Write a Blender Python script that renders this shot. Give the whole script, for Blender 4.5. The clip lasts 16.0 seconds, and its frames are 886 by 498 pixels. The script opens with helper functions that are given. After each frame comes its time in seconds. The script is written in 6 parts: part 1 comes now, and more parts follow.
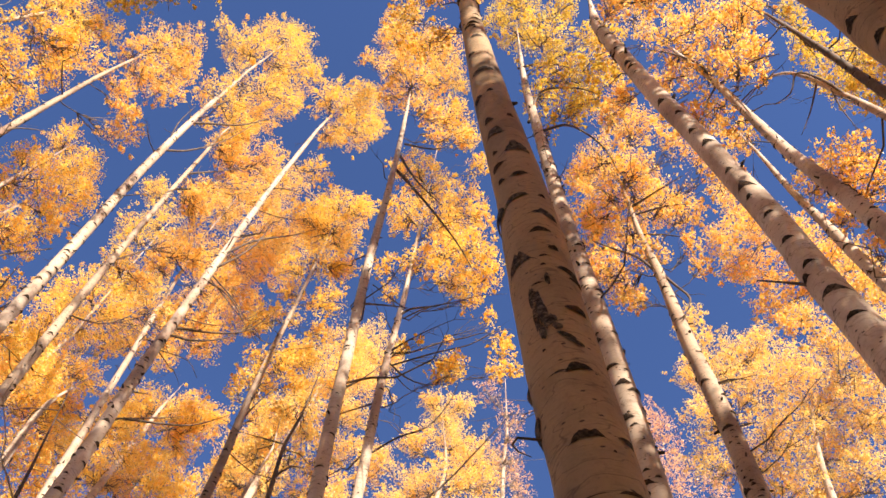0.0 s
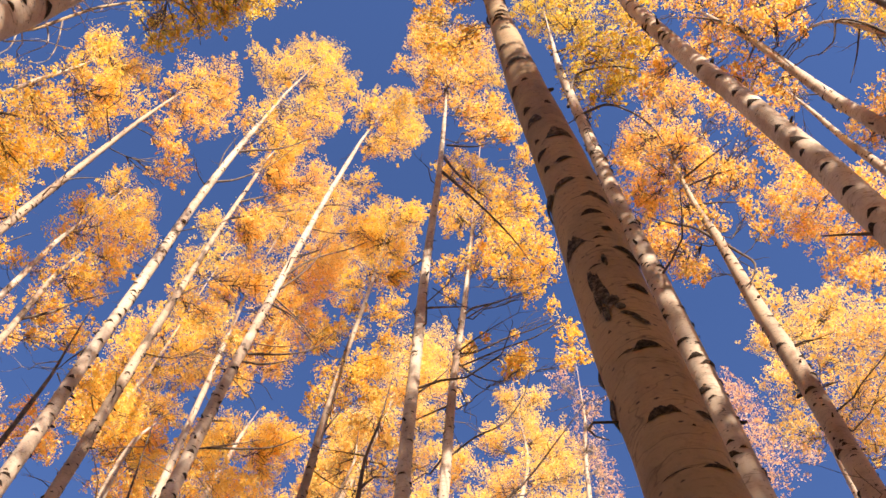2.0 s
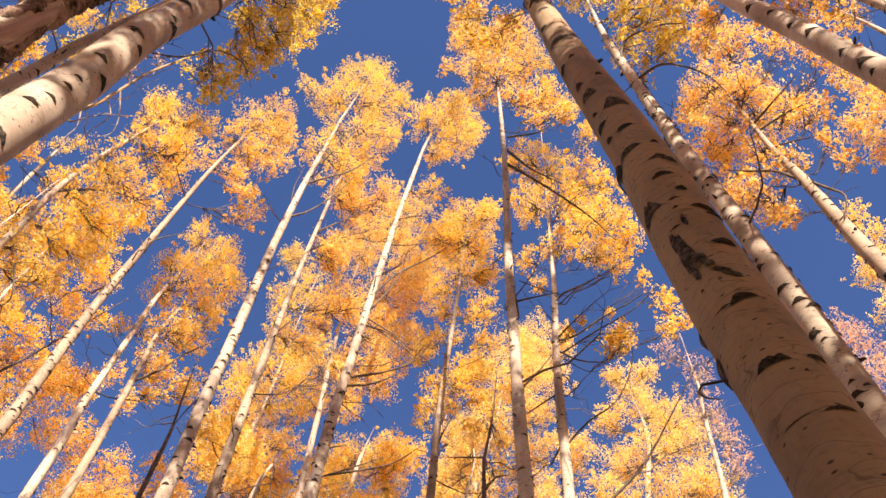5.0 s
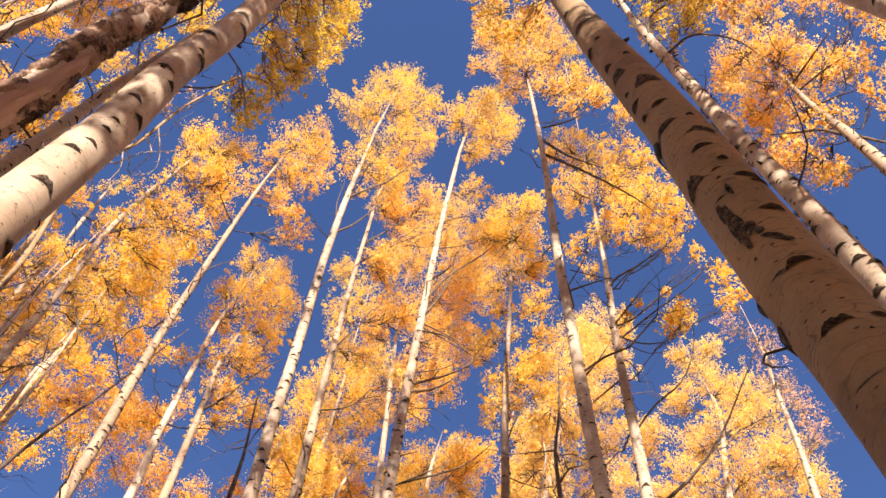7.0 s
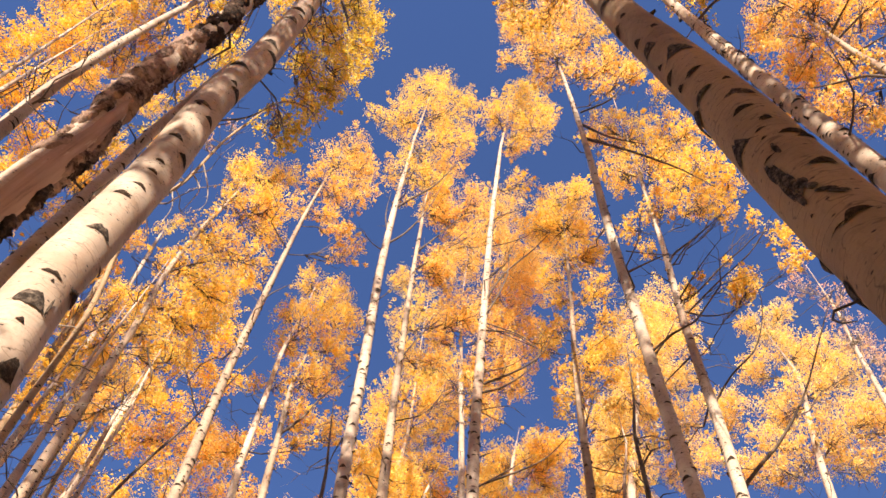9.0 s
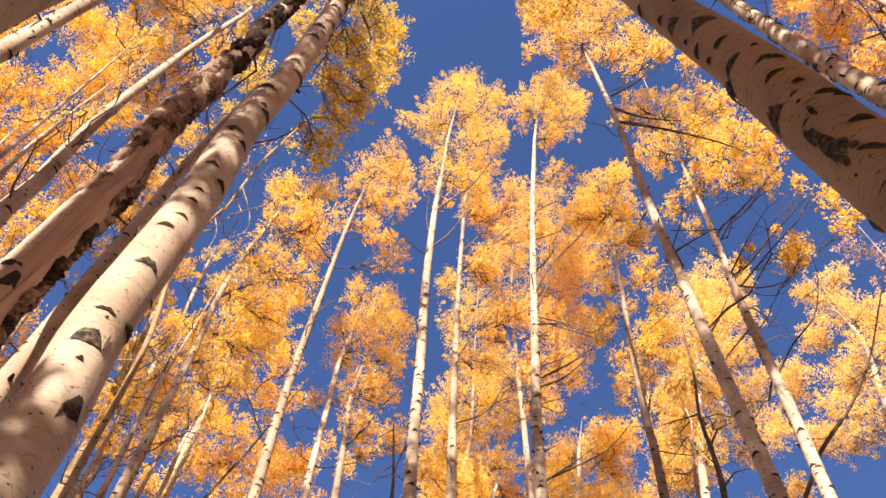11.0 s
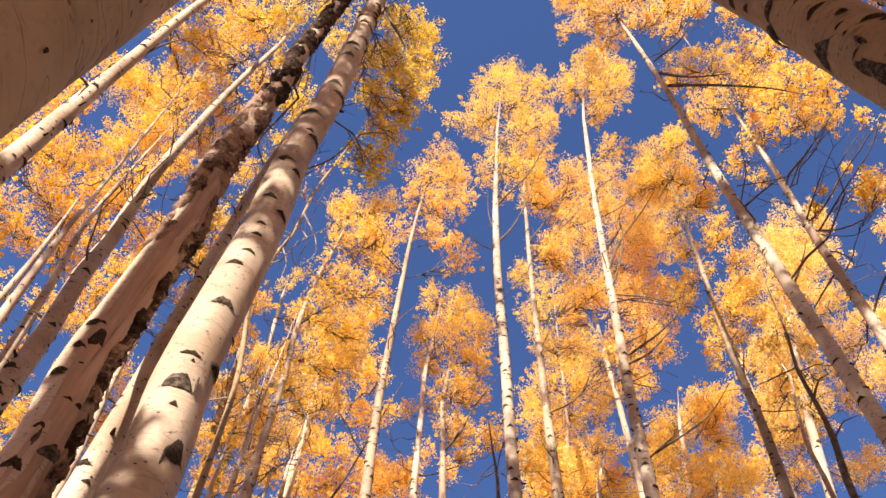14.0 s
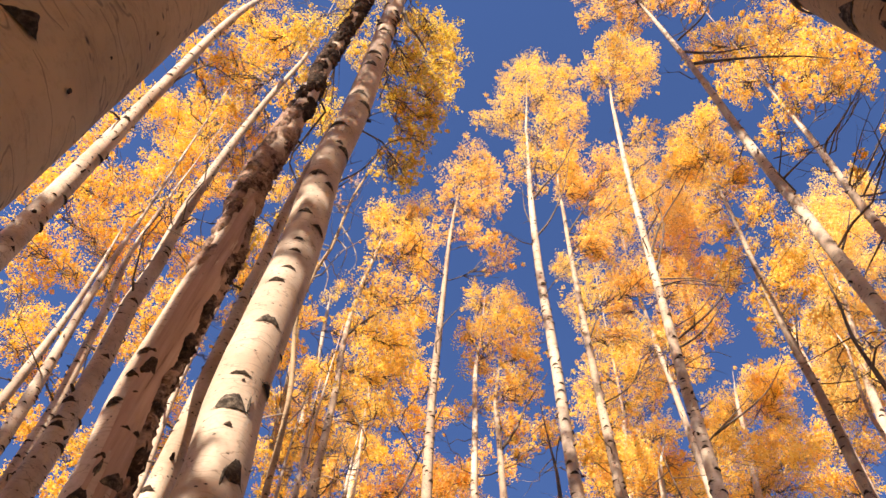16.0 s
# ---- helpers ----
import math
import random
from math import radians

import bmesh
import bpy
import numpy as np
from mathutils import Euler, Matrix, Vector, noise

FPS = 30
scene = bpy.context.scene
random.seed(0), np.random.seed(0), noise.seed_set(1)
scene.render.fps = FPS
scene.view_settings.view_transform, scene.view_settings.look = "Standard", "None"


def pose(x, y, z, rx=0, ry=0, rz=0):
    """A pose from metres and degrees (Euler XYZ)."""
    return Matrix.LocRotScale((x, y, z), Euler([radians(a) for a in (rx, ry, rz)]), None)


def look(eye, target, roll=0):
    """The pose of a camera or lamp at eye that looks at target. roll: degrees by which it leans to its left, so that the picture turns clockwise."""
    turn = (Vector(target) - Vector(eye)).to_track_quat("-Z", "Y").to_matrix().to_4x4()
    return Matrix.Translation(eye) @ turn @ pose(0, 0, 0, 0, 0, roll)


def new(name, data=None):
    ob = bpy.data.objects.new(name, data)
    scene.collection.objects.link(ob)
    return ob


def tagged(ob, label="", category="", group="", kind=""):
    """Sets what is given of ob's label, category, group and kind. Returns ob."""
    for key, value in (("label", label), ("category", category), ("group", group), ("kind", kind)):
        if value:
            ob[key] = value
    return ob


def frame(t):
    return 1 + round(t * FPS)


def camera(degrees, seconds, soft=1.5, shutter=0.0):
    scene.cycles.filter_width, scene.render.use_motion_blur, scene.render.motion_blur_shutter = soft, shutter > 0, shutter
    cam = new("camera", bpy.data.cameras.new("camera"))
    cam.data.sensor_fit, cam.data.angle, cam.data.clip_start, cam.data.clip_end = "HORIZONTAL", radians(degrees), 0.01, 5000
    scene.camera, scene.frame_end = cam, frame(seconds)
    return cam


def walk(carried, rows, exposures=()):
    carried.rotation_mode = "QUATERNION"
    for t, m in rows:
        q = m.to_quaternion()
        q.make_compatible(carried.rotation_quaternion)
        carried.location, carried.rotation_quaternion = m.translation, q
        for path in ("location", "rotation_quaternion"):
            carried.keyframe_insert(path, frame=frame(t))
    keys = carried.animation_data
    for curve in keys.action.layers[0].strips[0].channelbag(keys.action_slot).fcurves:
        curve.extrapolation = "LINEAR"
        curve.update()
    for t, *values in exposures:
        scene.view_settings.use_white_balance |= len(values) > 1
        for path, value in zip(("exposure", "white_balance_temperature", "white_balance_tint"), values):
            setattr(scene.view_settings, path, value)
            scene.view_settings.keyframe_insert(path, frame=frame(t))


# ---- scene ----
# ---- camera and walk ----
cam = camera(53.6, 16.0, soft=1.58)
# the walk: seconds, heading to the left, elevation, roll (degrees), eye
WALK = [
    (0.0, -29.43, 66.21, 3.49, -0.053, -0.008, 1.499),
    (0.5, -27.28, 66.16, 3.71, -0.050, -0.008, 1.499),
    (1.0, -25.00, 66.09, 3.98, -0.046, -0.007, 1.499),
    (1.5, -22.70, 66.00, 4.31, -0.042, -0.007, 1.499),
    (2.0, -20.46, 65.91, 4.63, -0.039, -0.006, 1.499),
    (2.5, -18.33, 65.83, 4.91, -0.035, -0.005, 1.499),
    (3.0, -15.99, 65.74, 5.15, -0.032, -0.005, 1.499),
    (3.5, -13.66, 65.64, 5.36, -0.028, -0.004, 1.499),
    (4.0, -11.54, 65.54, 5.48, -0.025, -0.004, 1.499),
    (6.5, -2.04, 65.17, 6.20, -0.007, -0.001, 1.500),
    (7.0, -0.09, 65.09, 6.25, -0.004, -0.001, 1.500),
    (7.5, 2.00, 65.00, 6.28, 0.000, 0.000, 1.500),
    (8.0, 4.12, 64.91, 6.32, 0.004, 0.001, 1.500),
    (8.5, 6.26, 64.80, 6.40, 0.007, 0.001, 1.500),
    (9.0, 8.21, 64.76, 6.51, 0.011, 0.002, 1.500),
    (11.5, 16.56, 64.34, 6.77, 0.028, 0.004, 1.501),
    (12.0, 18.18, 64.22, 6.73, 0.032, 0.005, 1.501),
    (12.5, 19.91, 64.10, 6.70, 0.035, 0.005, 1.501),
    (13.0, 21.67, 63.99, 6.69, 0.039, 0.006, 1.501),
    (13.5, 23.39, 63.89, 6.69, 0.042, 0.007, 1.501),
    (14.0, 25.08, 63.82, 6.70, 0.046, 0.007, 1.501),
    (14.5, 26.69, 63.75, 6.76, 0.050, 0.008, 1.501),
    (15.0, 28.24, 63.68, 6.86, 0.053, 0.008, 1.501),
    (15.5, 29.65, 63.63, 6.93, 0.057, 0.009, 1.501),
    (16.0, 30.95, 63.57, 6.89, 0.060, 0.009, 1.501),
]

rows = []
for t, heading, rise, lean, ex, ey, ez in WALK:
    a, e = radians(heading), radians(rise)
    rows.append((t, look((ex, ey, ez), (ex - math.sin(a) * math.cos(e), ey + math.cos(a) * math.cos(e), ez + math.sin(e)), lean)))
walk(cam, rows, [(0.0, 1.53, 6800, 12), (16.0, 1.53, 6800, 12)])

# ---- world and sun ----
SUN_LEFT, SUN_RISE = 180, 33
world = bpy.data.worlds.new("clear_sky")
scene.world = world
world.use_nodes = True
wn = world.node_tree
sky = wn.nodes.new("ShaderNodeTexSky")
sky.sky_type = "NISHITA"
sky.sun_disc = False
sky.sun_elevation = radians(SUN_RISE)
sky.sun_rotation = radians(-SUN_LEFT)
sky.altitude = 2800
sky.air_density, sky.dust_density, sky.ozone_density = 1.0, 0.0, 6.0
bg = wn.nodes["Background"]
bg.inputs["Strength"].default_value = 0.071
deep = wn.nodes.new("ShaderNodeMix")
deep.data_type, deep.blend_type = "RGBA", "MULTIPLY"
deep.inputs[0].default_value = 1.0
deep.inputs[7].default_value = (1.03, 1.03, 1.2, 1)
wn.links.new(sky.outputs["Color"], deep.inputs[6])
wn.links.new(deep.outputs[2], bg.inputs["Color"])
lamp = bpy.data.lights.new("sun", "SUN")
lamp.energy, lamp.angle, lamp.color = 5.0, radians(0.53), (1.0, 0.90, 0.76)
sun = new("sun", lamp)
a, e = radians(SUN_LEFT), radians(SUN_RISE)
sun.matrix_world = look((-math.sin(a) * math.cos(e) * 60, math.cos(a) * math.cos(e) * 60, math.sin(e) * 60), (0, 0, 0))


# ---- materials ----
def material(name, rough=0.8):
    m = bpy.data.materials.new(name)
    m.use_nodes = True
    t = m.node_tree
    b = t.nodes["Principled BSDF"]
    b.inputs["Roughness"].default_value = rough
    return m, t, b


def node(t, kind, links=(), **values):
    n = t.nodes.new(kind)
    for k, v in values.items():
        n.inputs[k.replace("_", " ")].default_value = v
    for src, dst in links:
        t.links.new(src, n.inputs[dst])
    return n


def ramp(t, fac, stops):
    n = t.nodes.new("ShaderNodeValToRGB")
    t.links.new(fac, n.inputs["Fac"])
    el = n.color_ramp.elements
    while len(el) < len(stops):
        el.new(0.5)
    for s, (p, c) in zip(el, stops):
        s.position, s.color = p, (*c, 1)
    return n.outputs["Color"]


def mixed(t, fac, a, b, how="MIX"):
    n = t.nodes.new("ShaderNodeMix")
    n.data_type, n.blend_type = "RGBA", how
    for v, i in ((fac, 0), (a, 6), (b, 7)):
        if isinstance(v, (int, float)):
            n.inputs[i].default_value = v
        elif isinstance(v, tuple):
            n.inputs[i].default_value = (*v, 1)
        else:
            t.links.new(v, n.inputs[i])
    return n.outputs[2]


def bark(name, pale, tan, grime, rough_bark=0.0):
    """Aspen bark: u runs round the trunk and v along it, both in metres."""
    m, t, b = material(name, 0.75)
    b.inputs["Specular IOR Level"].default_value = 0.25
    uv = node(t, "ShaderNodeUVMap").outputs["UV"]
    obj = node(t, "ShaderNodeTexCoord").outputs["Object"]
    big = node(t, "ShaderNodeTexNoise", [(obj, "Vector")], Scale=1.3, Detail=4.0, Roughness=0.6)
    col = ramp(t, big.outputs["Fac"], [(0.38, tan), (0.54, pale), (0.75, (pale[0] * 1.08, pale[1] * 1.05, pale[2]))])
    # fine lines round the trunk
    mp = node(t, "ShaderNodeMapping", [(uv, "Vector")], Scale=(5.0, 60.0, 1.0))
    line = node(t, "ShaderNodeTexNoise", [(mp.outputs["Vector"], "Vector")], Scale=1.0, Detail=5.0, Roughness=0.65)
    col = mixed(t, ramp(t, line.outputs["Fac"], [(0.56, (0, 0, 0)), (0.74, (0.55, 0.55, 0.55))]), col, grime)
    # short dark lenticels
    mp2 = node(t, "ShaderNodeMapping", [(uv, "Vector")], Scale=(16.0, 46.0, 1.0))
    v2 = node(t, "ShaderNodeTexVoronoi", [(mp2.outputs["Vector"], "Vector")], Scale=1.0, Randomness=1.0)
    cell = node(t, "ShaderNodeTexWhiteNoise", [(v2.outputs["Color"], "Vector")])
    gate = node(t, "ShaderNodeMath", [(cell.outputs["Value"], 0)])
    gate.operation = "GREATER_THAN"
    gate.inputs[1].default_value = 0.86
    spot = ramp(t, v2.outputs["Distance"], [(0.16, (1, 1, 1)), (0.30, (0, 0, 0))])
    both = mixed(t, 1.0, spot, gate.outputs["Value"], "MULTIPLY")
    col = mixed(t, both, col, (0.05, 0.035, 0.028))
    # thin creases that wander round the trunk
    mp4 = node(t, "ShaderNodeMapping", [(uv, "Vector")], Scale=(1.6, 7.0, 1.0))
    wander = node(t, "ShaderNodeTexNoise", [(mp4.outputs["Vector"], "Vector")], Scale=1.0, Detail=2.5, Roughness=0.5)
    col = mixed(t, ramp(t, wander.outputs["Fac"], [(0.0, (0, 0, 0)), (0.492, (0, 0, 0)), (0.5, (0.7, 0.7, 0.7)), (0.508, (0, 0, 0))]), col, grime)
    # grain and grey-brown weathering
    fine = node(t, "ShaderNodeTexNoise", [(obj, "Vector")], Scale=38.0, Detail=6.0, Roughness=0.7)
    col = mixed(t, ramp(t, fine.outputs["Fac"], [(0.5, (0, 0, 0)), (0.8, (0.45, 0.45, 0.45))]), col, grime)
    height = node(t, "ShaderNodeMath", [(line.outputs["Fac"], 0), (fine.outputs["Fac"], 1)])
    if rough_bark:
        mp3 = node(t, "ShaderNodeMapping", [(uv, "Vector")], Scale=(3.0, 1.6, 1.0))
        v3 = node(t, "ShaderNodeTexNoise", [(mp3.outputs["Vector"], "Vector")], Scale=2.0, Detail=8.0, Roughness=0.72)
        col = mixed(t, ramp(t, v3.outputs["Fac"], [(0.46, (1, 1, 1)), (0.54, (0, 0, 0))]), col, (0.045, 0.028, 0.02))
    tone = node(t, "ShaderNodeObjectInfo").outputs["Random"]
    col = mixed(t, 1.0, col, ramp(t, tone, [(0.0, (0.76, 0.74, 0.72)), (1.0, (1.08, 1.06, 1.04))]), "MULTIPLY")
    t.links.new(col, b.inputs["Base Color"])
    bump = node(t, "ShaderNodeBump", [(height.outputs[0], "Height")], Strength=0.35 + rough_bark, Distance=0.006)
    t.links.new(bump.outputs["Normal"], b.inputs["Normal"])
    return m


def leaf(name, stops, glow):
    """Thin leaf: light on its face and through it; every leaf has its own tone."""
    m, t, b = material(name, 0.5)
    isl = node(t, "ShaderNodeNewGeometry").outputs["Random Per Island"]
    obj = node(t, "ShaderNodeTexCoord").outputs["Object"]
    clump = node(t, "ShaderNodeTexNoise", [(obj, "Vector")], Scale=1.1, Detail=3.0, Roughness=0.6)
    own = node(t, "ShaderNodeMath", [(isl, 0), (clump.outputs["Fac"], 1)])
    half = node(t, "ShaderNodeMath", [(own.outputs[0], 0)])
    half.operation = "MULTIPLY"
    half.inputs[1].default_value = 0.5
    col = ramp(t, half.outputs[0], stops)
    t.links.new(col, b.inputs["Base Color"])
    b.inputs["Specular IOR Level"].default_value = 0.3
    tr = node(t, "ShaderNodeBsdfTranslucent")
    t.links.new(mixed(t, 0.5, col, glow), tr.inputs["Color"])
    mx = node(t, "ShaderNodeMixShader", [(b.outputs[0], 1), (tr.outputs[0], 2)], Fac=0.48)
    t.links.new(mx.outputs[0], t.nodes["Material Output"].inputs["Surface"])
    return m


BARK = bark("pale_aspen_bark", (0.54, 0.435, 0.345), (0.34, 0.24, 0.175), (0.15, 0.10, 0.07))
# tan bark toned down for near trunks in shade; BARK_SUN is the lit copy
BARK_NEAR = bark("tan_shade_aspen_bark", (0.37, 0.255, 0.145), (0.25, 0.165, 0.092), (0.10, 0.062, 0.041))
BARK_SUN = bark("white_sunlit_aspen_bark", (0.53, 0.42, 0.335), (0.40, 0.29, 0.215), (0.17, 0.115, 0.08))
# darker bark that carries the shade on trunks D, Gb, I, J, J3 and Q
BARK_SHADED = bark("shaded_brown_aspen_bark", (0.43, 0.325, 0.24), (0.28, 0.19, 0.135), (0.12, 0.08, 0.055))
SCAR, st, sb = material("black_bark_scar", 0.95)
sb.inputs["Specular IOR Level"].default_value = 0.08
sn = node(st, "ShaderNodeTexNoise", [(node(st, "ShaderNodeTexCoord").outputs["Object"], "Vector")], Scale=70.0, Detail=8.0, Roughness=0.75)
st.links.new(ramp(st, sn.outputs["Fac"], [(0.34, (0.016, 0.011, 0.009)), (0.52, (0.045, 0.03, 0.022)), (0.66, (0.11, 0.075, 0.053)), (0.8, (0.26, 0.18, 0.125))]), sb.inputs["Base Color"])
st.links.new(node(st, "ShaderNodeBump", [(sn.outputs["Fac"], "Height")], Strength=0.8, Distance=0.008).outputs["Normal"], sb.inputs["Normal"])
CARVED, vt, vb = material("torn_grey_bark", 0.95)
vb.inputs["Specular IOR Level"].default_value = 0.08
vn = node(vt, "ShaderNodeTexNoise", [(node(vt, "ShaderNodeTexCoord").outputs["Object"], "Vector")], Scale=34.0, Detail=7.0, Roughness=0.7)
vt.links.new(ramp(vt, vn.outputs["Fac"], [(0.36, (0.02, 0.015, 0.012)), (0.48, (0.055, 0.042, 0.034)), (0.58, (0.13, 0.10, 0.08)), (0.72, (0.27, 0.20, 0.145))]), vb.inputs["Base Color"])
vt.links.new(node(vt, "ShaderNodeBump", [(vn.outputs["Fac"], "Height")], Strength=1.0, Distance=0.012).outputs["Normal"], vb.inputs["Normal"])
CANKER, ct, cb = material("scabby_dark_bark", 0.9)
cb.inputs["Specular IOR Level"].default_value = 0.1
canker_at = node(ct, "ShaderNodeTexCoord").outputs["Object"]
cn = node(ct, "ShaderNodeTexNoise", [(canker_at, "Vector")], Scale=16.0, Detail=8.0, Roughness=0.7)
canker_dark = ramp(ct, cn.outputs["Fac"], [(0.38, (0.014, 0.009, 0.007)), (0.46, (0.06, 0.035, 0.026)), (0.54, (0.17, 0.105, 0.08)), (0.66, (0.40, 0.27, 0.21))])
cp = node(ct, "ShaderNodeTexNoise", [(canker_at, "Vector")], Scale=4.5, Detail=5.0, Roughness=0.6)
canker_pale = ramp(ct, cn.outputs["Fac"], [(0.34, (0.05, 0.03, 0.022)), (0.44, (0.27, 0.17, 0.125)), (0.7, (0.44, 0.30, 0.225))])
ct.links.new(mixed(ct, ramp(ct, cp.outputs["Fac"], [(0.46, (0, 0, 0)), (0.56, (1, 1, 1))]), canker_dark, canker_pale), cb.inputs["Base Color"])
ct.links.new(node(ct, "ShaderNodeBump", [(cn.outputs["Fac"], "Height")], Strength=1.0, Distance=0.02).outputs["Normal"], cb.inputs["Normal"])
# dark split bark, darker still to carry the shade on the upper trunk
CANKER_DARK, ot, dark_shader = material("dark_shaded_split_bark", 0.95)
dark_shader.inputs["Specular IOR Level"].default_value = 0.08
on = node(ot, "ShaderNodeTexNoise", [(node(ot, "ShaderNodeTexCoord").outputs["Object"], "Vector")], Scale=14.0, Detail=8.0, Roughness=0.7)
ot.links.new(ramp(ot, on.outputs["Fac"], [(0.38, (0.012, 0.008, 0.006)), (0.52, (0.05, 0.03, 0.022)), (0.62, (0.13, 0.085, 0.062)), (0.74, (0.36, 0.25, 0.19))]), dark_shader.inputs["Base Color"])
ot.links.new(node(ot, "ShaderNodeBump", [(on.outputs["Fac"], "Height")], Strength=1.0, Distance=0.02).outputs["Normal"], dark_shader.inputs["Normal"])
BARE, wt, wb = material("bare_pink_wood", 0.7)
wb.inputs["Specular IOR Level"].default_value = 0.2
wo = node(wt, "ShaderNodeTexCoord").outputs["Object"]
wm = node(wt, "ShaderNodeMapping", [(wo, "Vector")], Scale=(30.0, 30.0, 1.4))
wg = node(wt, "ShaderNodeTexNoise", [(wm.outputs["Vector"], "Vector")], Scale=1.0, Detail=6.0, Roughness=0.65)
ws = node(wt, "ShaderNodeTexNoise", [(wo, "Vector")], Scale=3.0, Detail=4.0)
wood = ramp(wt, wg.outputs["Fac"], [(0.30, (0.15, 0.085, 0.06)), (0.40, (0.32, 0.20, 0.15)), (0.58, (0.40, 0.265, 0.205)), (0.75, (0.47, 0.33, 0.26))])
wt.links.new(mixed(wt, ramp(wt, ws.outputs["Fac"], [(0.5, (0, 0, 0)), (0.75, (0.5, 0.5, 0.5))]), wood, (0.24, 0.15, 0.11)), wb.inputs["Base Color"])
wt.links.new(node(wt, "ShaderNodeBump", [(wg.outputs["Fac"], "Height")], Strength=0.5, Distance=0.006).outputs["Normal"], wb.inputs["Normal"])
TWIG, tt, tb = material("brown_twig_bark", 0.85)
tn = node(tt, "ShaderNodeTexNoise", [(node(tt, "ShaderNodeTexCoord").outputs["Object"], "Vector")], Scale=9.0, Detail=5.0)
tt.links.new(ramp(tt, tn.outputs["Fac"], [(0.3, (0.05, 0.03, 0.02)), (0.6, (0.11, 0.07, 0.045)), (0.8, (0.22, 0.15, 0.10))]), tb.inputs["Base Color"])
GREY, gt, gb = material("bleached_dead_wood", 0.85)
gn = node(gt, "ShaderNodeTexNoise", [(node(gt, "ShaderNodeTexCoord").outputs["Object"], "Vector")], Scale=7.0, Detail=5.0)
gt.links.new(ramp(gt, gn.outputs["Fac"], [(0.3, (0.12, 0.08, 0.06)), (0.55, (0.30, 0.23, 0.18)), (0.75, (0.50, 0.41, 0.34))]), gb.inputs["Base Color"])
LEAF = {
    "gold": leaf("golden_leaf", [(0.2, (0.66, 0.34, 0.05)), (0.42, (0.90, 0.545, 0.095)), (0.6, (0.95, 0.66, 0.14)), (0.8, (0.95, 0.79, 0.32))], (1.0, 0.685, 0.095)),
    "orange": leaf("orange_leaf", [(0.2, (0.62, 0.28, 0.05)), (0.42, (0.88, 0.53, 0.11)), (0.6, (0.94, 0.65, 0.18)), (0.8, (0.95, 0.74, 0.32))], (1.0, 0.63, 0.12)),
    "olive": leaf("yellow_green_leaf", [(0.2, (0.42, 0.255, 0.03)), (0.42, (0.72, 0.475, 0.06)), (0.6, (0.82, 0.59, 0.09)), (0.8, (0.82, 0.72, 0.25))], (0.95, 0.67, 0.07)),
    "pale": leaf("pale_gold_leaf", [(0.2, (0.64, 0.36, 0.08)), (0.42, (0.88, 0.575, 0.15)), (0.6, (0.94, 0.69, 0.22)), (0.8, (0.96, 0.83, 0.42))], (1.0, 0.70, 0.16)),
    "amber": leaf("amber_leaf", [(0.2, (0.60, 0.29, 0.025)), (0.42, (0.87, 0.50, 0.055)), (0.6, (0.93, 0.61, 0.085)), (0.8, (0.94, 0.74, 0.22))], (1.0, 0.63, 0.055)),
    "bare": leaf("faded_pink_leaf", [(0.2, (0.50, 0.26, 0.14)), (0.5, (0.72, 0.44, 0.26)), (0.8, (0.80, 0.58, 0.42))], (0.95, 0.55, 0.3)),
}
WORDS = {"gold": "golden", "pale": "pale golden", "amber": "amber", "orange": "orange", "olive": "yellow-green", "bare": "half-bare pinkish"}
SOIL, lt, lb = material("leaf_litter_ground", 0.95)
lo = node(lt, "ShaderNodeTexCoord").outputs["Object"]
l1 = node(lt, "ShaderNodeTexNoise", [(lo, "Vector")], Scale=0.35, Detail=6.0)
l2 = node(lt, "ShaderNodeTexVoronoi", [(lo, "Vector")], Scale=16.0)
l3 = node(lt, "ShaderNodeTexWhiteNoise", [(l2.outputs["Color"], "Vector")])
leafy = ramp(lt, l3.outputs["Value"], [(0.0, (0.16, 0.09, 0.03)), (0.45, (0.34, 0.20, 0.05)), (0.75, (0.55, 0.34, 0.07)), (1.0, (0.66, 0.46, 0.12))])
lt.links.new(mixed(lt, ramp(lt, l1.outputs["Fac"], [(0.4, (0.15, 0.15, 0.15)), (0.6, (0.85, 0.85, 0.85))]), (0.09, 0.075, 0.035), leafy), lb.inputs["Base Color"])
lt.links.new(node(lt, "ShaderNodeBump", [(l2.outputs["Distance"], "Height")], Strength=0.6, Distance=0.03).outputs["Normal"], lb.inputs["Normal"])


# ---- ground ----
def ground_height(x, y):
    d = math.hypot(x, y)
    return (noise.noise((x * 0.12, y * 0.12, 3.0)) * 0.5 + noise.noise((x * 0.6, y * 0.6, 8.0)) * 0.05) * min(1.0, d / 14)


def build_ground():
    rings = [0.0] + [0.8 * 1.16 ** k for k in range(58)]
    n = 64
    verts, faces = [], []
    for r in rings:
        for k in range(n):
            a = 2 * math.pi * k / n
            x, y = r * math.cos(a), r * math.sin(a)
            verts.append((x, y, ground_height(x, y) if r < 150 else 0.0))
    for i in range(len(rings) - 1):
        for k in range(n):
            faces.append((i * n + k, (i + 1) * n + k, (i + 1) * n + (k + 1) % n, i * n + (k + 1) % n))
    me = bpy.data.meshes.new("ground")
    me.from_pydata(verts, [], faces)
    me.materials.append(SOIL)
    me.polygons.foreach_set("use_smooth", [True] * len(faces))
    ob = new("ground", me)
    return tagged(ob, "forest floor of brown soil strewn with fallen yellow leaves", "ground", kind="structure")


build_ground()


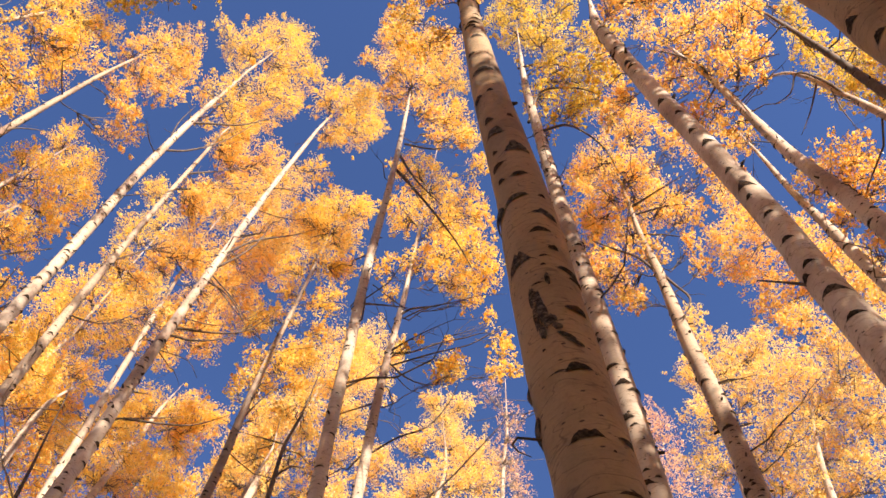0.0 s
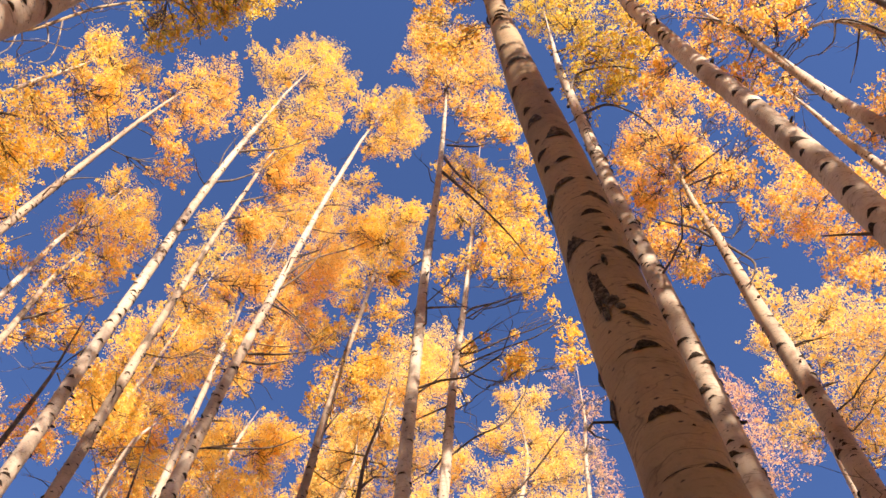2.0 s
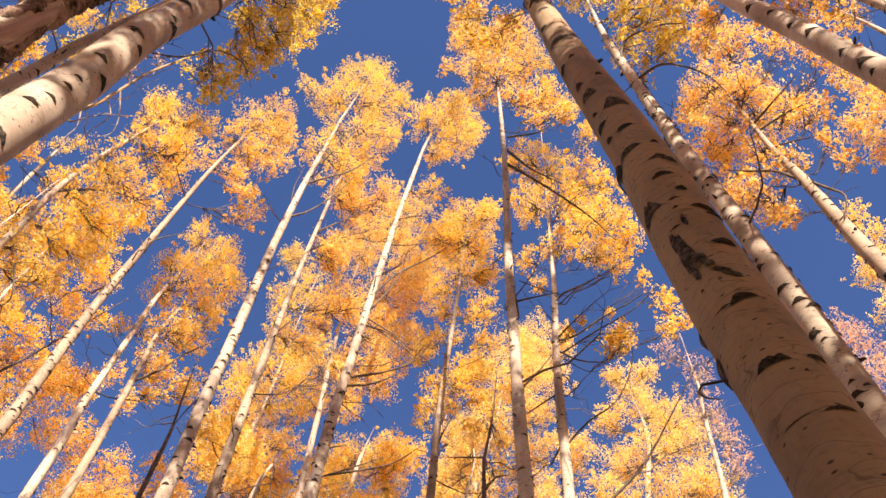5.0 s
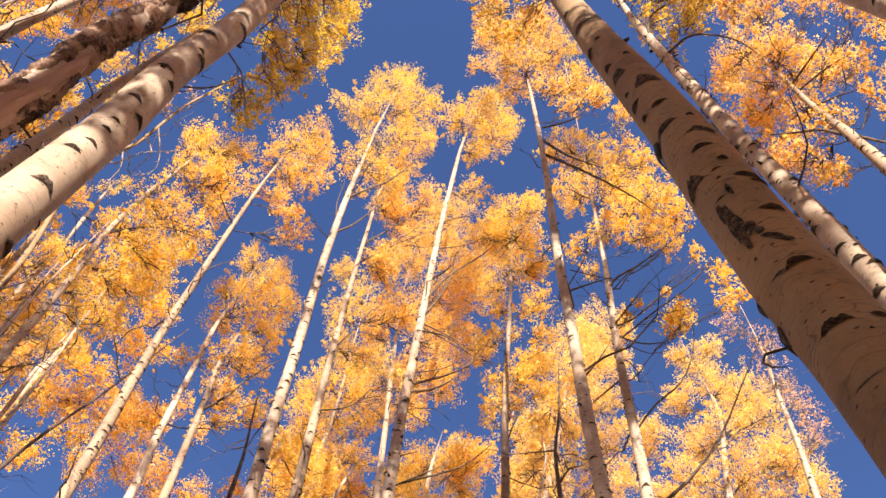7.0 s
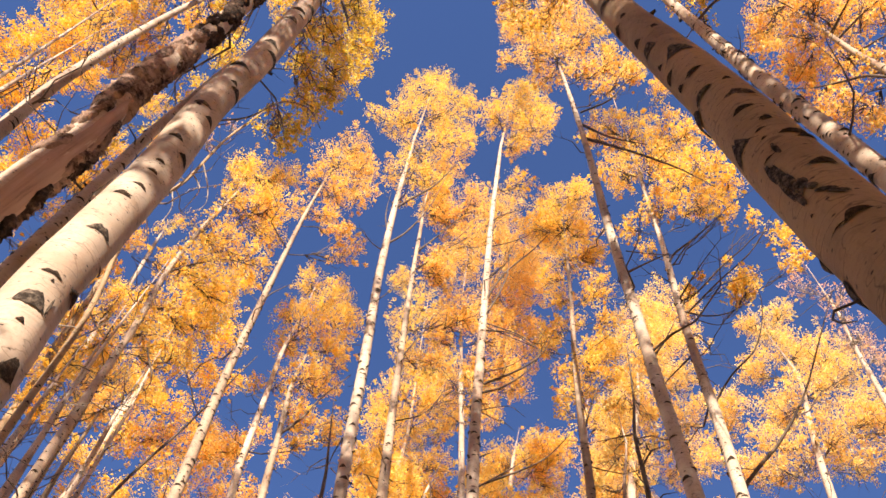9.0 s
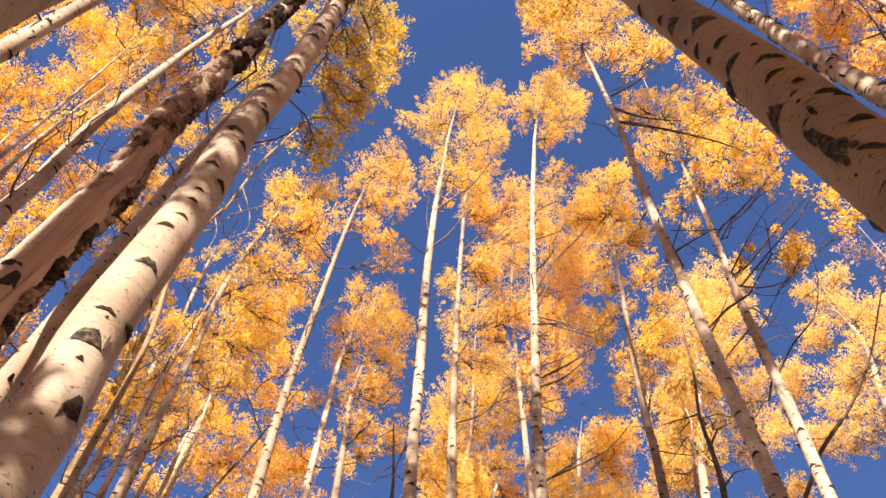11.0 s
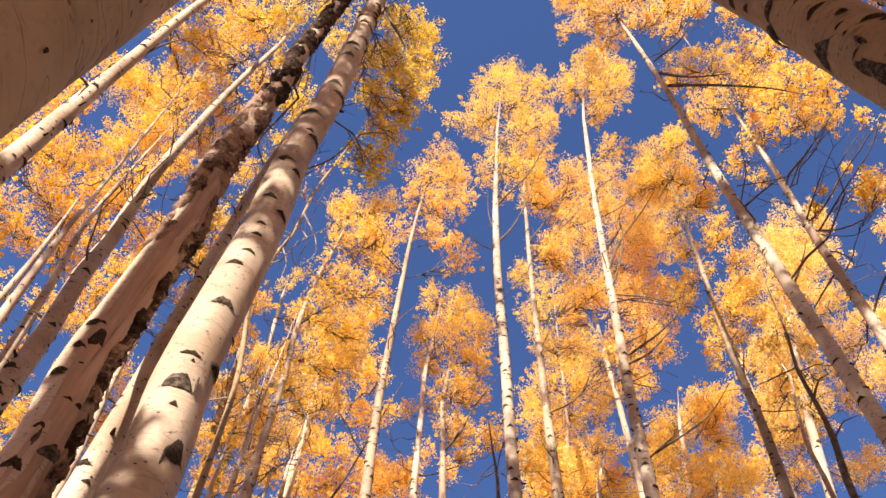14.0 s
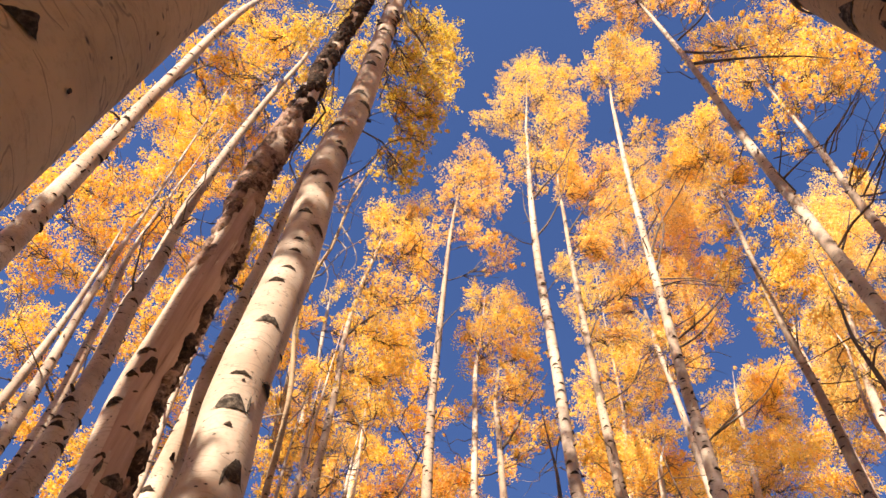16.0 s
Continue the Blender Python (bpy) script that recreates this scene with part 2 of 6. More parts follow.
# ---- aspens ----
def mesh_part(name, verts, faces, mat, parent, label="", uvs=None, smooth=True, kind=""):
    me = bpy.data.meshes.new(name)
    me.from_pydata(verts, [], faces)
    me.materials.append(mat)
    if smooth:
        me.polygons.foreach_set("use_smooth", [True] * len(me.polygons))
    if uvs is not None:
        lay = me.uv_layers.new(name="UVMap")
        lay.data.foreach_set("uv", uvs)
    ob = new(name, me)
    ob.parent = parent
    return tagged(ob, label, kind=kind)


def spline(pts, step):
    """Points along a smooth line through pts (rows of x, y, z, width), about step metres apart."""
    p = np.array(pts, float)
    out = []
    for i in range(len(p) - 1):
        a, b = p[i], p[i + 1]
        prev = p[i - 1] if i else a - (b - a)
        nxt = p[i + 2] if i + 2 < len(p) else b + (b - a)
        n = max(1, int(np.linalg.norm((b - a)[:3]) / step))
        la, lb_, lc = (max(1e-6, np.linalg.norm(v[:3])) for v in (a - prev, b - a, nxt - b))
        ma = (b - prev) / (la + lb_) * lb_
        mb = (nxt - a) / (lb_ + lc) * lb_
        for k in range(n):
            s = k / n
            q = (2 * s**3 - 3 * s**2 + 1) * a + (s**3 - 2 * s**2 + s) * ma + (-2 * s**3 + 3 * s**2) * b + (s**3 - s**2) * mb
            q[3] = a[3] + (b[3] - a[3]) * s
            out.append(q)
    out.append(p[-1].copy())
    return np.array(out)


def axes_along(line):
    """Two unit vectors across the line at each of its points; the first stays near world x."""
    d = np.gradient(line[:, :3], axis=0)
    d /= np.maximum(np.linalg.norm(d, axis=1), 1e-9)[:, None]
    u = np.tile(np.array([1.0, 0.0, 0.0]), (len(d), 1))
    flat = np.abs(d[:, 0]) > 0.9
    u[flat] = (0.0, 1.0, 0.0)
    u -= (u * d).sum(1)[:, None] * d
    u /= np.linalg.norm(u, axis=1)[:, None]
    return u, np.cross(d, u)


def tube(line, sides, bumps=0.0, seed=0.0, cap=True):
    """Verts, faces and uvs (metres) of a tapering round stem along line."""
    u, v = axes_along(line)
    ang = np.arange(sides) * 2 * math.pi / sides
    verts = []
    for i, q in enumerate(line):
        for a in ang:
            r = q[3] / 2
            if bumps:
                ring = noise.noise((math.cos(a) * 1.2, math.sin(a) * 1.2 + seed, q[2] * 1.1)) + 0.5 * noise.noise((math.cos(a) * 3, math.sin(a) * 3 - seed, q[2] * 5.0))
                r *= 1 + bumps * ring
            verts.append(tuple(q[:3] + r * (math.cos(a) * u[i] + math.sin(a) * v[i])))
    faces, uvs = [], []
    length = np.concatenate([[0], np.cumsum(np.linalg.norm(np.diff(line[:, :3], axis=0), axis=1))])
    wide = float(line[0, 3]) * math.pi
    for i in range(len(line) - 1):
        for k in range(sides):
            k2 = (k + 1) % sides
            faces.append((i * sides + k, i * sides + k2, (i + 1) * sides + k2, (i + 1) * sides + k))
            u0, u1 = wide * k / sides + seed, wide * (k + 1) / sides + seed
            uvs += [u0, length[i], u1, length[i], u1, length[i + 1], u0, length[i + 1]]
    if cap:
        verts.append(tuple(line[-1, :3]))
        top = len(verts) - 1
        for k in range(sides):
            faces.append(((len(line) - 1) * sides + k, (len(line) - 1) * sides + (k + 1) % sides, top))
            uvs += [0, 0, 0, 0, 0, 0]
    return verts, faces, uvs


def scar(line, u, v, z, angle, wide, tall, rng, curve=0.0, swell=0.004, slant=0.0):
    """A half-moon of dark bark that hugs the trunk: wide across, tall along, its thin tails bent down by curve."""
    i = int(np.clip(np.searchsorted(line[:, 2], z), 1, len(line) - 1))
    s = (z - line[i - 1, 2]) / max(1e-6, line[i, 2] - line[i - 1, 2])
    q = line[i - 1] + (line[i] - line[i - 1]) * s
    d = (line[i, :3] - line[i - 1, :3]) / max(1e-6, np.linalg.norm(line[i, :3] - line[i - 1, :3]))
    r = q[3] / 2 * 1.012
    blob = curve == 0.0
    n = 6 if q[3] < 0.2 and wide < 0.15 else 14 if wide < 0.08 else 26
    seed = rng.uniform(0, 90)
    lean = rng.uniform(-0.35, 0.35)
    verts, faces = [], []
    for k in range(n + 1):
        x = -1 + 2 * k / n
        wave = noise.noise((x * 2.2, seed, 0.0)) + 0.55 * noise.noise((x * 6.0, seed, 4.0))
        wave2 = noise.noise((x * 2.2, seed, 20.0)) + 0.55 * noise.noise((x * 7.0, seed, 9.0))
        if blob:
            arch = max(0.0, 1 - abs(x) ** 2.4) ** 0.6
            top = tall * (0.5 * arch + 0.22 * wave * arch)
            foot = -tall * (0.5 * arch + 0.22 * wave2 * arch)
            a = angle + x * wide / 2 / r
        else:
            y = x - lean * (1 - x * x)
            arch = max(0.0, 1 - (abs(y) / 0.72) ** 2.0) ** 0.8 if abs(y) < 0.72 else 0.0
            tail = 0.09 * (1 - abs(x)) ** 0.5
            foot = -0.2 * tall - curve * 0.4 * x * x * tall + 0.10 * wave2 * tall - 0.16 * tall * arch
            top = foot + tall * (arch * (0.80 + 0.40 * wave) + tail)
            a = angle + x * wide / 2 * 1.5 / r
        rise = slant * x * wide / 2
        for j, hh in enumerate((0.0, 0.5, 1.0)):
            rr = r + (swell if j == 1 else 0.0005) * arch + 0.0018
            p = q[:3] + d * (foot + hh * (top - foot) + rise) + rr * (math.cos(a) * u[i] + math.sin(a) * v[i])
            verts.append(tuple(p))
    for k in range(n):
        for j in range(2):
            o = k * 3 + j
            faces.append((o, o + 3, o + 4, o + 1))
    return verts, faces


def joined(pieces):
    verts, faces = [], []
    for vs, fs in pieces:
        o = len(verts)
        verts += vs
        faces += [tuple(i + o for i in f) for f in fs]
    return verts, faces


LEAFY = 1.05


def leaves(lobes, size, density, rng, corners):
    """Corner coordinates of many small leaves, in ragged sprays about each lobe."""
    centres = []
    for x, y, z, r in lobes:
        count = int(density * LEAFY * (r * r) / (size * size))
        clumps = max(14, int(46 * min(1.6, r / 0.45)))
        way = rng.normal(size=(clumps, 3))
        way /= np.linalg.norm(way, axis=1)[:, None]
        long = np.where(rng.random((clumps, 1)) < 0.16, rng.uniform(0.95, 1.3, (clumps, 1)), rng.uniform(0.1, 1.0, (clumps, 1)) ** 0.5 * 0.95)
        squash = rng.uniform(0.72, 1.2, 3)
        mid = way * long * r * squash
        mid[0] *= 0.0
        pick = rng.integers(0, clumps, count)
        pick[rng.random(count) < 0.28] = 0
        wide = rng.uniform(0.10, 0.30, clumps) * r * np.where(long[:, 0] > 0.95, 0.6, 1.0)
        wide[0] = 0.85 * r
        off = rng.normal(size=(count, 3))
        off *= (rng.random((count, 1)) ** 0.42) / np.linalg.norm(off, axis=1)[:, None]
        stretch = 1 + 0.9 * rng.random((clumps, 1))
        along = (off * way[pick]).sum(1)[:, None] * way[pick]
        off = off + along * (stretch[pick] - 1)
        p = mid[pick] + off * wide[pick][:, None]
        centres.append(p + np.array([x, y, z]))
    c = np.concatenate(centres)
    n = len(c)
    a = rng.normal(size=(n, 3))
    a[:, 2] -= 0.5
    a /= np.linalg.norm(a, axis=1)[:, None]
    b = np.cross(a, rng.normal(size=(n, 3)))
    b /= np.linalg.norm(b, axis=1)[:, None]
    nn = np.cross(a, b)
    s = size * rng.uniform(0.7, 1.25, (n, 1))
    if corners == 3:
        shape = np.stack([c - a * s * 0.55, c + b * s * 0.5 + a * s * 0.42, c - b * s * 0.5 + a * s * 0.42], 1)
    else:
        shape = np.stack([c - a * s * 0.5, c + b * s * 0.5 - a * s * 0.06 + nn * s * 0.12, c + a * s * 0.5, c - b * s * 0.5 - a * s * 0.06 + nn * s * 0.12], 1)
    return shape.reshape(-1, 3)


def leaf_part(lobes, size, density, mat, parent, rng, corners=3, stem=None):
    co = leaves(lobes, size, density, rng, corners).astype(np.float32)
    if stem is not None:
        # leaves hang at the ends of twigs and thin out towards the stem
        mid = co.reshape(-1, corners, 3).mean(1)
        off = np.hypot(mid[:, 0] - np.interp(mid[:, 2], stem[:, 2], stem[:, 0]), mid[:, 1] - np.interp(mid[:, 2], stem[:, 2], stem[:, 1]))
        keep = rng.random(len(mid)) < np.clip((off - 0.03) / 0.27, 0.06, 1.0)
        co = co.reshape(-1, corners, 3)[keep].reshape(-1, 3)
    n = len(co) // corners
    me = bpy.data.meshes.new("foliage")
    me.vertices.add(len(co))
    me.vertices.foreach_set("co", co.ravel())
    me.loops.add(len(co))
    me.loops.foreach_set("vertex_index", np.arange(len(co), dtype=np.int32))
    me.polygons.add(n)
    me.polygons.foreach_set("loop_start", np.arange(n, dtype=np.int32) * corners)
    me.update(calc_edges=True)
    me.materials.append(mat)
    ob = new("foliage", me)
    ob.parent = parent
    return tagged(ob, kind="stuff")


def on_line(line, z):
    i = int(np.clip(np.searchsorted(line[:, 2], z), 1, len(line) - 1))
    s = np.clip((z - line[i - 1, 2]) / max(1e-6, line[i, 2] - line[i - 1, 2]), 0, 1)
    return line[i - 1] + (line[i] - line[i - 1]) * s


def bent(a, b, width, rng, sag=0.12, n=5):
    """A crooked branch from a to b."""
    a, b = np.array(a, float), np.array(b, float)
    span = np.linalg.norm(b - a)
    rows = []
    for k in range(n + 1):
        s = k / n
        p = a + (b - a) * s
        p[2] += -sag * span * math.sin(math.pi * s)
        if 0 < k < n:
            p += rng.normal(size=3) * 0.045 * span
        rows.append((*p, width * (1 - 0.82 * s)))
    return np.array(rows)


NEAR = {}


def aspen(key, kind, path, lobes, size=0.035, density=10.8, bark_mat=None, near=False, dead=6, label="", rough=0.0, name="aspen_tree", sparse=False):
    """One aspen: a trunk along path (x, y, z, width), limbs to its leaf lobes (x, y, z, radius), twigs, scars and leaves."""
    rng = np.random.default_rng(sum(ord(c) * (i + 3) for i, c in enumerate(key)))
    bx, by = path[0][0], path[0][1]
    base = ground_height(bx, by)
    path = [(bx, by, base - 0.15, path[0][3] * 1.5), (bx + (path[1][0] - bx) * 0.12, by + (path[1][1] - by) * 0.12, base + 0.35, path[0][3] * 1.12)] + list(path[1:])
    root = new(name)
    root.location = (bx, by, base)
    root["category"] = "tree" if name == "aspen_tree" else "dead sapling"
    root["group"] = "aspens of the grove" if name == "aspen_tree" else "dead saplings"
    root["label"] = label or "slender aspen with pale black-scarred trunk and %s autumn leaves" % WORDS[kind]
    shift = np.array([bx, by, base, 0.0])
    line = spline(path, 0.10 if near else 0.3) - shift
    sides = 40 if near else 14
    v, f, uv = tube(line, sides, rough or (0.055 if near else 0.06), seed=rng.uniform(0, 9))
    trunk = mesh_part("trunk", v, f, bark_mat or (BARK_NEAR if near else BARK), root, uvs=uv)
    NEAR[key] = (root, trunk, line)
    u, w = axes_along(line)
    # scars
    pieces = []
    zs = 0.6
    top = line[-1, 2]
    if near:
        zs = 11.0
    while zs < top - 1.0:
        q = on_line(line, zs)
        d = q[3]
        ang = rng.uniform(0, 2 * math.pi)
        big = rng.random()
        wide = d * (rng.uniform(0.3, 0.7) if big > 0.5 else rng.uniform(0.12, 0.3))
        if d < 0.19:
            wide = min(0.6 * d, 1.3 * wide)
        pieces.append(scar(line, u, w, zs, ang, wide, wide * rng.uniform(0.3, 0.8), rng, rng.uniform(-0.2, 1.2), (0.09 if big > 0.6 else 0.04) * d))
        zs += rng.uniform(0.05, 0.18) * (0.5 + 2.0 * d) * (14 if sparse else 5 if zs < 4.2 else 1.5 if math.hypot(bx, by) > 9 else 1)
    # small dark flecks on the slim stems near by
    zs = 4.0
    while not near and not sparse and zs < top - 1.0 and math.hypot(bx, by) < 8.0:
        d = on_line(line, zs)[3]
        wide = d * rng.uniform(0.10, 0.24)
        pieces.append(scar(line, u, w, zs, rng.uniform(0, 2 * math.pi), wide, wide * rng.uniform(0.5, 1.0), rng, rng.uniform(0.1, 0.6), 0.05 * d))
        zs += rng.uniform(0.04, 0.13)
    # broken stubs of shed branches
    zs = 7.5 if near else 2.5
    while zs < top - 1.5:
        q = on_line(line, zs)
        ang = rng.uniform(0, 2 * math.pi)
        out = np.array([math.cos(ang), math.sin(ang), rng.uniform(-0.1, 0.5)])
        long = q[3] * 0.5 + rng.uniform(0.01, 0.05) + (0.05 if rng.random() < 0.15 else 0.0)
        w0 = rng.uniform(0.10, 0.22) * q[3]
        pieces.append(tube(np.array([(*(q[:3] + out * q[3] * 0.3), w0 * 1.5), (*(q[:3] + out * (q[3] * 0.5 + 0.006)), w0), (*(q[:3] + out * long), w0 * 0.6)]), 6)[:2])
        zs += rng.uniform(0.25, 0.9) * (2.5 if near else 1.0)
    v, f = joined(pieces)
    mesh_part("scarring", v, f, SCAR, trunk, "black eye-shaped branch scars and stubs", kind="stuff")
    local = [(x - bx, y - by, z - base, r) for x, y, z, r in lobes]
    # limbs
    twigs = []
    forks = []
    reach_out = [math.hypot(x - on_line(line, z)[0], y - on_line(line, z)[1]) for x, y, z, r in local]
    for i in np.argsort(reach_out):
        x, y, z, r = local[i]
        side = reach_out[i]
        z0 = min(max(2.5, z - 0.4 * r - side * rng.uniform(0.5, 1.0) - 0.15), top - 0.3)
        q = on_line(line, z0)
        tip = np.array((x, y, z - 0.4 * r))
        if forks and side > 0.45:
            near_by = np.array(forks)
            gap = np.linalg.norm(near_by[:, :3] - tip, axis=1) + 3.0 * np.maximum(0.0, near_by[:, 2] - tip[2] + 0.1)
            if gap.min() < 0.9 * np.linalg.norm(q[:3] - tip):
                q = near_by[int(gap.argmin())]
        reach = np.linalg.norm(q[:3] - tip)
        limb = bent(q[:3], tip, min(q[3] * 0.6, 0.03, 0.012 + 0.008 * reach), rng, 0.10, 6)
        forks += [tuple(p) for p in limb[2:5]]
        v, f, uv = tube(limb, 6)
        mesh_part("limb", v, f, TWIG if kind != "bare" else GREY, root)
        for k in range(4 if side > 1.5 or sparse else int((5 + 13 * min(1.0, r / 0.5)) * (2.2 if kind == "bare" else 1.0))):
            s = rng.uniform(0.25, 0.999) * (len(limb) - 1)
            a = limb[int(s)][:3] + (limb[int(s) + 1][:3] - limb[int(s)][:3]) * (s % 1)
            way = rng.normal(size=3)
            way /= np.linalg.norm(way)
            if k % 5 < 3:
                way[2] = -abs(way[2])
            end = np.array((x, y, z - 0.15 * r)) + way * r * (rng.uniform(0.8, 1.15) if k % 5 < 3 else rng.uniform(0.55, 1.0))
            twigs.append(tube(bent(a, end, (0.027 if k % 4 == 0 else 0.017) * min(1.0, 0.3 + 0.7 * r / 0.5), rng, 0.03, 4), 3)[:2])
    # dead side branches under the crown
    low = min([z - r for _, _, z, r in local], default=top) if local else top
    for k in range(0 if near else dead):
        z0 = rng.uniform(0.45, 1.0) * min(low + 2.0, top - 0.5)
        if z0 < 3.0:
            continue
        q = on_line(line, z0)
        a = rng.uniform(0, 2 * math.pi)
        span = rng.uniform(0.3, 1.3)
        end = q[:3] + np.array([math.cos(a) * span, math.sin(a) * span, rng.uniform(-0.1, 0.5) * span])
        br = bent(q[:3], end, 0.012 + 0.012 * span, rng, 0.1)
        twigs.append(tube(br, 4)[:2])
        for j in range(int(3 * span)):
            p = br[rng.integers(2, 5)][:3]
            twigs.append(tube(bent(p, p + rng.normal(size=3) * 0.22 * span + (end - q[:3]) * 0.25, 0.008, rng, 0.05, 3), 3)[:2])
    if twigs:
        v, f = joined(twigs)
        mesh_part("twigwork", v, f, TWIG if kind != "bare" else GREY, root, kind="stuff")
    if local:
        leaf_part(local, size, density * (0.35 if kind == "bare" else 1.0), LEAF[kind], root, rng, 4 if math.hypot(bx, by) < 4.4 and not sparse else 3, None if sparse else line)
    return root


def knot(key, z, bearing, wide, tall, droop=0.6, slant=0.0):
    """One black branch scar of a near trunk, a little proud of the bark."""
    root, trunk, line = NEAR[key]
    rng = np.random.default_rng(int(z * 100) + bearing + 400)
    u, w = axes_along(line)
    v, f = scar(line, u, w, z - root.location.z, radians(bearing), wide, tall, rng, droop, min(0.012, 0.25 * tall), slant)
    mesh_part("knot_scar", v, f, CARVED if droop == 0.0 or wide > 0.11 else SCAR, trunk)


def side_limb(key, rows):
    """A bare limb of that tree through points (x, y, z, width), with a few twigs."""
    root, trunk, line = NEAR[key]
    rng = np.random.default_rng(int(abs(rows[0][2]) * 1000))
    pts = np.array(rows, float) - np.array([*root.location, 0.0])
    at = on_line(line, pts[0, 2] - 0.05)
    pts[0, :3] = at[:3] + (pts[0, :3] - at[:3]) * 0.5
    limb = spline(pts, 0.12)
    pieces = [tube(limb, 6)[:2]]
    for k in range(2, len(limb) - 1 if len(limb) > 7 else 0, 5):
        way = rng.normal(size=3) * 0.15 + (limb[k + 1, :3] - limb[k, :3]) * 0.7
        pieces.append(tube(bent(limb[k, :3], limb[k, :3] + way, max(0.005, limb[k, 3] * 0.45), rng, 0.05, 3), 4)[:2])
    v, f = joined(pieces)
    mesh_part("limb", v, f, GREY if key in ("R", "U") else TWIG, root, "bare crooked side limb")


def canker(key, z, bearing, wide, tall, proud=0.019):
    """A raised scab of dark split bark on that trunk."""
    root, trunk, line = NEAR[key]
    rng = np.random.default_rng(int(z * 991) + int(bearing) + 700)
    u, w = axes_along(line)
    q = on_line(line, z)
    r = q[3] / 2
    n, m = 9, 9
    verts, faces = [], []
    for i in range(n + 1):
        s = i / n * 2 - 1
        here = on_line(line, z + s * tall / 2)
        for j in range(m + 1):
            c = j / m * 2 - 1
            edge = max(0.0, 1 - (s * s + c * c) * 0.9)
            wob = 1 + 0.35 * noise.noise((s * 2 + z, c * 2, bearing))
            a = radians(bearing) + c * wob * wide / 2 / r
            lift = proud * min(1.0, edge * 2.5) * (0.5 + abs(noise.noise((s * 3 + z * 2, c * 3, 5.0))) * 2.2) - 0.006 * (edge <= 0)
            rr = here[3] / 2 * 1.0 + lift
            k = int(np.clip(np.searchsorted(line[:, 2], z), 1, len(line) - 1))
            p = here[:3] + rr * (math.cos(a) * u[k] + math.sin(a) * w[k])
            verts.append(tuple(p))
    for i in range(n):
        for j in range(m):
            o = i * (m + 1) + j
            faces.append((o, o + 1, o + m + 2, o + m + 1))
    mesh_part("canker", verts, faces, CANKER_DARK if z > 9.0 or (proud > 0.03 and int(z * 7) % 3 == 0) else CANKER, trunk, "raised scab of dark split bark")


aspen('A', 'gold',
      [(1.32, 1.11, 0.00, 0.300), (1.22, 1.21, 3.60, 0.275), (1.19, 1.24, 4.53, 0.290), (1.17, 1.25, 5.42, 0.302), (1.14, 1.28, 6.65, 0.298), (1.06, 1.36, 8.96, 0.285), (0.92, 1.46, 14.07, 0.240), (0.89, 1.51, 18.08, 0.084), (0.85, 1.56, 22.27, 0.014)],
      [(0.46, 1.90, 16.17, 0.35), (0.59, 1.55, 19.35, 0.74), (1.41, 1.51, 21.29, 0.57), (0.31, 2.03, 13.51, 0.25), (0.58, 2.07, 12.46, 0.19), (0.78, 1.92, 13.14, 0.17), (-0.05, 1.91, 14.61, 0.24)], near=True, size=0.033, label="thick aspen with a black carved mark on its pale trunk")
aspen('B', 'olive',
      [(2.69, 2.10, 0.00, 0.215), (2.65, 2.15, 5.34, 0.176), (2.64, 2.16, 6.76, 0.175), (2.63, 2.18, 8.01, 0.171), (2.60, 2.22, 9.66, 0.165), (2.58, 2.23, 11.64, 0.153), (2.57, 2.25, 15.49, 0.124), (2.58, 2.23, 16.73, 0.095), (2.62, 2.15, 19.56, 0.033), (2.65, 2.06, 22.40, 0.014)],
      [(2.92, 1.77, 16.01, 0.46), (3.28, 1.54, 15.60, 0.34), (2.76, 2.15, 15.00, 0.34), (2.81, 2.26, 21.10, 0.52), (2.95, 1.71, 18.90, 0.55), (2.92, 1.82, 13.92, 0.32), (3.34, 1.32, 15.70, 0.26), (2.36, 2.39, 22.49, 0.40), (2.54, 1.82, 21.66, 0.55), (3.22, 1.21, 20.72, 0.43), (2.68, 2.17, 13.01, 0.19), (3.32, 1.10, 17.18, 0.30), (3.19, 1.60, 14.12, 0.22), (2.97, 1.83, 13.44, 0.21), (3.29, 0.87, 16.00, 0.26), (3.31, 1.18, 14.29, 0.18)], size=0.034, label="slim sun-flecked aspen growing close behind a thicker trunk")
aspen('C', 'orange',
      [(2.75, 0.62, 0.00, 0.225), (2.73, 0.69, 5.71, 0.185), (2.74, 0.68, 6.74, 0.184), (2.73, 0.69, 7.69, 0.184), (2.73, 0.71, 8.80, 0.185), (2.72, 0.75, 10.31, 0.187), (2.71, 0.77, 13.16, 0.195), (2.71, 0.77, 14.43, 0.166), (2.73, 0.65, 15.84, 0.067), (2.76, 0.53, 17.25, 0.014)],
      [(2.65, 0.45, 14.25, 0.26), (2.86, 0.04, 14.87, 0.44), (2.67, 0.13, 16.90, 0.54), (3.08, -0.02, 14.22, 0.31)], near=True, bark_mat=BARK, label="stout leaning aspen with black scars and orange autumn leaves")
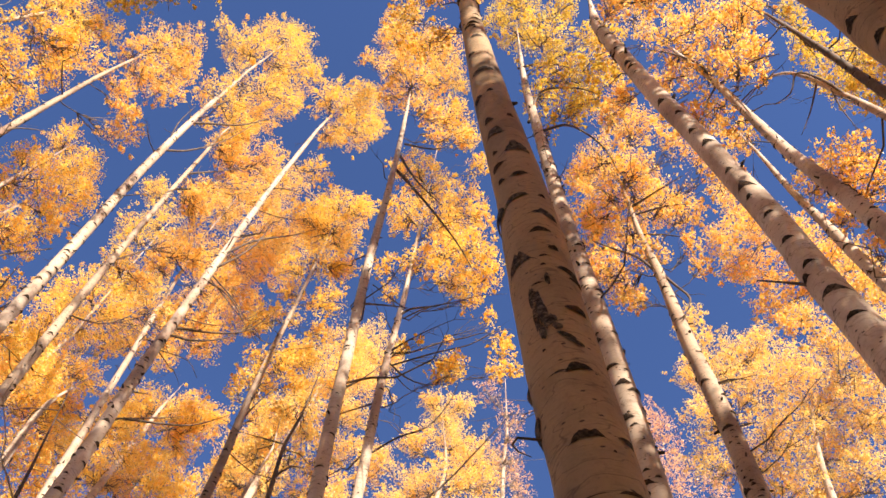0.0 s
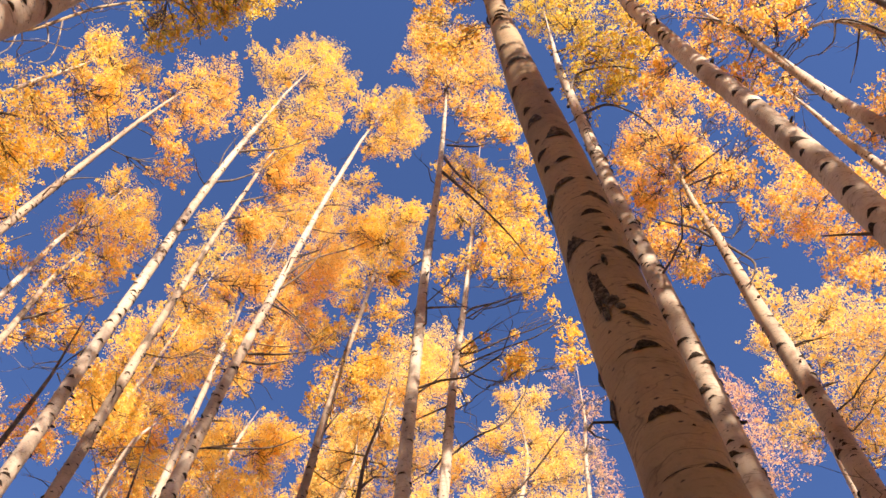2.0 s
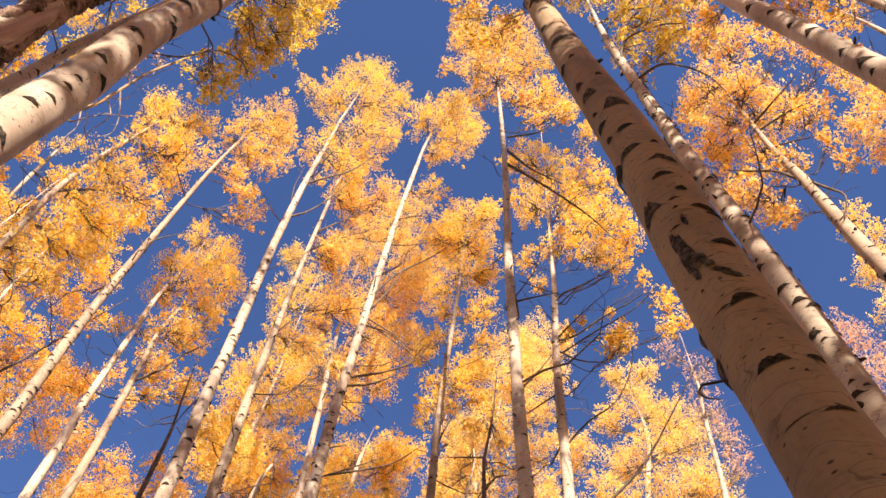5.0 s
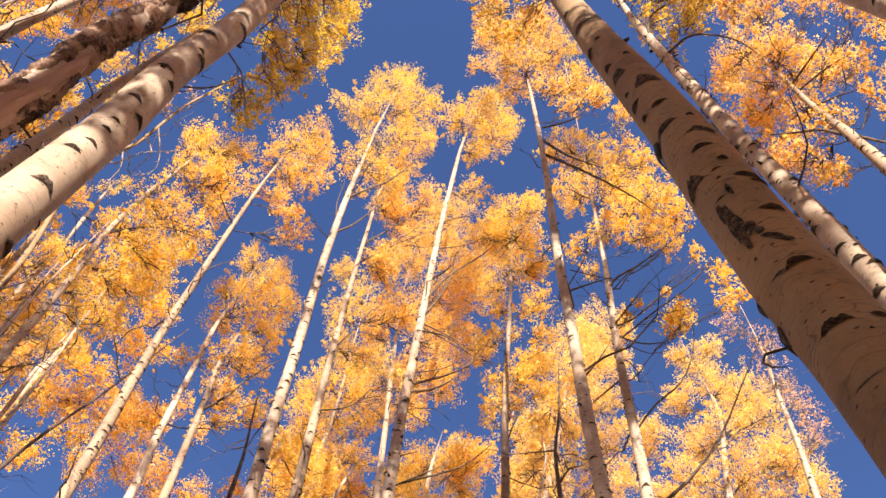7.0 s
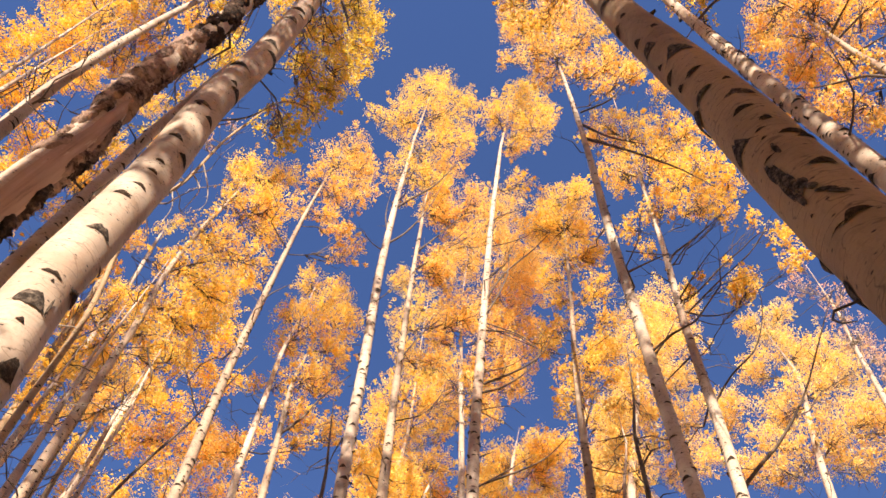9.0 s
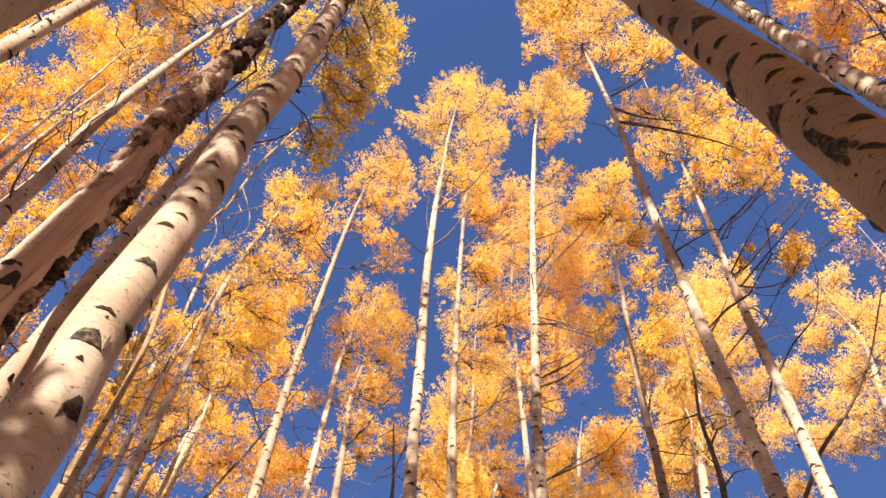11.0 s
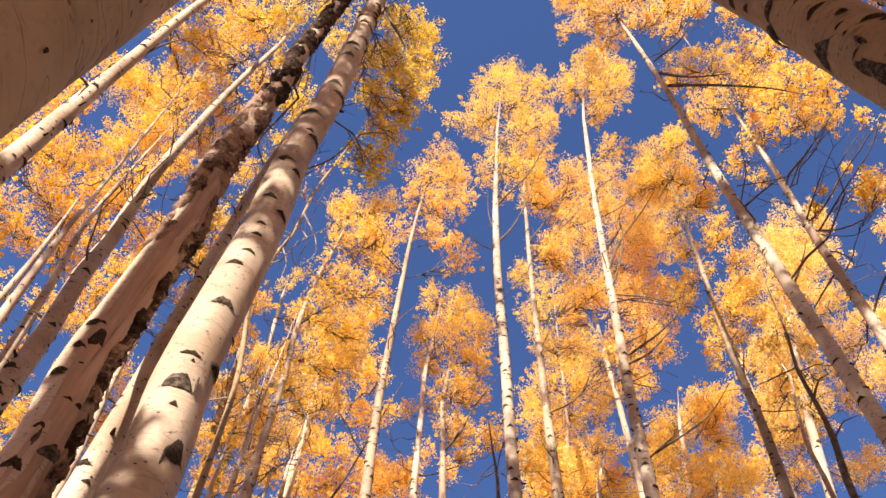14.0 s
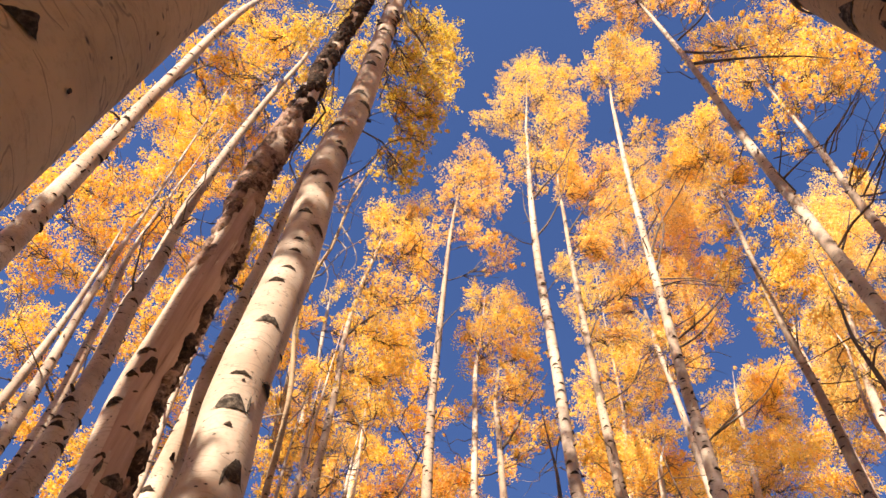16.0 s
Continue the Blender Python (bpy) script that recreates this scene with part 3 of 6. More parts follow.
aspen('D', 'orange',
      [(4.89, 2.93, 0.00, 0.248), (4.92, 2.88, 7.45, 0.203), (4.93, 2.86, 8.92, 0.204), (4.93, 2.86, 9.55, 0.197), (4.92, 2.87, 10.37, 0.184), (4.93, 2.86, 11.18, 0.165), (4.94, 2.84, 12.40, 0.132), (4.93, 2.85, 13.55, 0.090), (4.96, 2.80, 15.42, 0.060), (5.00, 2.72, 17.56, 0.021), (5.03, 2.64, 19.69, 0.014)],
      [(4.89, 3.00, 17.50, 0.59), (4.94, 2.53, 16.02, 0.51), (4.74, 3.40, 17.45, 0.37), (4.76, 3.09, 15.66, 0.49), (5.30, 2.77, 15.92, 0.52), (5.46, 2.51, 15.04, 0.45), (5.39, 2.22, 13.95, 0.34), (4.95, 3.57, 15.46, 0.45), (5.05, 3.13, 14.43, 0.43), (5.00, 2.88, 13.15, 0.37), (4.62, 3.51, 15.53, 0.28), (4.67, 3.55, 13.53, 0.40), (4.96, 3.49, 13.10, 0.35), (4.49, 3.81, 14.35, 0.26), (4.80, 3.23, 12.05, 0.23), (5.21, 2.43, 19.52, 0.42), (5.20, 2.05, 17.84, 0.45), (5.58, 1.76, 16.76, 0.41), (5.68, 1.55, 15.22, 0.37), (5.57, 1.43, 13.99, 0.31)]
      + [(5.27, 2.43, 12.20, 0.18), (5.22, 2.35, 12.75, 0.19)], bark_mat=BARK_SHADED, label="aspen with a bent crown stem and a looped dead limb")
aspen('D2', 'orange',
      [(4.37, 0.14, 0.00, 0.219), (4.33, 0.43, 8.33, 0.175), (4.33, 0.45, 9.26, 0.155), (4.32, 0.49, 10.41, 0.134), (4.32, 0.48, 11.83, 0.112), (4.33, 0.46, 13.73, 0.089), (4.30, 0.53, 16.77, 0.031), (4.29, 0.61, 19.80, 0.014)],
      [(4.48, 0.56, 16.14, 0.47), (4.33, 0.40, 14.20, 0.39), (4.20, 0.10, 13.09, 0.37), (4.55, -0.18, 13.60, 0.28), (4.26, 0.39, 16.72, 0.41), (4.55, -0.01, 16.74, 0.44), (4.36, -0.32, 14.56, 0.40), (4.28, 1.04, 13.33, 0.25), (4.53, 0.81, 13.44, 0.31), (4.42, 0.01, 12.62, 0.17), (4.30, 0.73, 12.15, 0.16), (4.27, 1.02, 15.27, 0.27), (4.24, -0.58, 14.22, 0.35), (4.24, 1.22, 14.14, 0.17), (4.32, 0.58, 19.67, 0.42), (4.20, 1.45, 18.51, 0.33), (4.03, 1.57, 15.87, 0.24), (4.02, 1.31, 19.71, 0.24), (3.89, 1.88, 15.47, 0.28), (3.93, 1.52, 15.83, 0.27)])
aspen('S', 'olive',
      [(4.56, -0.16, 0.00, 0.134), (4.52, -0.50, 10.16, 0.108), (4.52, -0.57, 11.62, 0.080), (4.50, -0.62, 13.04, 0.056), (4.77, -0.71, 15.63, 0.020), (5.02, -0.79, 18.23, 0.014)],
      [(6.27, -0.67, 16.29, 0.37), (6.51, -0.75, 15.69, 0.45), (6.34, -0.82, 14.19, 0.42), (6.25, -0.86, 16.87, 0.27), (6.46, -0.48, 14.64, 0.33), (6.35, -0.56, 13.42, 0.26), (6.46, -1.07, 15.07, 0.33), (6.33, -1.13, 18.18, 0.35)], bark_mat=TWIG, label="dark thin aspen stem with sparse twigs and orange leaves")
aspen('S2', 'orange',
      [(5.41, -0.86, 0.00, 0.135), (5.43, -0.38, 11.54, 0.108), (5.44, -0.34, 12.47, 0.081), (5.44, -0.21, 14.31, 0.048), (5.76, 0.21, 15.96, 0.020), (6.08, 0.62, 17.63, 0.014)],
      [(7.59, 2.18, 17.65, 0.46), (7.42, 2.13, 15.85, 0.48), (7.54, 2.70, 16.64, 0.49), (7.61, 1.85, 15.07, 0.46), (7.68, 2.61, 15.16, 0.45), (7.41, 2.86, 15.52, 0.36), (7.68, 2.20, 14.01, 0.38), (7.73, 2.79, 14.26, 0.37), (7.69, 1.71, 14.23, 0.38), (7.48, 2.66, 13.15, 0.25), (8.00, 1.58, 13.93, 0.37), (7.88, 1.48, 13.03, 0.36)])
aspen('S3', 'orange',
      [(5.88, 0.87, 0.00, 0.178), (5.86, 1.01, 10.89, 0.142), (5.86, 1.01, 11.77, 0.115), (5.85, 1.01, 12.81, 0.089), (5.87, 0.98, 14.11, 0.062), (5.87, 0.96, 15.72, 0.012)],
      [(5.96, 0.40, 12.52, 0.36), (6.13, 0.13, 12.59, 0.28), (5.99, 0.75, 12.74, 0.32), (6.24, 0.47, 12.02, 0.34), (6.05, 0.83, 11.74, 0.30), (5.95, 0.69, 10.64, 0.28), (6.12, 0.17, 11.97, 0.23), (5.87, 0.97, 15.12, 0.34), (6.02, 1.06, 15.84, 0.30)])
aspen('T', 'gold',
      [(2.06, -0.15, 0.00, 0.325), (1.98, -0.47, 5.71, 0.260), (1.97, -0.53, 6.31, 0.250), (1.92, -0.70, 10.15, 0.212), (1.88, -0.81, 14.45, 0.060)],
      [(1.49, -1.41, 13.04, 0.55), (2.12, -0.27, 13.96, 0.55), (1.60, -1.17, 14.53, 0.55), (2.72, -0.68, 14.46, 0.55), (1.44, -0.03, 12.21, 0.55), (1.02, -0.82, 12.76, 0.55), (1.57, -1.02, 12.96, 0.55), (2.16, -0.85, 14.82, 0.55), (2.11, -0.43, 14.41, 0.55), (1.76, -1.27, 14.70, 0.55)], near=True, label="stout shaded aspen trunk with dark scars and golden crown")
aspen('E', 'orange',
      [(1.32, 4.03, 0.00, 0.142), (1.31, 4.03, 6.15, 0.117), (1.29, 4.03, 7.26, 0.112), (1.29, 4.04, 8.72, 0.106), (1.28, 4.04, 10.48, 0.099), (1.31, 4.03, 13.41, 0.086), (1.30, 4.03, 16.31, 0.071), (1.24, 4.04, 20.74, 0.024), (1.16, 4.05, 25.97, 0.014)],
      [(0.66, 4.13, 22.57, 0.52), (1.24, 3.75, 21.40, 0.59), (1.81, 3.91, 20.46, 0.52), (1.24, 3.91, 18.78, 0.56), (0.90, 4.32, 21.04, 0.47), (1.68, 3.89, 17.40, 0.35), (1.68, 3.66, 22.36, 0.54), (0.42, 4.30, 24.93, 0.42), (0.73, 4.09, 25.92, 0.45), (0.26, 4.12, 19.51, 0.21), (2.13, 3.70, 17.10, 0.35), (2.22, 3.52, 15.64, 0.26), (0.90, 4.22, 18.18, 0.26), (1.83, 3.81, 15.95, 0.23)], size=0.033, label="tall straight aspen with bare dead side limbs below its crown")
aspen('H', 'gold',
      [(1.97, 5.84, 0.00, 0.156), (2.29, 5.71, 8.20, 0.128), (2.33, 5.70, 9.23, 0.122), (2.35, 5.69, 10.35, 0.113), (2.38, 5.67, 11.39, 0.104), (2.43, 5.65, 12.37, 0.095), (2.50, 5.62, 13.73, 0.082), (2.72, 5.50, 20.94, 0.021), (2.93, 5.37, 28.25, 0.014)],
      [(2.32, 5.52, 19.24, 0.48), (2.76, 5.65, 18.97, 0.56), (2.29, 5.65, 16.89, 0.47), (2.78, 5.20, 16.32, 0.52), (3.32, 5.24, 17.78, 0.48), (3.01, 5.23, 15.33, 0.43), (3.49, 5.24, 15.94, 0.43), (3.20, 5.24, 14.38, 0.43), (2.65, 5.38, 14.67, 0.37), (3.66, 5.03, 14.64, 0.34), (3.38, 5.09, 13.72, 0.26), (2.03, 5.91, 19.66, 0.23), (3.18, 5.43, 11.92, 0.25), (3.13, 5.33, 12.38, 0.11), (2.55, 5.68, 15.03, 0.27), (2.96, 5.34, 24.91, 0.45), (3.28, 5.00, 21.87, 0.34), (3.60, 5.02, 20.30, 0.30), (3.03, 5.23, 28.07, 0.42), (3.81, 5.01, 12.59, 0.19)]
      + [(3.85, 4.86, 11.66, 0.16), (3.61, 4.97, 13.01, 0.15), (3.56, 4.92, 15.10, 0.23), (3.61, 5.10, 17.38, 0.31), (2.17, 5.75, 14.51, 0.25), (2.25, 5.64, 13.49, 0.19)]
      + [(3.10, 5.22, 11.40, 0.22), (3.22, 5.15, 11.64, 0.15), (2.97, 5.30, 11.25, 0.13), (3.62, 4.87, 11.40, 0.16), (3.72, 4.80, 11.99, 0.17), (2.52, 5.53, 11.92, 0.12),
         (2.73, 5.43, 12.16, 0.11)], label="aspen with crooked dead lower limbs and golden leaves")
aspen('F', 'gold',
      [(-0.62, 6.67, 0.00, 0.186), (-0.31, 6.67, 8.79, 0.152), (-0.30, 6.67, 10.24, 0.143), (-0.25, 6.68, 12.00, 0.131), (-0.18, 6.68, 14.19, 0.118), (-0.07, 6.68, 17.24, 0.104), (0.09, 6.68, 20.32, 0.090), (0.18, 6.68, 21.89, 0.068), (0.38, 6.67, 24.06, 0.028), (0.59, 6.66, 26.26, 0.014)],
      [(0.80, 6.56, 24.45, 0.69), (0.11, 6.37, 23.23, 0.61), (0.97, 6.68, 22.92, 0.57), (0.87, 6.51, 26.10, 0.44), (1.45, 6.67, 24.08, 0.39), (0.52, 6.86, 22.19, 0.42), (0.52, 6.69, 19.19, 0.32)])
aspen('Fb', 'orange',
      [(-0.29, 10.42, 0.00, 0.179), (-0.63, 10.40, 11.65, 0.146), (-0.65, 10.40, 12.87, 0.136), (-0.67, 10.39, 13.51, 0.127), (-0.70, 10.39, 14.53, 0.117), (-0.73, 10.39, 15.67, 0.108), (-0.78, 10.39, 16.82, 0.099), (-0.81, 10.39, 18.19, 0.074), (-0.87, 10.38, 20.36, 0.039), (-0.78, 10.39, 23.38, 0.028), (-0.70, 10.39, 26.40, 0.014)],
      [(0.27, 10.09, 26.19, 0.68), (0.12, 10.52, 25.07, 0.71), (0.60, 10.22, 22.76, 0.74), (-0.82, 10.66, 23.47, 0.74), (0.10, 10.41, 21.18, 0.69), (0.86, 10.17, 21.03, 0.56), (-0.88, 10.52, 20.60, 0.60), (0.01, 10.64, 19.59, 0.64), (0.19, 10.41, 17.57, 0.42), (-0.56, 10.72, 18.06, 0.54), (-1.32, 10.42, 19.11, 0.44), (0.84, 10.70, 19.90, 0.39), (-0.27, 10.59, 16.81, 0.40), (-0.97, 10.40, 17.17, 0.41), (0.75, 10.18, 21.67, 0.57), (0.45, 10.84, 20.51, 0.59), (0.37, 10.61, 18.32, 0.55), (1.10, 10.35, 18.70, 0.44), (1.17, 10.41, 23.41, 0.60), (0.32, 10.51, 17.10, 0.40)])
aspen('G', 'gold',
      [(-1.67, 6.87, 0.00, 0.199), (-1.82, 6.83, 8.67, 0.163), (-1.88, 6.81, 10.28, 0.159), (-1.93, 6.80, 12.26, 0.152), (-2.02, 6.77, 14.84, 0.141), (-2.05, 6.76, 17.86, 0.122), (-2.03, 6.77, 20.81, 0.100), (-2.01, 6.78, 22.52, 0.075), (-1.91, 6.81, 25.54, 0.035), (-1.82, 6.84, 28.60, 0.014)],
      [(-1.99, 6.83, 27.42, 0.75), (-1.28, 6.71, 24.79, 0.78), (-2.48, 6.83, 24.67, 0.67), (-1.02, 6.96, 23.14, 0.59), (-3.03, 6.24, 23.19, 0.26), (-1.79, 7.33, 22.86, 0.73), (-1.82, 6.74, 28.48, 0.40), (-0.78, 7.18, 27.40, 0.37), (-1.44, 7.16, 20.44, 0.45), (-2.13, 6.80, 20.31, 0.46), (-1.92, 6.96, 18.95, 0.21)], label="tall white aspen forking into a dense golden crown")
aspen('Gb', 'orange',
      [(-1.36, 7.70, 0.00, 0.187), (-1.50, 7.67, 9.54, 0.154), (-1.54, 7.66, 11.02, 0.140), (-1.58, 7.65, 12.77, 0.124), (-1.61, 7.65, 14.75, 0.108), (-1.63, 7.64, 16.97, 0.091), (-1.63, 7.64, 18.95, 0.077), (-1.64, 7.64, 20.35, 0.058), (-1.59, 7.66, 21.43, 0.027), (-1.54, 7.69, 22.51, 0.014)],
      [(-1.34, 7.80, 21.49, 0.52), (-0.40, 7.71, 20.66, 0.52), (-0.93, 8.26, 20.35, 0.54), (-1.31, 7.92, 17.87, 0.38), (-1.17, 7.59, 22.38, 0.42), (-1.16, 8.07, 17.51, 0.43), (-1.18, 7.90, 20.49, 0.43), (-1.45, 8.12, 21.20, 0.52), (-0.55, 8.04, 19.32, 0.56), (-1.16, 7.76, 17.36, 0.41), (-1.03, 8.03, 15.58, 0.41), (-0.51, 7.93, 15.56, 0.44), (-1.10, 7.99, 14.26, 0.27), (-0.34, 7.96, 13.49, 0.31)], bark_mat=BARK_SHADED)
aspen('I', 'gold',
      [(0.83, 8.07, 0.00, 0.168), (1.18, 8.02, 9.84, 0.138), (1.23, 8.01, 11.12, 0.126), (1.24, 8.01, 12.16, 0.116), (1.28, 8.00, 13.74, 0.103), (1.35, 7.99, 15.21, 0.090), (1.42, 7.98, 16.63, 0.078), (1.50, 7.96, 18.84, 0.058), (1.57, 7.96, 20.40, 0.026), (1.64, 7.95, 21.96, 0.014)],
      [(1.48, 8.11, 21.45, 0.59), (1.91, 7.82, 21.15, 0.46), (1.40, 8.27, 20.06, 0.61), (0.89, 8.10, 19.84, 0.43), (1.60, 8.04, 17.99, 0.34), (1.87, 8.03, 19.62, 0.37), (1.12, 8.19, 17.64, 0.33), (1.53, 8.00, 13.96, 0.37), (1.89, 8.14, 14.70, 0.33), (1.08, 8.13, 13.41, 0.22), (1.19, 8.30, 14.33, 0.28), (1.66, 8.00, 14.34, 0.42), (1.37, 8.26, 13.67, 0.34), (1.04, 8.13, 12.98, 0.22), (1.86, 7.90, 13.51, 0.25), (0.85, 8.24, 15.02, 0.29), (1.17, 8.23, 20.50, 0.56), (1.68, 7.92, 19.90, 0.56), (1.46, 8.01, 18.22, 0.40), (2.03, 7.91, 21.84, 0.34)]
      + [(1.98, 7.97, 18.22, 0.34), (1.26, 8.27, 16.90, 0.37), (1.41, 8.10, 15.67, 0.30), (1.06, 8.33, 15.73, 0.30), (1.76, 8.08, 16.56, 0.26), (2.02, 8.06, 16.99, 0.37), (2.01, 7.91, 18.30, 0.32), (1.99, 8.10, 15.65, 0.30)], bark_mat=BARK_SHADED)
aspen('J', 'orange',
      [(-3.46, 6.42, 0.00, 0.168), (-3.54, 6.37, 8.76, 0.139), (-3.59, 6.35, 10.33, 0.128), (-3.62, 6.33, 11.75, 0.116), (-3.62, 6.33, 13.15, 0.103), (-3.62, 6.33, 14.74, 0.088), (-3.61, 6.33, 16.55, 0.073), (-3.56, 6.36, 18.48, 0.055), (-3.51, 6.38, 19.83, 0.023), (-3.45, 6.40, 21.18, 0.014)],
      [(-3.30, 6.49, 21.02, 0.51), (-3.40, 6.22, 19.40, 0.49), (-2.97, 6.76, 20.46, 0.43), (-3.22, 6.45, 18.32, 0.46), (-2.89, 6.88, 19.16, 0.40), (-3.62, 6.35, 18.65, 0.40), (-3.28, 6.58, 17.36, 0.30), (-2.93, 6.87, 17.27, 0.23), (-3.68, 6.42, 17.22, 0.27), (-2.76, 6.77, 16.14, 0.35), (-3.16, 6.74, 16.89, 0.23)], bark_mat=BARK_SHADED)
aspen('J2', 'gold',
      [(-3.94, 9.34, 0.00, 0.178), (-4.21, 9.22, 11.95, 0.143), (-4.27, 9.19, 12.88, 0.126), (-4.29, 9.18, 14.65, 0.105), (-4.32, 9.17, 16.42, 0.085), (-4.24, 9.21, 17.78, 0.070), (-4.20, 9.22, 18.78, 0.025), (-4.17, 9.24, 19.79, 0.014)],
      [(-4.33, 9.29, 19.63, 0.51), (-3.66, 9.36, 19.01, 0.57), (-3.91, 9.00, 17.41, 0.60), (-4.36, 9.44, 17.21, 0.46), (-4.16, 9.31, 15.53, 0.32), (-4.61, 9.25, 15.40, 0.23), (-4.47, 9.07, 17.86, 0.36), (-2.30, 10.08, 14.07, 0.46), (-1.80, 10.45, 13.98, 0.45), (-2.95, 10.00, 15.09, 0.32)])
aspen('J3', 'gold',
      [(-3.35, 9.52, 0.00, 0.174), (-3.77, 9.34, 12.02, 0.139), (-3.84, 9.32, 13.69, 0.111), (-3.92, 9.29, 15.22, 0.088), (-3.91, 9.29, 15.83, 0.074), (-3.81, 9.32, 16.96, 0.026), (-3.71, 9.35, 18.11, 0.014)],
      [(-3.26, 9.35, 17.98, 0.43), (-3.50, 9.55, 17.29, 0.52), (-3.66, 9.28, 15.79, 0.49), (-3.45, 9.64, 15.95, 0.38), (-3.88, 9.49, 14.90, 0.33), (-3.23, 9.44, 16.54, 0.32), (-3.65, 9.60, 14.78, 0.36), (-3.10, 9.64, 14.46, 0.31), (-3.56, 9.67, 14.19, 0.30)], bark_mat=BARK_SHADED)
aspen('K', 'olive',
      [(-1.98, 1.95, 0.00, 0.339), (-2.06, 1.86, 4.39, 0.291), (-2.09, 1.82, 4.97, 0.287), (-2.10, 1.82, 5.49, 0.284), (-2.11, 1.81, 6.59, 0.277), (-2.15, 1.76, 7.95, 0.269), (-2.14, 1.77, 9.47, 0.259), (-2.18, 1.73, 11.54, 0.247), (-2.23, 1.66, 14.82, 0.227), (-2.27, 1.80, 16.02, 0.080), (-2.33, 1.95, 17.22, 0.014)],
      [(-2.34, 2.68, 17.01, 0.45), (-2.18, 3.12, 16.33, 0.34), (-2.26, 3.12, 14.40, 0.35), (-2.41, 2.55, 13.97, 0.41), (-2.42, 3.05, 13.27, 0.29), (-2.62, 2.72, 13.37, 0.30), (-2.28, 3.11, 12.34, 0.19), (-2.52, 2.87, 11.17, 0.25), (-2.27, 2.93, 10.54, 0.17), (-3.00, 2.25, 16.89, 0.28), (-2.89, 2.41, 13.94, 0.23)]
      + [(-2.49, 2.97, 15.92, 0.36), (-2.32, 3.11, 18.38, 0.37), (-2.90, 2.57, 15.57, 0.29), (-2.48, 2.98, 12.54, 0.22), (-2.25, 3.16, 13.44, 0.22), (-2.35, 3.09, 11.62, 0.19),
         (-2.80, 2.68, 18.70, 0.37), (-2.18, 3.21, 15.38, 0.27)], near=True, bark_mat=BARK_SUN, size=0.033, density=11.5, label="thick sunlit aspen with large black eye scars and yellow-green leaves")
aspen('Kb', 'olive',
      [(-2.62, 2.08, 0.00, 0.170), (-2.64, 2.06, 4.81, 0.136), (-2.60, 2.02, 5.19, 0.124), (-2.51, 1.93, 5.62, 0.108), (-2.50, 1.90, 6.21, 0.098), (-2.52, 1.90, 6.95, 0.088), (-2.53, 1.88, 7.68, 0.078), (-2.53, 1.88, 8.64, 0.067), (-2.54, 1.87, 9.92, 0.012)],
      [], label="slim bare aspen stem close beside a thick pale trunk")
aspen('Lb', 'olive',
      [(-4.57, 3.86, 0.00, 0.088), (-4.82, 3.51, 7.39, 0.071), (-4.88, 3.43, 8.35, 0.064), (-4.90, 3.38, 9.33, 0.057), (-4.92, 3.37, 10.27, 0.051), (-4.92, 3.36, 10.90, 0.045), (-4.99, 3.40, 12.06, 0.020), (-5.07, 3.43, 13.22, 0.014)],
      [(-5.36, 3.56, 12.49, 0.18), (-5.45, 3.62, 13.16, 0.18), (-5.34, 3.65, 12.11, 0.12)])
aspen('L', 'olive',
      [(-2.37, 1.68, 0.00, 0.315), (-2.42, 1.60, 4.28, 0.218), (-2.46, 1.56, 4.83, 0.213), (-2.46, 1.55, 5.33, 0.210), (-2.46, 1.54, 5.93, 0.205), (-2.46, 1.55, 6.38, 0.201), (-2.50, 1.49, 7.35, 0.194), (-2.50, 1.48, 9.08, 0.179), (-2.53, 1.43, 11.03, 0.163), (-2.54, 1.41, 14.31, 0.138), (-2.83, 1.48, 19.66, 0.048), (-3.11, 1.56, 25.10, 0.012)],
      [(-4.39, 1.79, 17.11, 0.47), (-4.45, 2.36, 21.26, 0.49), (-3.99, 2.81, 14.59, 0.40), (-4.18, 3.21, 13.54, 0.35), (-4.04, 3.14, 11.46, 0.30), (-3.94, 2.78, 18.37, 0.39), (-4.37, 2.54, 16.19, 0.38), (-4.59, 1.59, 22.68, 0.68), (-4.01, 2.34, 24.60, 0.61)], near=True, bark_mat=BARK_SUN, rough=0.09, size=0.034, label="old aspen with a pink barkless wound and dark scabby cankers")
aspen('M', 'amber',
      [(-4.13, 2.52, 0.00, 0.239), (-4.24, 2.30, 5.82, 0.191), (-4.25, 2.29, 6.34, 0.180), (-4.27, 2.25, 7.15, 0.167), (-4.31, 2.17, 7.95, 0.154), (-4.32, 2.16, 8.55, 0.143), (-4.36, 2.06, 9.84, 0.128), (-4.38, 2.02, 11.49, 0.111), (-4.39, 2.01, 13.61, 0.091), (-4.37, 2.05, 16.39, 0.069), (-4.59, 1.99, 19.51, 0.024), (-4.80, 1.94, 22.63, 0.014)],
      [(-5.64, 2.05, 16.45, 0.50), (-5.45, 2.64, 15.36, 0.46), (-5.72, 2.20, 19.65, 0.52), (-5.68, 1.69, 19.09, 0.46), (-5.55, 1.53, 16.03, 0.45), (-5.52, 2.80, 14.21, 0.34), (-5.24, 2.67, 17.12, 0.42), (-6.06, 1.13, 22.23, 0.52)])
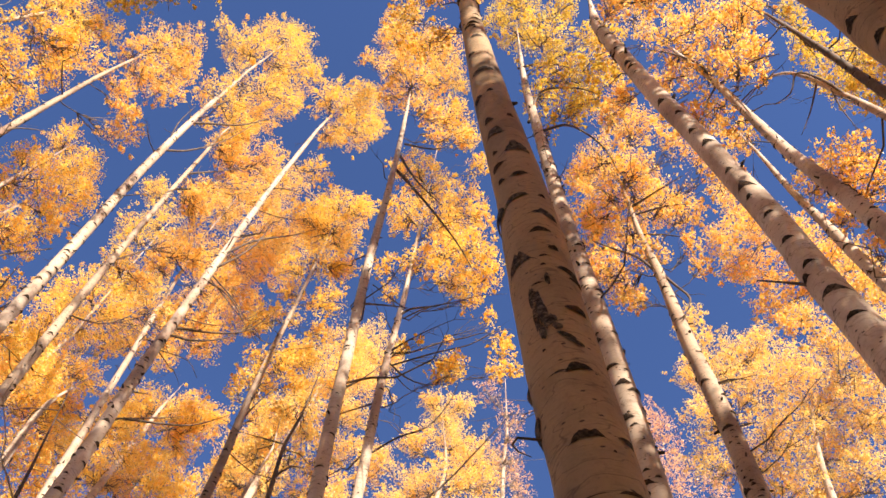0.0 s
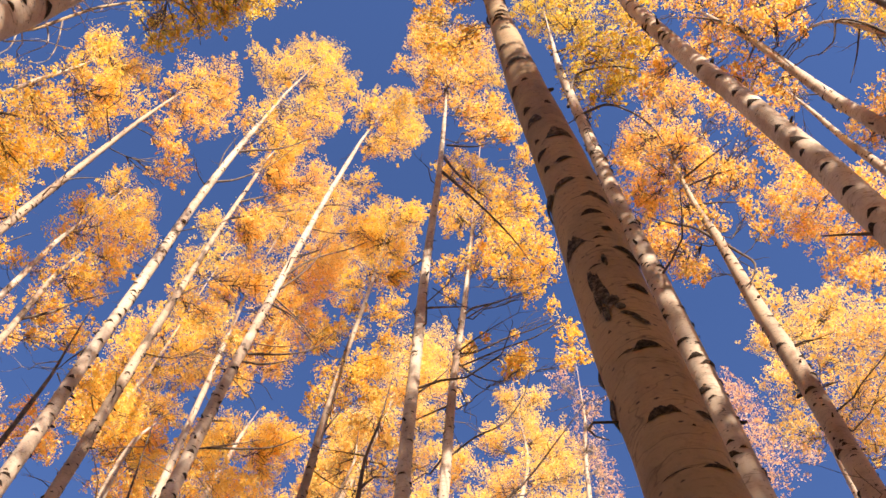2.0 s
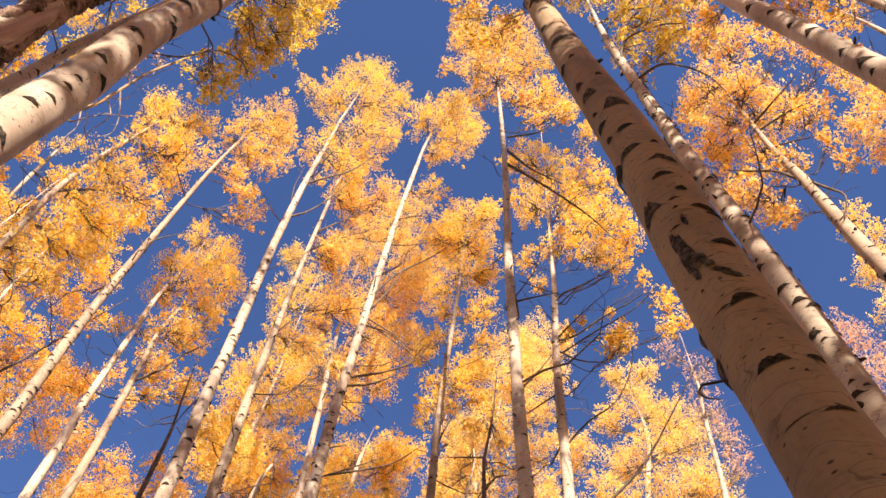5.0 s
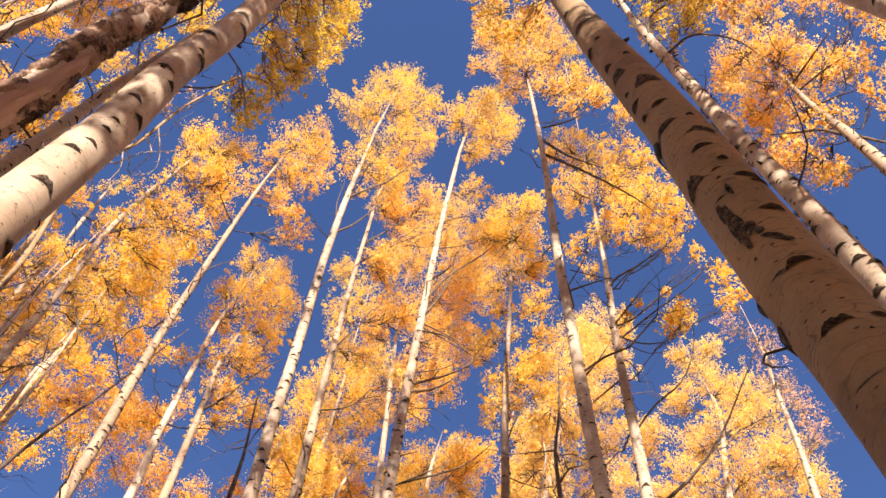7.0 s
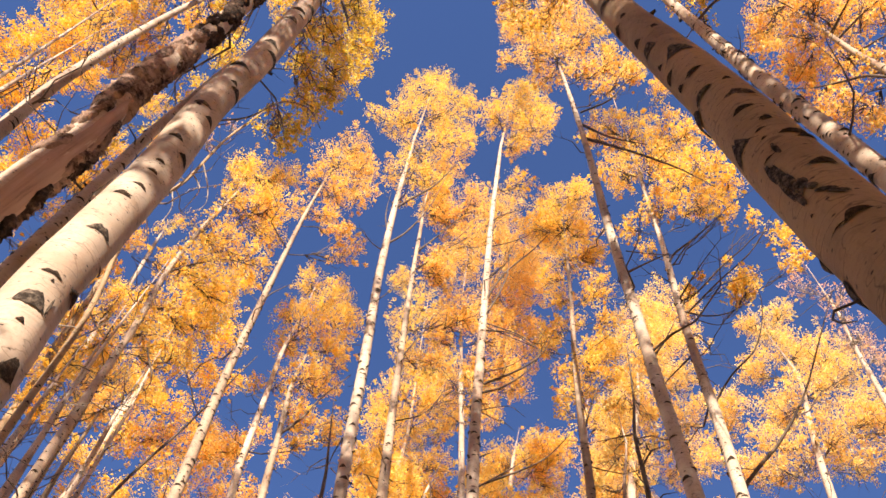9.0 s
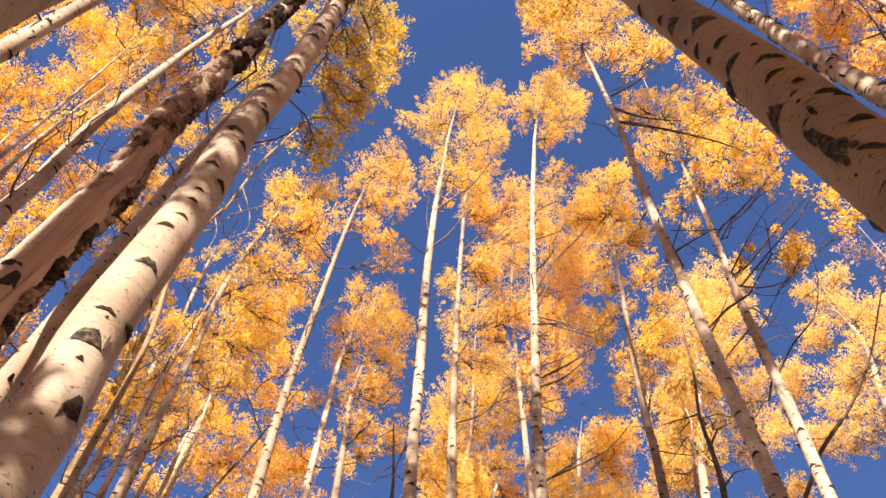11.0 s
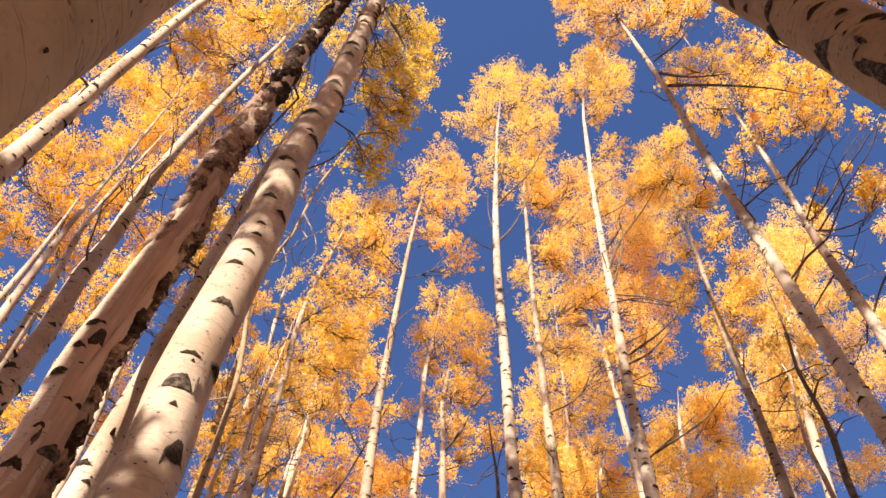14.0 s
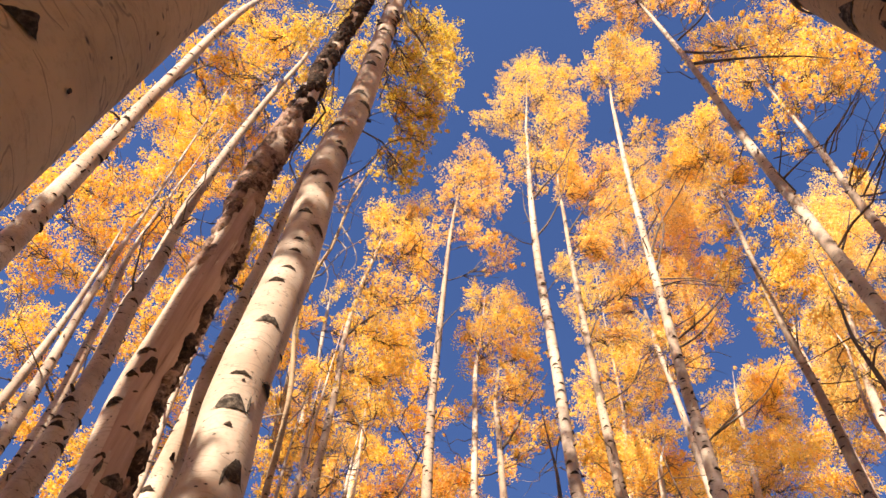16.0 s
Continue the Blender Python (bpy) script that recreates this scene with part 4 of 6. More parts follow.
aspen('M2', 'amber',
      [(-6.03, 3.74, 0.00, 0.191), (-6.28, 3.22, 7.85, 0.153), (-6.31, 3.18, 8.79, 0.131), (-6.36, 3.07, 9.75, 0.111), (-6.41, 2.97, 10.66, 0.093), (-6.47, 2.83, 11.54, 0.077), (-6.51, 2.75, 12.83, 0.057), (-6.80, 2.79, 15.55, 0.020), (-7.09, 2.83, 18.27, 0.014)],
      [(-8.61, 2.86, 16.46, 0.43), (-8.25, 3.37, 15.40, 0.47), (-8.00, 3.55, 16.02, 0.44), (-8.19, 3.77, 17.49, 0.40), (-7.94, 3.89, 18.13, 0.48), (-8.24, 3.83, 14.67, 0.35)]
      + [(-8.36, 3.24, 21.56, 0.59), (-8.38, 3.17, 19.86, 0.47), (-7.84, 4.35, 15.50, 0.49), (-8.75, 1.93, 17.40, 0.41), (-8.76, 1.90, 16.46, 0.39), (-8.78, 1.78, 19.04, 0.39),
         (-8.49, 2.88, 25.70, 0.57), (-8.23, 3.55, 15.75, 0.36)])
aspen('M3', 'amber',
      [(-6.07, 3.38, 0.00, 0.185), (-6.28, 2.92, 8.00, 0.148), (-6.32, 2.85, 8.97, 0.123), (-6.36, 2.75, 10.02, 0.099), (-6.40, 2.64, 11.29, 0.075), (-6.43, 2.59, 12.24, 0.057), (-6.54, 2.25, 17.35, 0.020), (-6.65, 1.92, 22.50, 0.014)],
      [(-6.86, 1.10, 20.48, 0.44), (-6.67, 1.26, 17.72, 0.39), (-6.90, 1.48, 22.30, 0.47), (-6.64, 1.86, 17.29, 0.33)])
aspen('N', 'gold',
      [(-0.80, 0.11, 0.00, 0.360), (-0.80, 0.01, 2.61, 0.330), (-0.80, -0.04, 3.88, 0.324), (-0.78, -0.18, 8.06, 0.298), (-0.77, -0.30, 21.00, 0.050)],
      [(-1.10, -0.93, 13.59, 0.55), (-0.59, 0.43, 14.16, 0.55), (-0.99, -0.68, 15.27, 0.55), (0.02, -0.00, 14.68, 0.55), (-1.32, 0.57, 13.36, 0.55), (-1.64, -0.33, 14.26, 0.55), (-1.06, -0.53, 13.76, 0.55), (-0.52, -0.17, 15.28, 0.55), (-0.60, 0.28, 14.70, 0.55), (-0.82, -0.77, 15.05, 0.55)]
      # unseen lobes added overhead, most of them to shade trunks Gb and F
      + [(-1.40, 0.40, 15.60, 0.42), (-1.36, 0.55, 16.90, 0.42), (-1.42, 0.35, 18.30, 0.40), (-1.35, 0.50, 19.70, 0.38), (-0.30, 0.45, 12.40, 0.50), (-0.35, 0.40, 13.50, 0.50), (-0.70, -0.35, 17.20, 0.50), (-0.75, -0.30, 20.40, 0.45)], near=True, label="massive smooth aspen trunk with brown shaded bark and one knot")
aspen('N2', 'amber',
      [(-4.17, 1.27, 0.00, 0.242), (-4.22, 1.08, 7.02, 0.194), (-4.22, 1.04, 7.85, 0.176), (-4.24, 0.98, 9.15, 0.154), (-4.25, 0.91, 10.70, 0.133), (-4.27, 0.82, 12.87, 0.108), (-4.27, 0.80, 14.69, 0.088), (-5.07, 1.08, 18.70, 0.031), (-5.86, 1.36, 22.72, 0.014)],
      [(-9.65, 2.54, 21.42, 0.70), (-8.98, 3.73, 20.17, 0.67), (-9.61, 3.20, 21.90, 0.63), (-9.33, 3.28, 19.81, 0.59), (-9.29, 2.90, 22.48, 0.44), (-9.41, 3.38, 18.75, 0.37)])
aspen('Q', 'gold',
      [(-4.92, 6.29, 0.00, 0.149), (-5.12, 6.12, 10.05, 0.120), (-5.13, 6.10, 11.31, 0.109), (-5.15, 6.08, 12.39, 0.100), (-5.22, 6.03, 13.64, 0.090), (-5.20, 6.04, 15.17, 0.081), (-5.12, 6.11, 16.82, 0.071), (-5.06, 6.17, 18.15, 0.025), (-5.01, 6.22, 19.48, 0.014)],
      [(-5.10, 6.01, 18.49, 0.47), (-4.97, 6.50, 19.24, 0.53), (-5.14, 6.12, 17.78, 0.45), (-4.41, 6.43, 17.46, 0.51), (-4.75, 6.57, 17.45, 0.49), (-4.52, 6.53, 19.38, 0.37), (-5.07, 5.99, 16.81, 0.27), (-4.35, 6.74, 16.75, 0.37), (-5.19, 6.17, 15.79, 0.40), (-5.04, 6.72, 16.15, 0.50), (-4.45, 6.84, 15.71, 0.38), (-5.02, 6.24, 14.36, 0.47), (-4.76, 6.80, 14.47, 0.46), (-5.02, 6.35, 13.30, 0.40), (-4.79, 6.86, 13.53, 0.42), (-5.10, 6.38, 12.47, 0.38), (-4.59, 6.60, 12.17, 0.35)], bark_mat=BARK_SHADED)
aspen('Q2', 'amber',
      [(-8.46, 9.97, 0.00, 0.221), (-9.10, 9.34, 15.27, 0.177), (-9.21, 9.23, 17.04, 0.153), (-9.29, 9.15, 18.72, 0.131), (-9.42, 9.01, 20.64, 0.110), (-9.62, 8.80, 22.83, 0.088), (-9.78, 8.63, 24.48, 0.012)],
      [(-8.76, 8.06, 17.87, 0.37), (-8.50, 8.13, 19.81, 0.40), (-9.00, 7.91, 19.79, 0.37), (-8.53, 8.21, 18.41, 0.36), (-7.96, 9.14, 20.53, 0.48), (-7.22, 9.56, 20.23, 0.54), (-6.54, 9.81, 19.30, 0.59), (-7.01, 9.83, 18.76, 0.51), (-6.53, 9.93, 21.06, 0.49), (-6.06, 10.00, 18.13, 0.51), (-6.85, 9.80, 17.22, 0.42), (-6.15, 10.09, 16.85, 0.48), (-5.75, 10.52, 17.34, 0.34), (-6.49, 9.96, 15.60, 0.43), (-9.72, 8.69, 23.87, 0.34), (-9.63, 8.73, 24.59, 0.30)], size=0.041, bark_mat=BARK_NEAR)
aspen('Q3', 'gold',
      [(-9.20, 10.45, 0.00, 0.214), (-9.43, 10.24, 16.18, 0.172), (-9.47, 10.21, 19.01, 0.147), (-9.54, 10.15, 21.23, 0.126), (-9.65, 10.04, 23.53, 0.107), (-9.73, 9.96, 25.21, 0.012)],
      [(-9.03, 11.23, 18.87, 0.62), (-8.30, 11.46, 18.59, 0.58), (-9.57, 10.12, 19.66, 0.57), (-10.09, 10.03, 19.34, 0.49), (-9.07, 10.74, 17.30, 0.53), (-9.99, 10.26, 17.79, 0.46), (-9.59, 10.45, 18.24, 0.54), (-9.08, 10.63, 20.05, 0.51), (-8.36, 10.00, 19.48, 0.48), (-9.18, 9.67, 19.93, 0.49), (-7.81, 10.59, 17.26, 0.51), (-8.41, 9.88, 17.18, 0.45), (-9.45, 9.29, 18.02, 0.46), (-8.98, 9.50, 16.50, 0.43), (-8.40, 10.35, 16.19, 0.43), (-7.57, 10.81, 15.73, 0.48), (-7.98, 10.28, 14.60, 0.41), (-7.39, 11.04, 14.46, 0.46), (-6.88, 11.16, 15.33, 0.42), (-8.78, 10.00, 15.44, 0.36)]
      + [(-9.70, 9.98, 24.58, 0.34), (-9.58, 10.06, 25.32, 0.30)], size=0.041)
aspen('R', 'bare',
      [(-3.96, 5.06, 0.00, 0.095), (-4.39, 4.62, 7.78, 0.076), (-4.41, 4.60, 8.34, 0.072), (-4.44, 4.57, 9.21, 0.068), (-4.50, 4.52, 10.00, 0.064), (-4.65, 4.35, 11.36, 0.058), (-4.65, 4.36, 12.68, 0.053), (-4.59, 4.43, 13.48, 0.049), (-4.56, 4.46, 15.53, 0.043), (-4.47, 4.55, 17.02, 0.039), (-4.37, 4.65, 18.73, 0.012)],
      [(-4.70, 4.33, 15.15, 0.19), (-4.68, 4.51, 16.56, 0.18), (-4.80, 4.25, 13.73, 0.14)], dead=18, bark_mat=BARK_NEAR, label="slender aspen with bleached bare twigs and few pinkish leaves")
aspen('P', 'amber',
      [(-6.63, 6.37, 0.00, 0.164), (-7.06, 5.84, 11.55, 0.131), (-7.10, 5.79, 12.48, 0.111), (-7.19, 5.69, 13.99, 0.087), (-7.21, 5.66, 15.30, 0.068), (-7.23, 5.63, 16.98, 0.012)],
      [(-6.69, 4.78, 14.93, 0.33), (-6.33, 5.03, 14.31, 0.33), (-6.45, 4.42, 15.19, 0.30), (-7.22, 5.64, 16.35, 0.34), (-7.08, 5.73, 17.09, 0.30)])
aspen('Sa', 'gold',
      [(-5.70, 6.94, 0.00, 0.098), (-5.90, 6.77, 10.44, 0.078), (-5.93, 6.74, 11.10, 0.068), (-5.93, 6.73, 11.87, 0.059), (-5.95, 6.73, 12.58, 0.050), (-5.95, 6.73, 13.43, 0.041), (-6.04, 6.83, 14.76, 0.020), (-6.15, 6.95, 16.08, 0.014)],
      [(-6.57, 7.40, 15.31, 0.26), (-6.59, 7.58, 16.01, 0.24)], label="thin pale aspen stem crowded among its neighbours")
aspen('Sb', 'gold',
      [(-6.41, 8.91, 0.00, 0.104), (-6.58, 8.79, 12.90, 0.083), (-6.61, 8.77, 13.70, 0.063), (-6.60, 8.77, 14.42, 0.047), (-6.59, 8.78, 14.94, 0.035), (-6.69, 8.89, 15.89, 0.020), (-6.78, 8.99, 16.85, 0.014)],
      [(-7.19, 9.55, 16.71, 0.29), (-7.32, 9.33, 16.77, 0.24)])
aspen('Sc', 'gold',
      [(-5.56, 7.07, 0.00, 0.106), (-5.84, 6.82, 9.46, 0.085), (-5.89, 6.79, 10.26, 0.072), (-5.91, 6.76, 10.97, 0.061), (-5.97, 6.70, 12.06, 0.048), (-6.11, 6.79, 13.12, 0.020), (-6.23, 6.87, 14.19, 0.014)],
      [(-6.71, 7.44, 13.83, 0.24), (-6.62, 7.40, 14.12, 0.22)], label="thin slanting aspen in a crowded clump of stems")
aspen('Sd', 'gold',
      [(-5.84, 7.47, 0.00, 0.113), (-5.99, 7.35, 9.97, 0.091), (-6.02, 7.33, 10.85, 0.076), (-6.03, 7.32, 11.68, 0.062), (-6.06, 7.29, 12.27, 0.052), (-6.15, 7.33, 13.09, 0.020), (-6.23, 7.37, 13.90, 0.014)],
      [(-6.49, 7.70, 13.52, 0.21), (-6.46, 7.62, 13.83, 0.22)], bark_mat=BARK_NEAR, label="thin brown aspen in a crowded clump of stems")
aspen('Se', 'orange',
      [(-5.83, 8.12, 0.00, 0.109), (-6.17, 7.85, 10.55, 0.087), (-6.19, 7.83, 11.23, 0.068), (-6.18, 7.83, 11.97, 0.050), (-6.28, 7.95, 13.06, 0.020), (-6.36, 8.07, 14.16, 0.014)],
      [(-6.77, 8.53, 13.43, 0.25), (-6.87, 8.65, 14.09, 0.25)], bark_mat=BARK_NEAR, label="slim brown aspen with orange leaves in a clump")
aspen('Sf', 'gold',
      [(-5.88, 8.07, 0.00, 0.091), (-5.89, 8.06, 10.79, 0.073), (-5.89, 8.06, 11.77, 0.060), (-5.90, 8.06, 12.91, 0.046), (-5.95, 8.01, 13.84, 0.036), (-6.01, 8.05, 14.65, 0.020), (-6.07, 8.08, 15.46, 0.014)],
      [(-6.26, 8.37, 14.95, 0.24), (-6.23, 8.27, 15.39, 0.24)])
aspen('Sg', 'gold',
      [(-6.04, 6.65, 0.00, 0.100), (-6.10, 6.59, 9.91, 0.080), (-6.11, 6.59, 10.65, 0.062), (-6.12, 6.57, 11.35, 0.046), (-6.24, 6.67, 12.44, 0.020), (-6.35, 6.76, 13.54, 0.014)],
      [(-6.83, 7.30, 13.09, 0.23), (-6.80, 7.22, 13.47, 0.22)])
aspen('Wb', 'pale',
      [(1.25, 7.44, 0.00, 0.107), (1.71, 7.33, 9.13, 0.085), (1.80, 7.31, 9.80, 0.072), (1.81, 7.30, 10.54, 0.058), (1.81, 7.30, 11.15, 0.047), (1.90, 7.28, 11.82, 0.037), (2.00, 7.41, 12.81, 0.020), (2.09, 7.55, 13.81, 0.014)],
      [(2.24, 8.30, 13.74, 0.24), (1.90, 8.29, 13.20, 0.22), (2.25, 8.13, 12.09, 0.21), (2.58, 8.16, 12.16, 0.19), (2.32, 8.16, 12.85, 0.18)], bark_mat=TWIG, label="crooked dark aspen sapling with sparse golden leaves")
aspen('Wc', 'pale',
      [(1.45, 8.41, 0.00, 0.084), (1.71, 8.35, 10.26, 0.067), (1.70, 8.35, 10.80, 0.057), (1.76, 8.33, 11.42, 0.047), (1.91, 8.30, 12.31, 0.037), (1.91, 8.38, 12.82, 0.020), (1.91, 8.46, 13.34, 0.014)],
      [(1.92, 8.90, 13.28, 0.20), (1.70, 8.86, 12.72, 0.20), (1.46, 8.83, 12.06, 0.19)], label="crooked thin aspen sapling with sparse golden leaves")
aspen('U', 'bare',
      [(5.82, 9.16, 0.00, 0.161), (6.30, 8.81, 12.34, 0.129), (6.42, 8.71, 14.10, 0.101), (6.51, 8.65, 15.78, 0.077), (6.59, 8.59, 16.71, 0.062), (6.58, 8.54, 17.65, 0.022), (6.56, 8.48, 18.59, 0.014)],
      [(6.53, 8.51, 16.57, 0.32), (6.79, 8.79, 16.22, 0.36), (6.57, 8.57, 17.36, 0.22), (6.69, 8.53, 14.17, 0.38), (6.80, 8.67, 15.45, 0.30), (8.75, 6.46, 15.95, 0.41), (8.95, 6.52, 15.45, 0.35), (8.61, 6.49, 16.44, 0.31), (8.69, 6.43, 14.33, 0.33), (6.23, 8.32, 18.50, 0.30), (5.99, 8.35, 17.41, 0.31)]
      + [(8.62, 6.44, 15.85, 0.37), (8.61, 6.46, 14.65, 0.45), (8.69, 6.35, 13.64, 0.42), (9.00, 5.90, 13.84, 0.29), (6.66, 8.46, 17.13, 0.33), (6.49, 8.60, 15.86, 0.38),
         (6.66, 8.47, 14.77, 0.34)], dead=12, label="thin crooked white aspen with a half-bare pinkish crown")
aspen('V', 'pale',
      [(10.28, 7.38, 0.00, 0.193), (10.79, 6.51, 15.53, 0.154), (10.85, 6.41, 16.72, 0.119), (10.94, 6.24, 17.83, 0.089), (11.01, 6.10, 19.10, 0.031), (11.07, 5.95, 20.38, 0.014)],
      [(11.31, 5.94, 20.13, 0.78), (11.46, 5.03, 19.77, 0.57), (10.55, 6.33, 19.46, 0.56), (11.36, 5.58, 18.71, 0.74), (10.60, 6.43, 17.78, 0.66), (11.90, 4.80, 18.85, 0.74), (11.63, 5.65, 17.25, 0.76), (10.93, 6.33, 16.33, 0.62), (11.57, 5.93, 15.81, 0.60), (10.64, 7.02, 16.86, 0.50), (9.10, 4.95, 18.63, 0.33), (9.03, 4.85, 17.66, 0.27), (8.98, 5.25, 18.21, 0.25)], size=0.041)
aspen('V2', 'pale',
      [(11.66, 7.63, 0.00, 0.201), (12.49, 5.74, 15.91, 0.160), (12.57, 5.56, 17.06, 0.121), (12.68, 5.31, 18.10, 0.089), (12.70, 4.88, 19.10, 0.031), (12.72, 4.45, 20.09, 0.014)],
      [(13.08, 5.21, 18.75, 0.83), (13.15, 4.07, 19.25, 0.79), (13.19, 4.29, 17.70, 0.81), (13.16, 5.70, 17.66, 0.79), (13.06, 5.02, 16.26, 0.64), (13.05, 3.09, 19.82, 0.67), (12.82, 5.89, 16.27, 0.57), (13.14, 3.48, 18.42, 0.56), (10.65, 3.48, 17.97, 0.45), (11.21, 3.47, 17.54, 0.49), (11.37, 1.98, 17.82, 0.44), (11.41, 2.09, 19.16, 0.47)], size=0.041)
aspen('W', 'pale',
      [(0.52, 14.67, 0.00, 0.258), (3.11, 14.06, 18.07, 0.207), (3.42, 13.99, 19.71, 0.155), (3.78, 13.90, 21.58, 0.107), (4.04, 13.83, 23.51, 0.037), (4.31, 13.76, 25.45, 0.014)],
      [(3.53, 14.13, 21.88, 0.70), (3.11, 14.30, 20.56, 0.67), (3.31, 14.00, 18.62, 0.63), (4.35, 13.79, 23.75, 0.66), (4.52, 13.52, 25.30, 0.49), (2.65, 14.63, 20.00, 0.58), (4.82, 13.85, 20.59, 0.59), (4.87, 13.59, 18.68, 0.63), (4.30, 14.14, 18.87, 0.56), (5.49, 13.46, 20.59, 0.45), (5.07, 13.71, 22.24, 0.55), (2.54, 14.47, 18.71, 0.56), (4.20, 15.67, 18.08, 0.51), (4.87, 15.80, 18.25, 0.51), (5.43, 15.43, 18.65, 0.52), (3.79, 16.15, 18.53, 0.44)], size=0.041)
aspen('X', 'gold',
      [(-3.48, 13.60, 0.00, 0.211), (-2.58, 13.77, 16.77, 0.169), (-2.48, 13.79, 18.29, 0.127), (-2.35, 13.81, 20.04, 0.089), (-2.32, 13.83, 24.46, 0.031), (-2.27, 13.86, 28.93, 0.014)],
      [(-2.51, 13.75, 21.57, 0.76), (-2.90, 13.42, 19.83, 0.66), (-2.24, 13.96, 20.66, 0.66), (-2.88, 13.93, 19.07, 0.70), (-2.26, 14.41, 19.56, 0.63), (-3.34, 13.91, 18.83, 0.55), (-2.75, 13.84, 17.67, 0.60), (-3.20, 13.77, 21.18, 0.45), (-1.76, 13.85, 21.54, 0.61), (-2.09, 13.87, 17.59, 0.53), (-3.34, 13.95, 17.65, 0.53), (-1.53, 13.83, 20.10, 0.44), (-3.31, 13.87, 28.75, 0.56), (-2.95, 13.74, 25.53, 0.60), (-2.57, 13.56, 23.35, 0.65), (-2.27, 13.99, 22.89, 0.55), (-1.11, 13.93, 21.00, 0.60), (-0.25, 13.81, 20.61, 0.45), (-1.54, 14.26, 19.24, 0.49), (-1.51, 14.09, 17.56, 0.53)]
      + [(-1.72, 14.17, 23.70, 0.65), (-2.46, 13.80, 26.78, 0.68)], size=0.041)
aspen('Y', 'pale',
      [(5.19, 13.16, 0.00, 0.210), (6.75, 12.27, 16.45, 0.168), (6.96, 12.15, 18.04, 0.126), (7.19, 12.01, 19.65, 0.089), (7.01, 11.94, 21.31, 0.031), (6.84, 11.86, 22.98, 0.014)],
      [(4.33, 11.62, 22.52, 0.77), (5.10, 11.77, 22.83, 0.61), (3.73, 12.02, 22.32, 0.61), (4.00, 11.63, 20.82, 0.73), (4.73, 11.82, 21.16, 0.58), (3.17, 12.13, 21.52, 0.45), (3.60, 12.31, 20.89, 0.50), (4.08, 11.97, 19.87, 0.49), (7.18, 12.23, 22.39, 0.59), (6.78, 12.22, 22.62, 0.40), (7.50, 11.62, 22.26, 0.40), (7.37, 12.05, 20.98, 0.75), (6.43, 12.30, 20.51, 0.57), (7.99, 11.81, 20.40, 0.66), (8.15, 11.79, 19.64, 0.64), (7.29, 12.06, 19.26, 0.71), (6.77, 12.79, 19.32, 0.63), (8.01, 11.79, 18.05, 0.68), (7.14, 12.04, 17.51, 0.67), (8.33, 11.75, 17.61, 0.66)]
      + [(6.47, 12.58, 17.34, 0.60), (7.65, 12.37, 17.00, 0.64), (8.45, 11.47, 16.50, 0.51), (6.08, 12.66, 18.22, 0.45), (5.97, 13.07, 17.53, 0.53), (5.60, 12.72, 19.59, 0.55), (5.53, 13.32, 19.47, 0.45), (5.54, 13.14, 17.77, 0.47)], size=0.041)
aspen('Z', 'gold',
      [(-1.49, 15.44, 0.00, 0.228), (0.03, 15.42, 17.55, 0.182), (0.23, 15.42, 19.30, 0.136), (0.40, 15.42, 21.09, 0.096), (0.50, 15.41, 21.69, 0.034), (0.59, 15.40, 22.28, 0.014)],
      [(0.14, 15.65, 21.10, 0.58), (0.97, 15.40, 21.15, 0.67), (1.59, 15.10, 20.95, 0.64), (0.05, 15.97, 20.98, 0.76), (1.10, 15.27, 20.78, 0.78), (-0.56, 15.39, 20.10, 0.61), (0.14, 15.84, 19.39, 0.73), (-0.76, 15.53, 18.81, 0.65), (1.28, 15.93, 20.53, 0.68), (0.86, 15.69, 18.87, 0.65), (1.36, 15.40, 18.51, 0.50), (-1.41, 15.74, 18.70, 0.57), (-0.15, 15.61, 18.02, 0.63), (0.95, 15.91, 18.05, 0.56), (0.25, 15.72, 18.16, 0.56)], size=0.041)
aspen('Z2', 'gold',
      [(1.75, 15.24, 0.00, 0.285), (2.20, 15.18, 16.20, 0.228), (2.28, 15.17, 18.41, 0.175), (2.37, 15.14, 20.65, 0.128), (2.44, 15.13, 22.20, 0.096), (2.59, 15.10, 23.00, 0.033), (2.73, 15.06, 23.79, 0.014)],
      [(3.77, 14.65, 23.59, 0.59), (3.49, 15.13, 22.67, 0.73), (3.27, 15.23, 21.26, 0.62), (4.18, 14.43, 21.68, 0.64), (3.48, 15.36, 20.79, 0.68), (3.22, 15.15, 19.22, 0.66), (2.63, 15.68, 19.74, 0.66), (2.55, 15.39, 17.92, 0.56), (2.72, 14.89, 21.95, 0.48), (2.00, 15.60, 18.64, 0.57), (2.50, 15.31, 20.28, 0.53), (2.18, 15.69, 17.09, 0.54), (1.59, 15.55, 17.40, 0.55)], size=0.041)
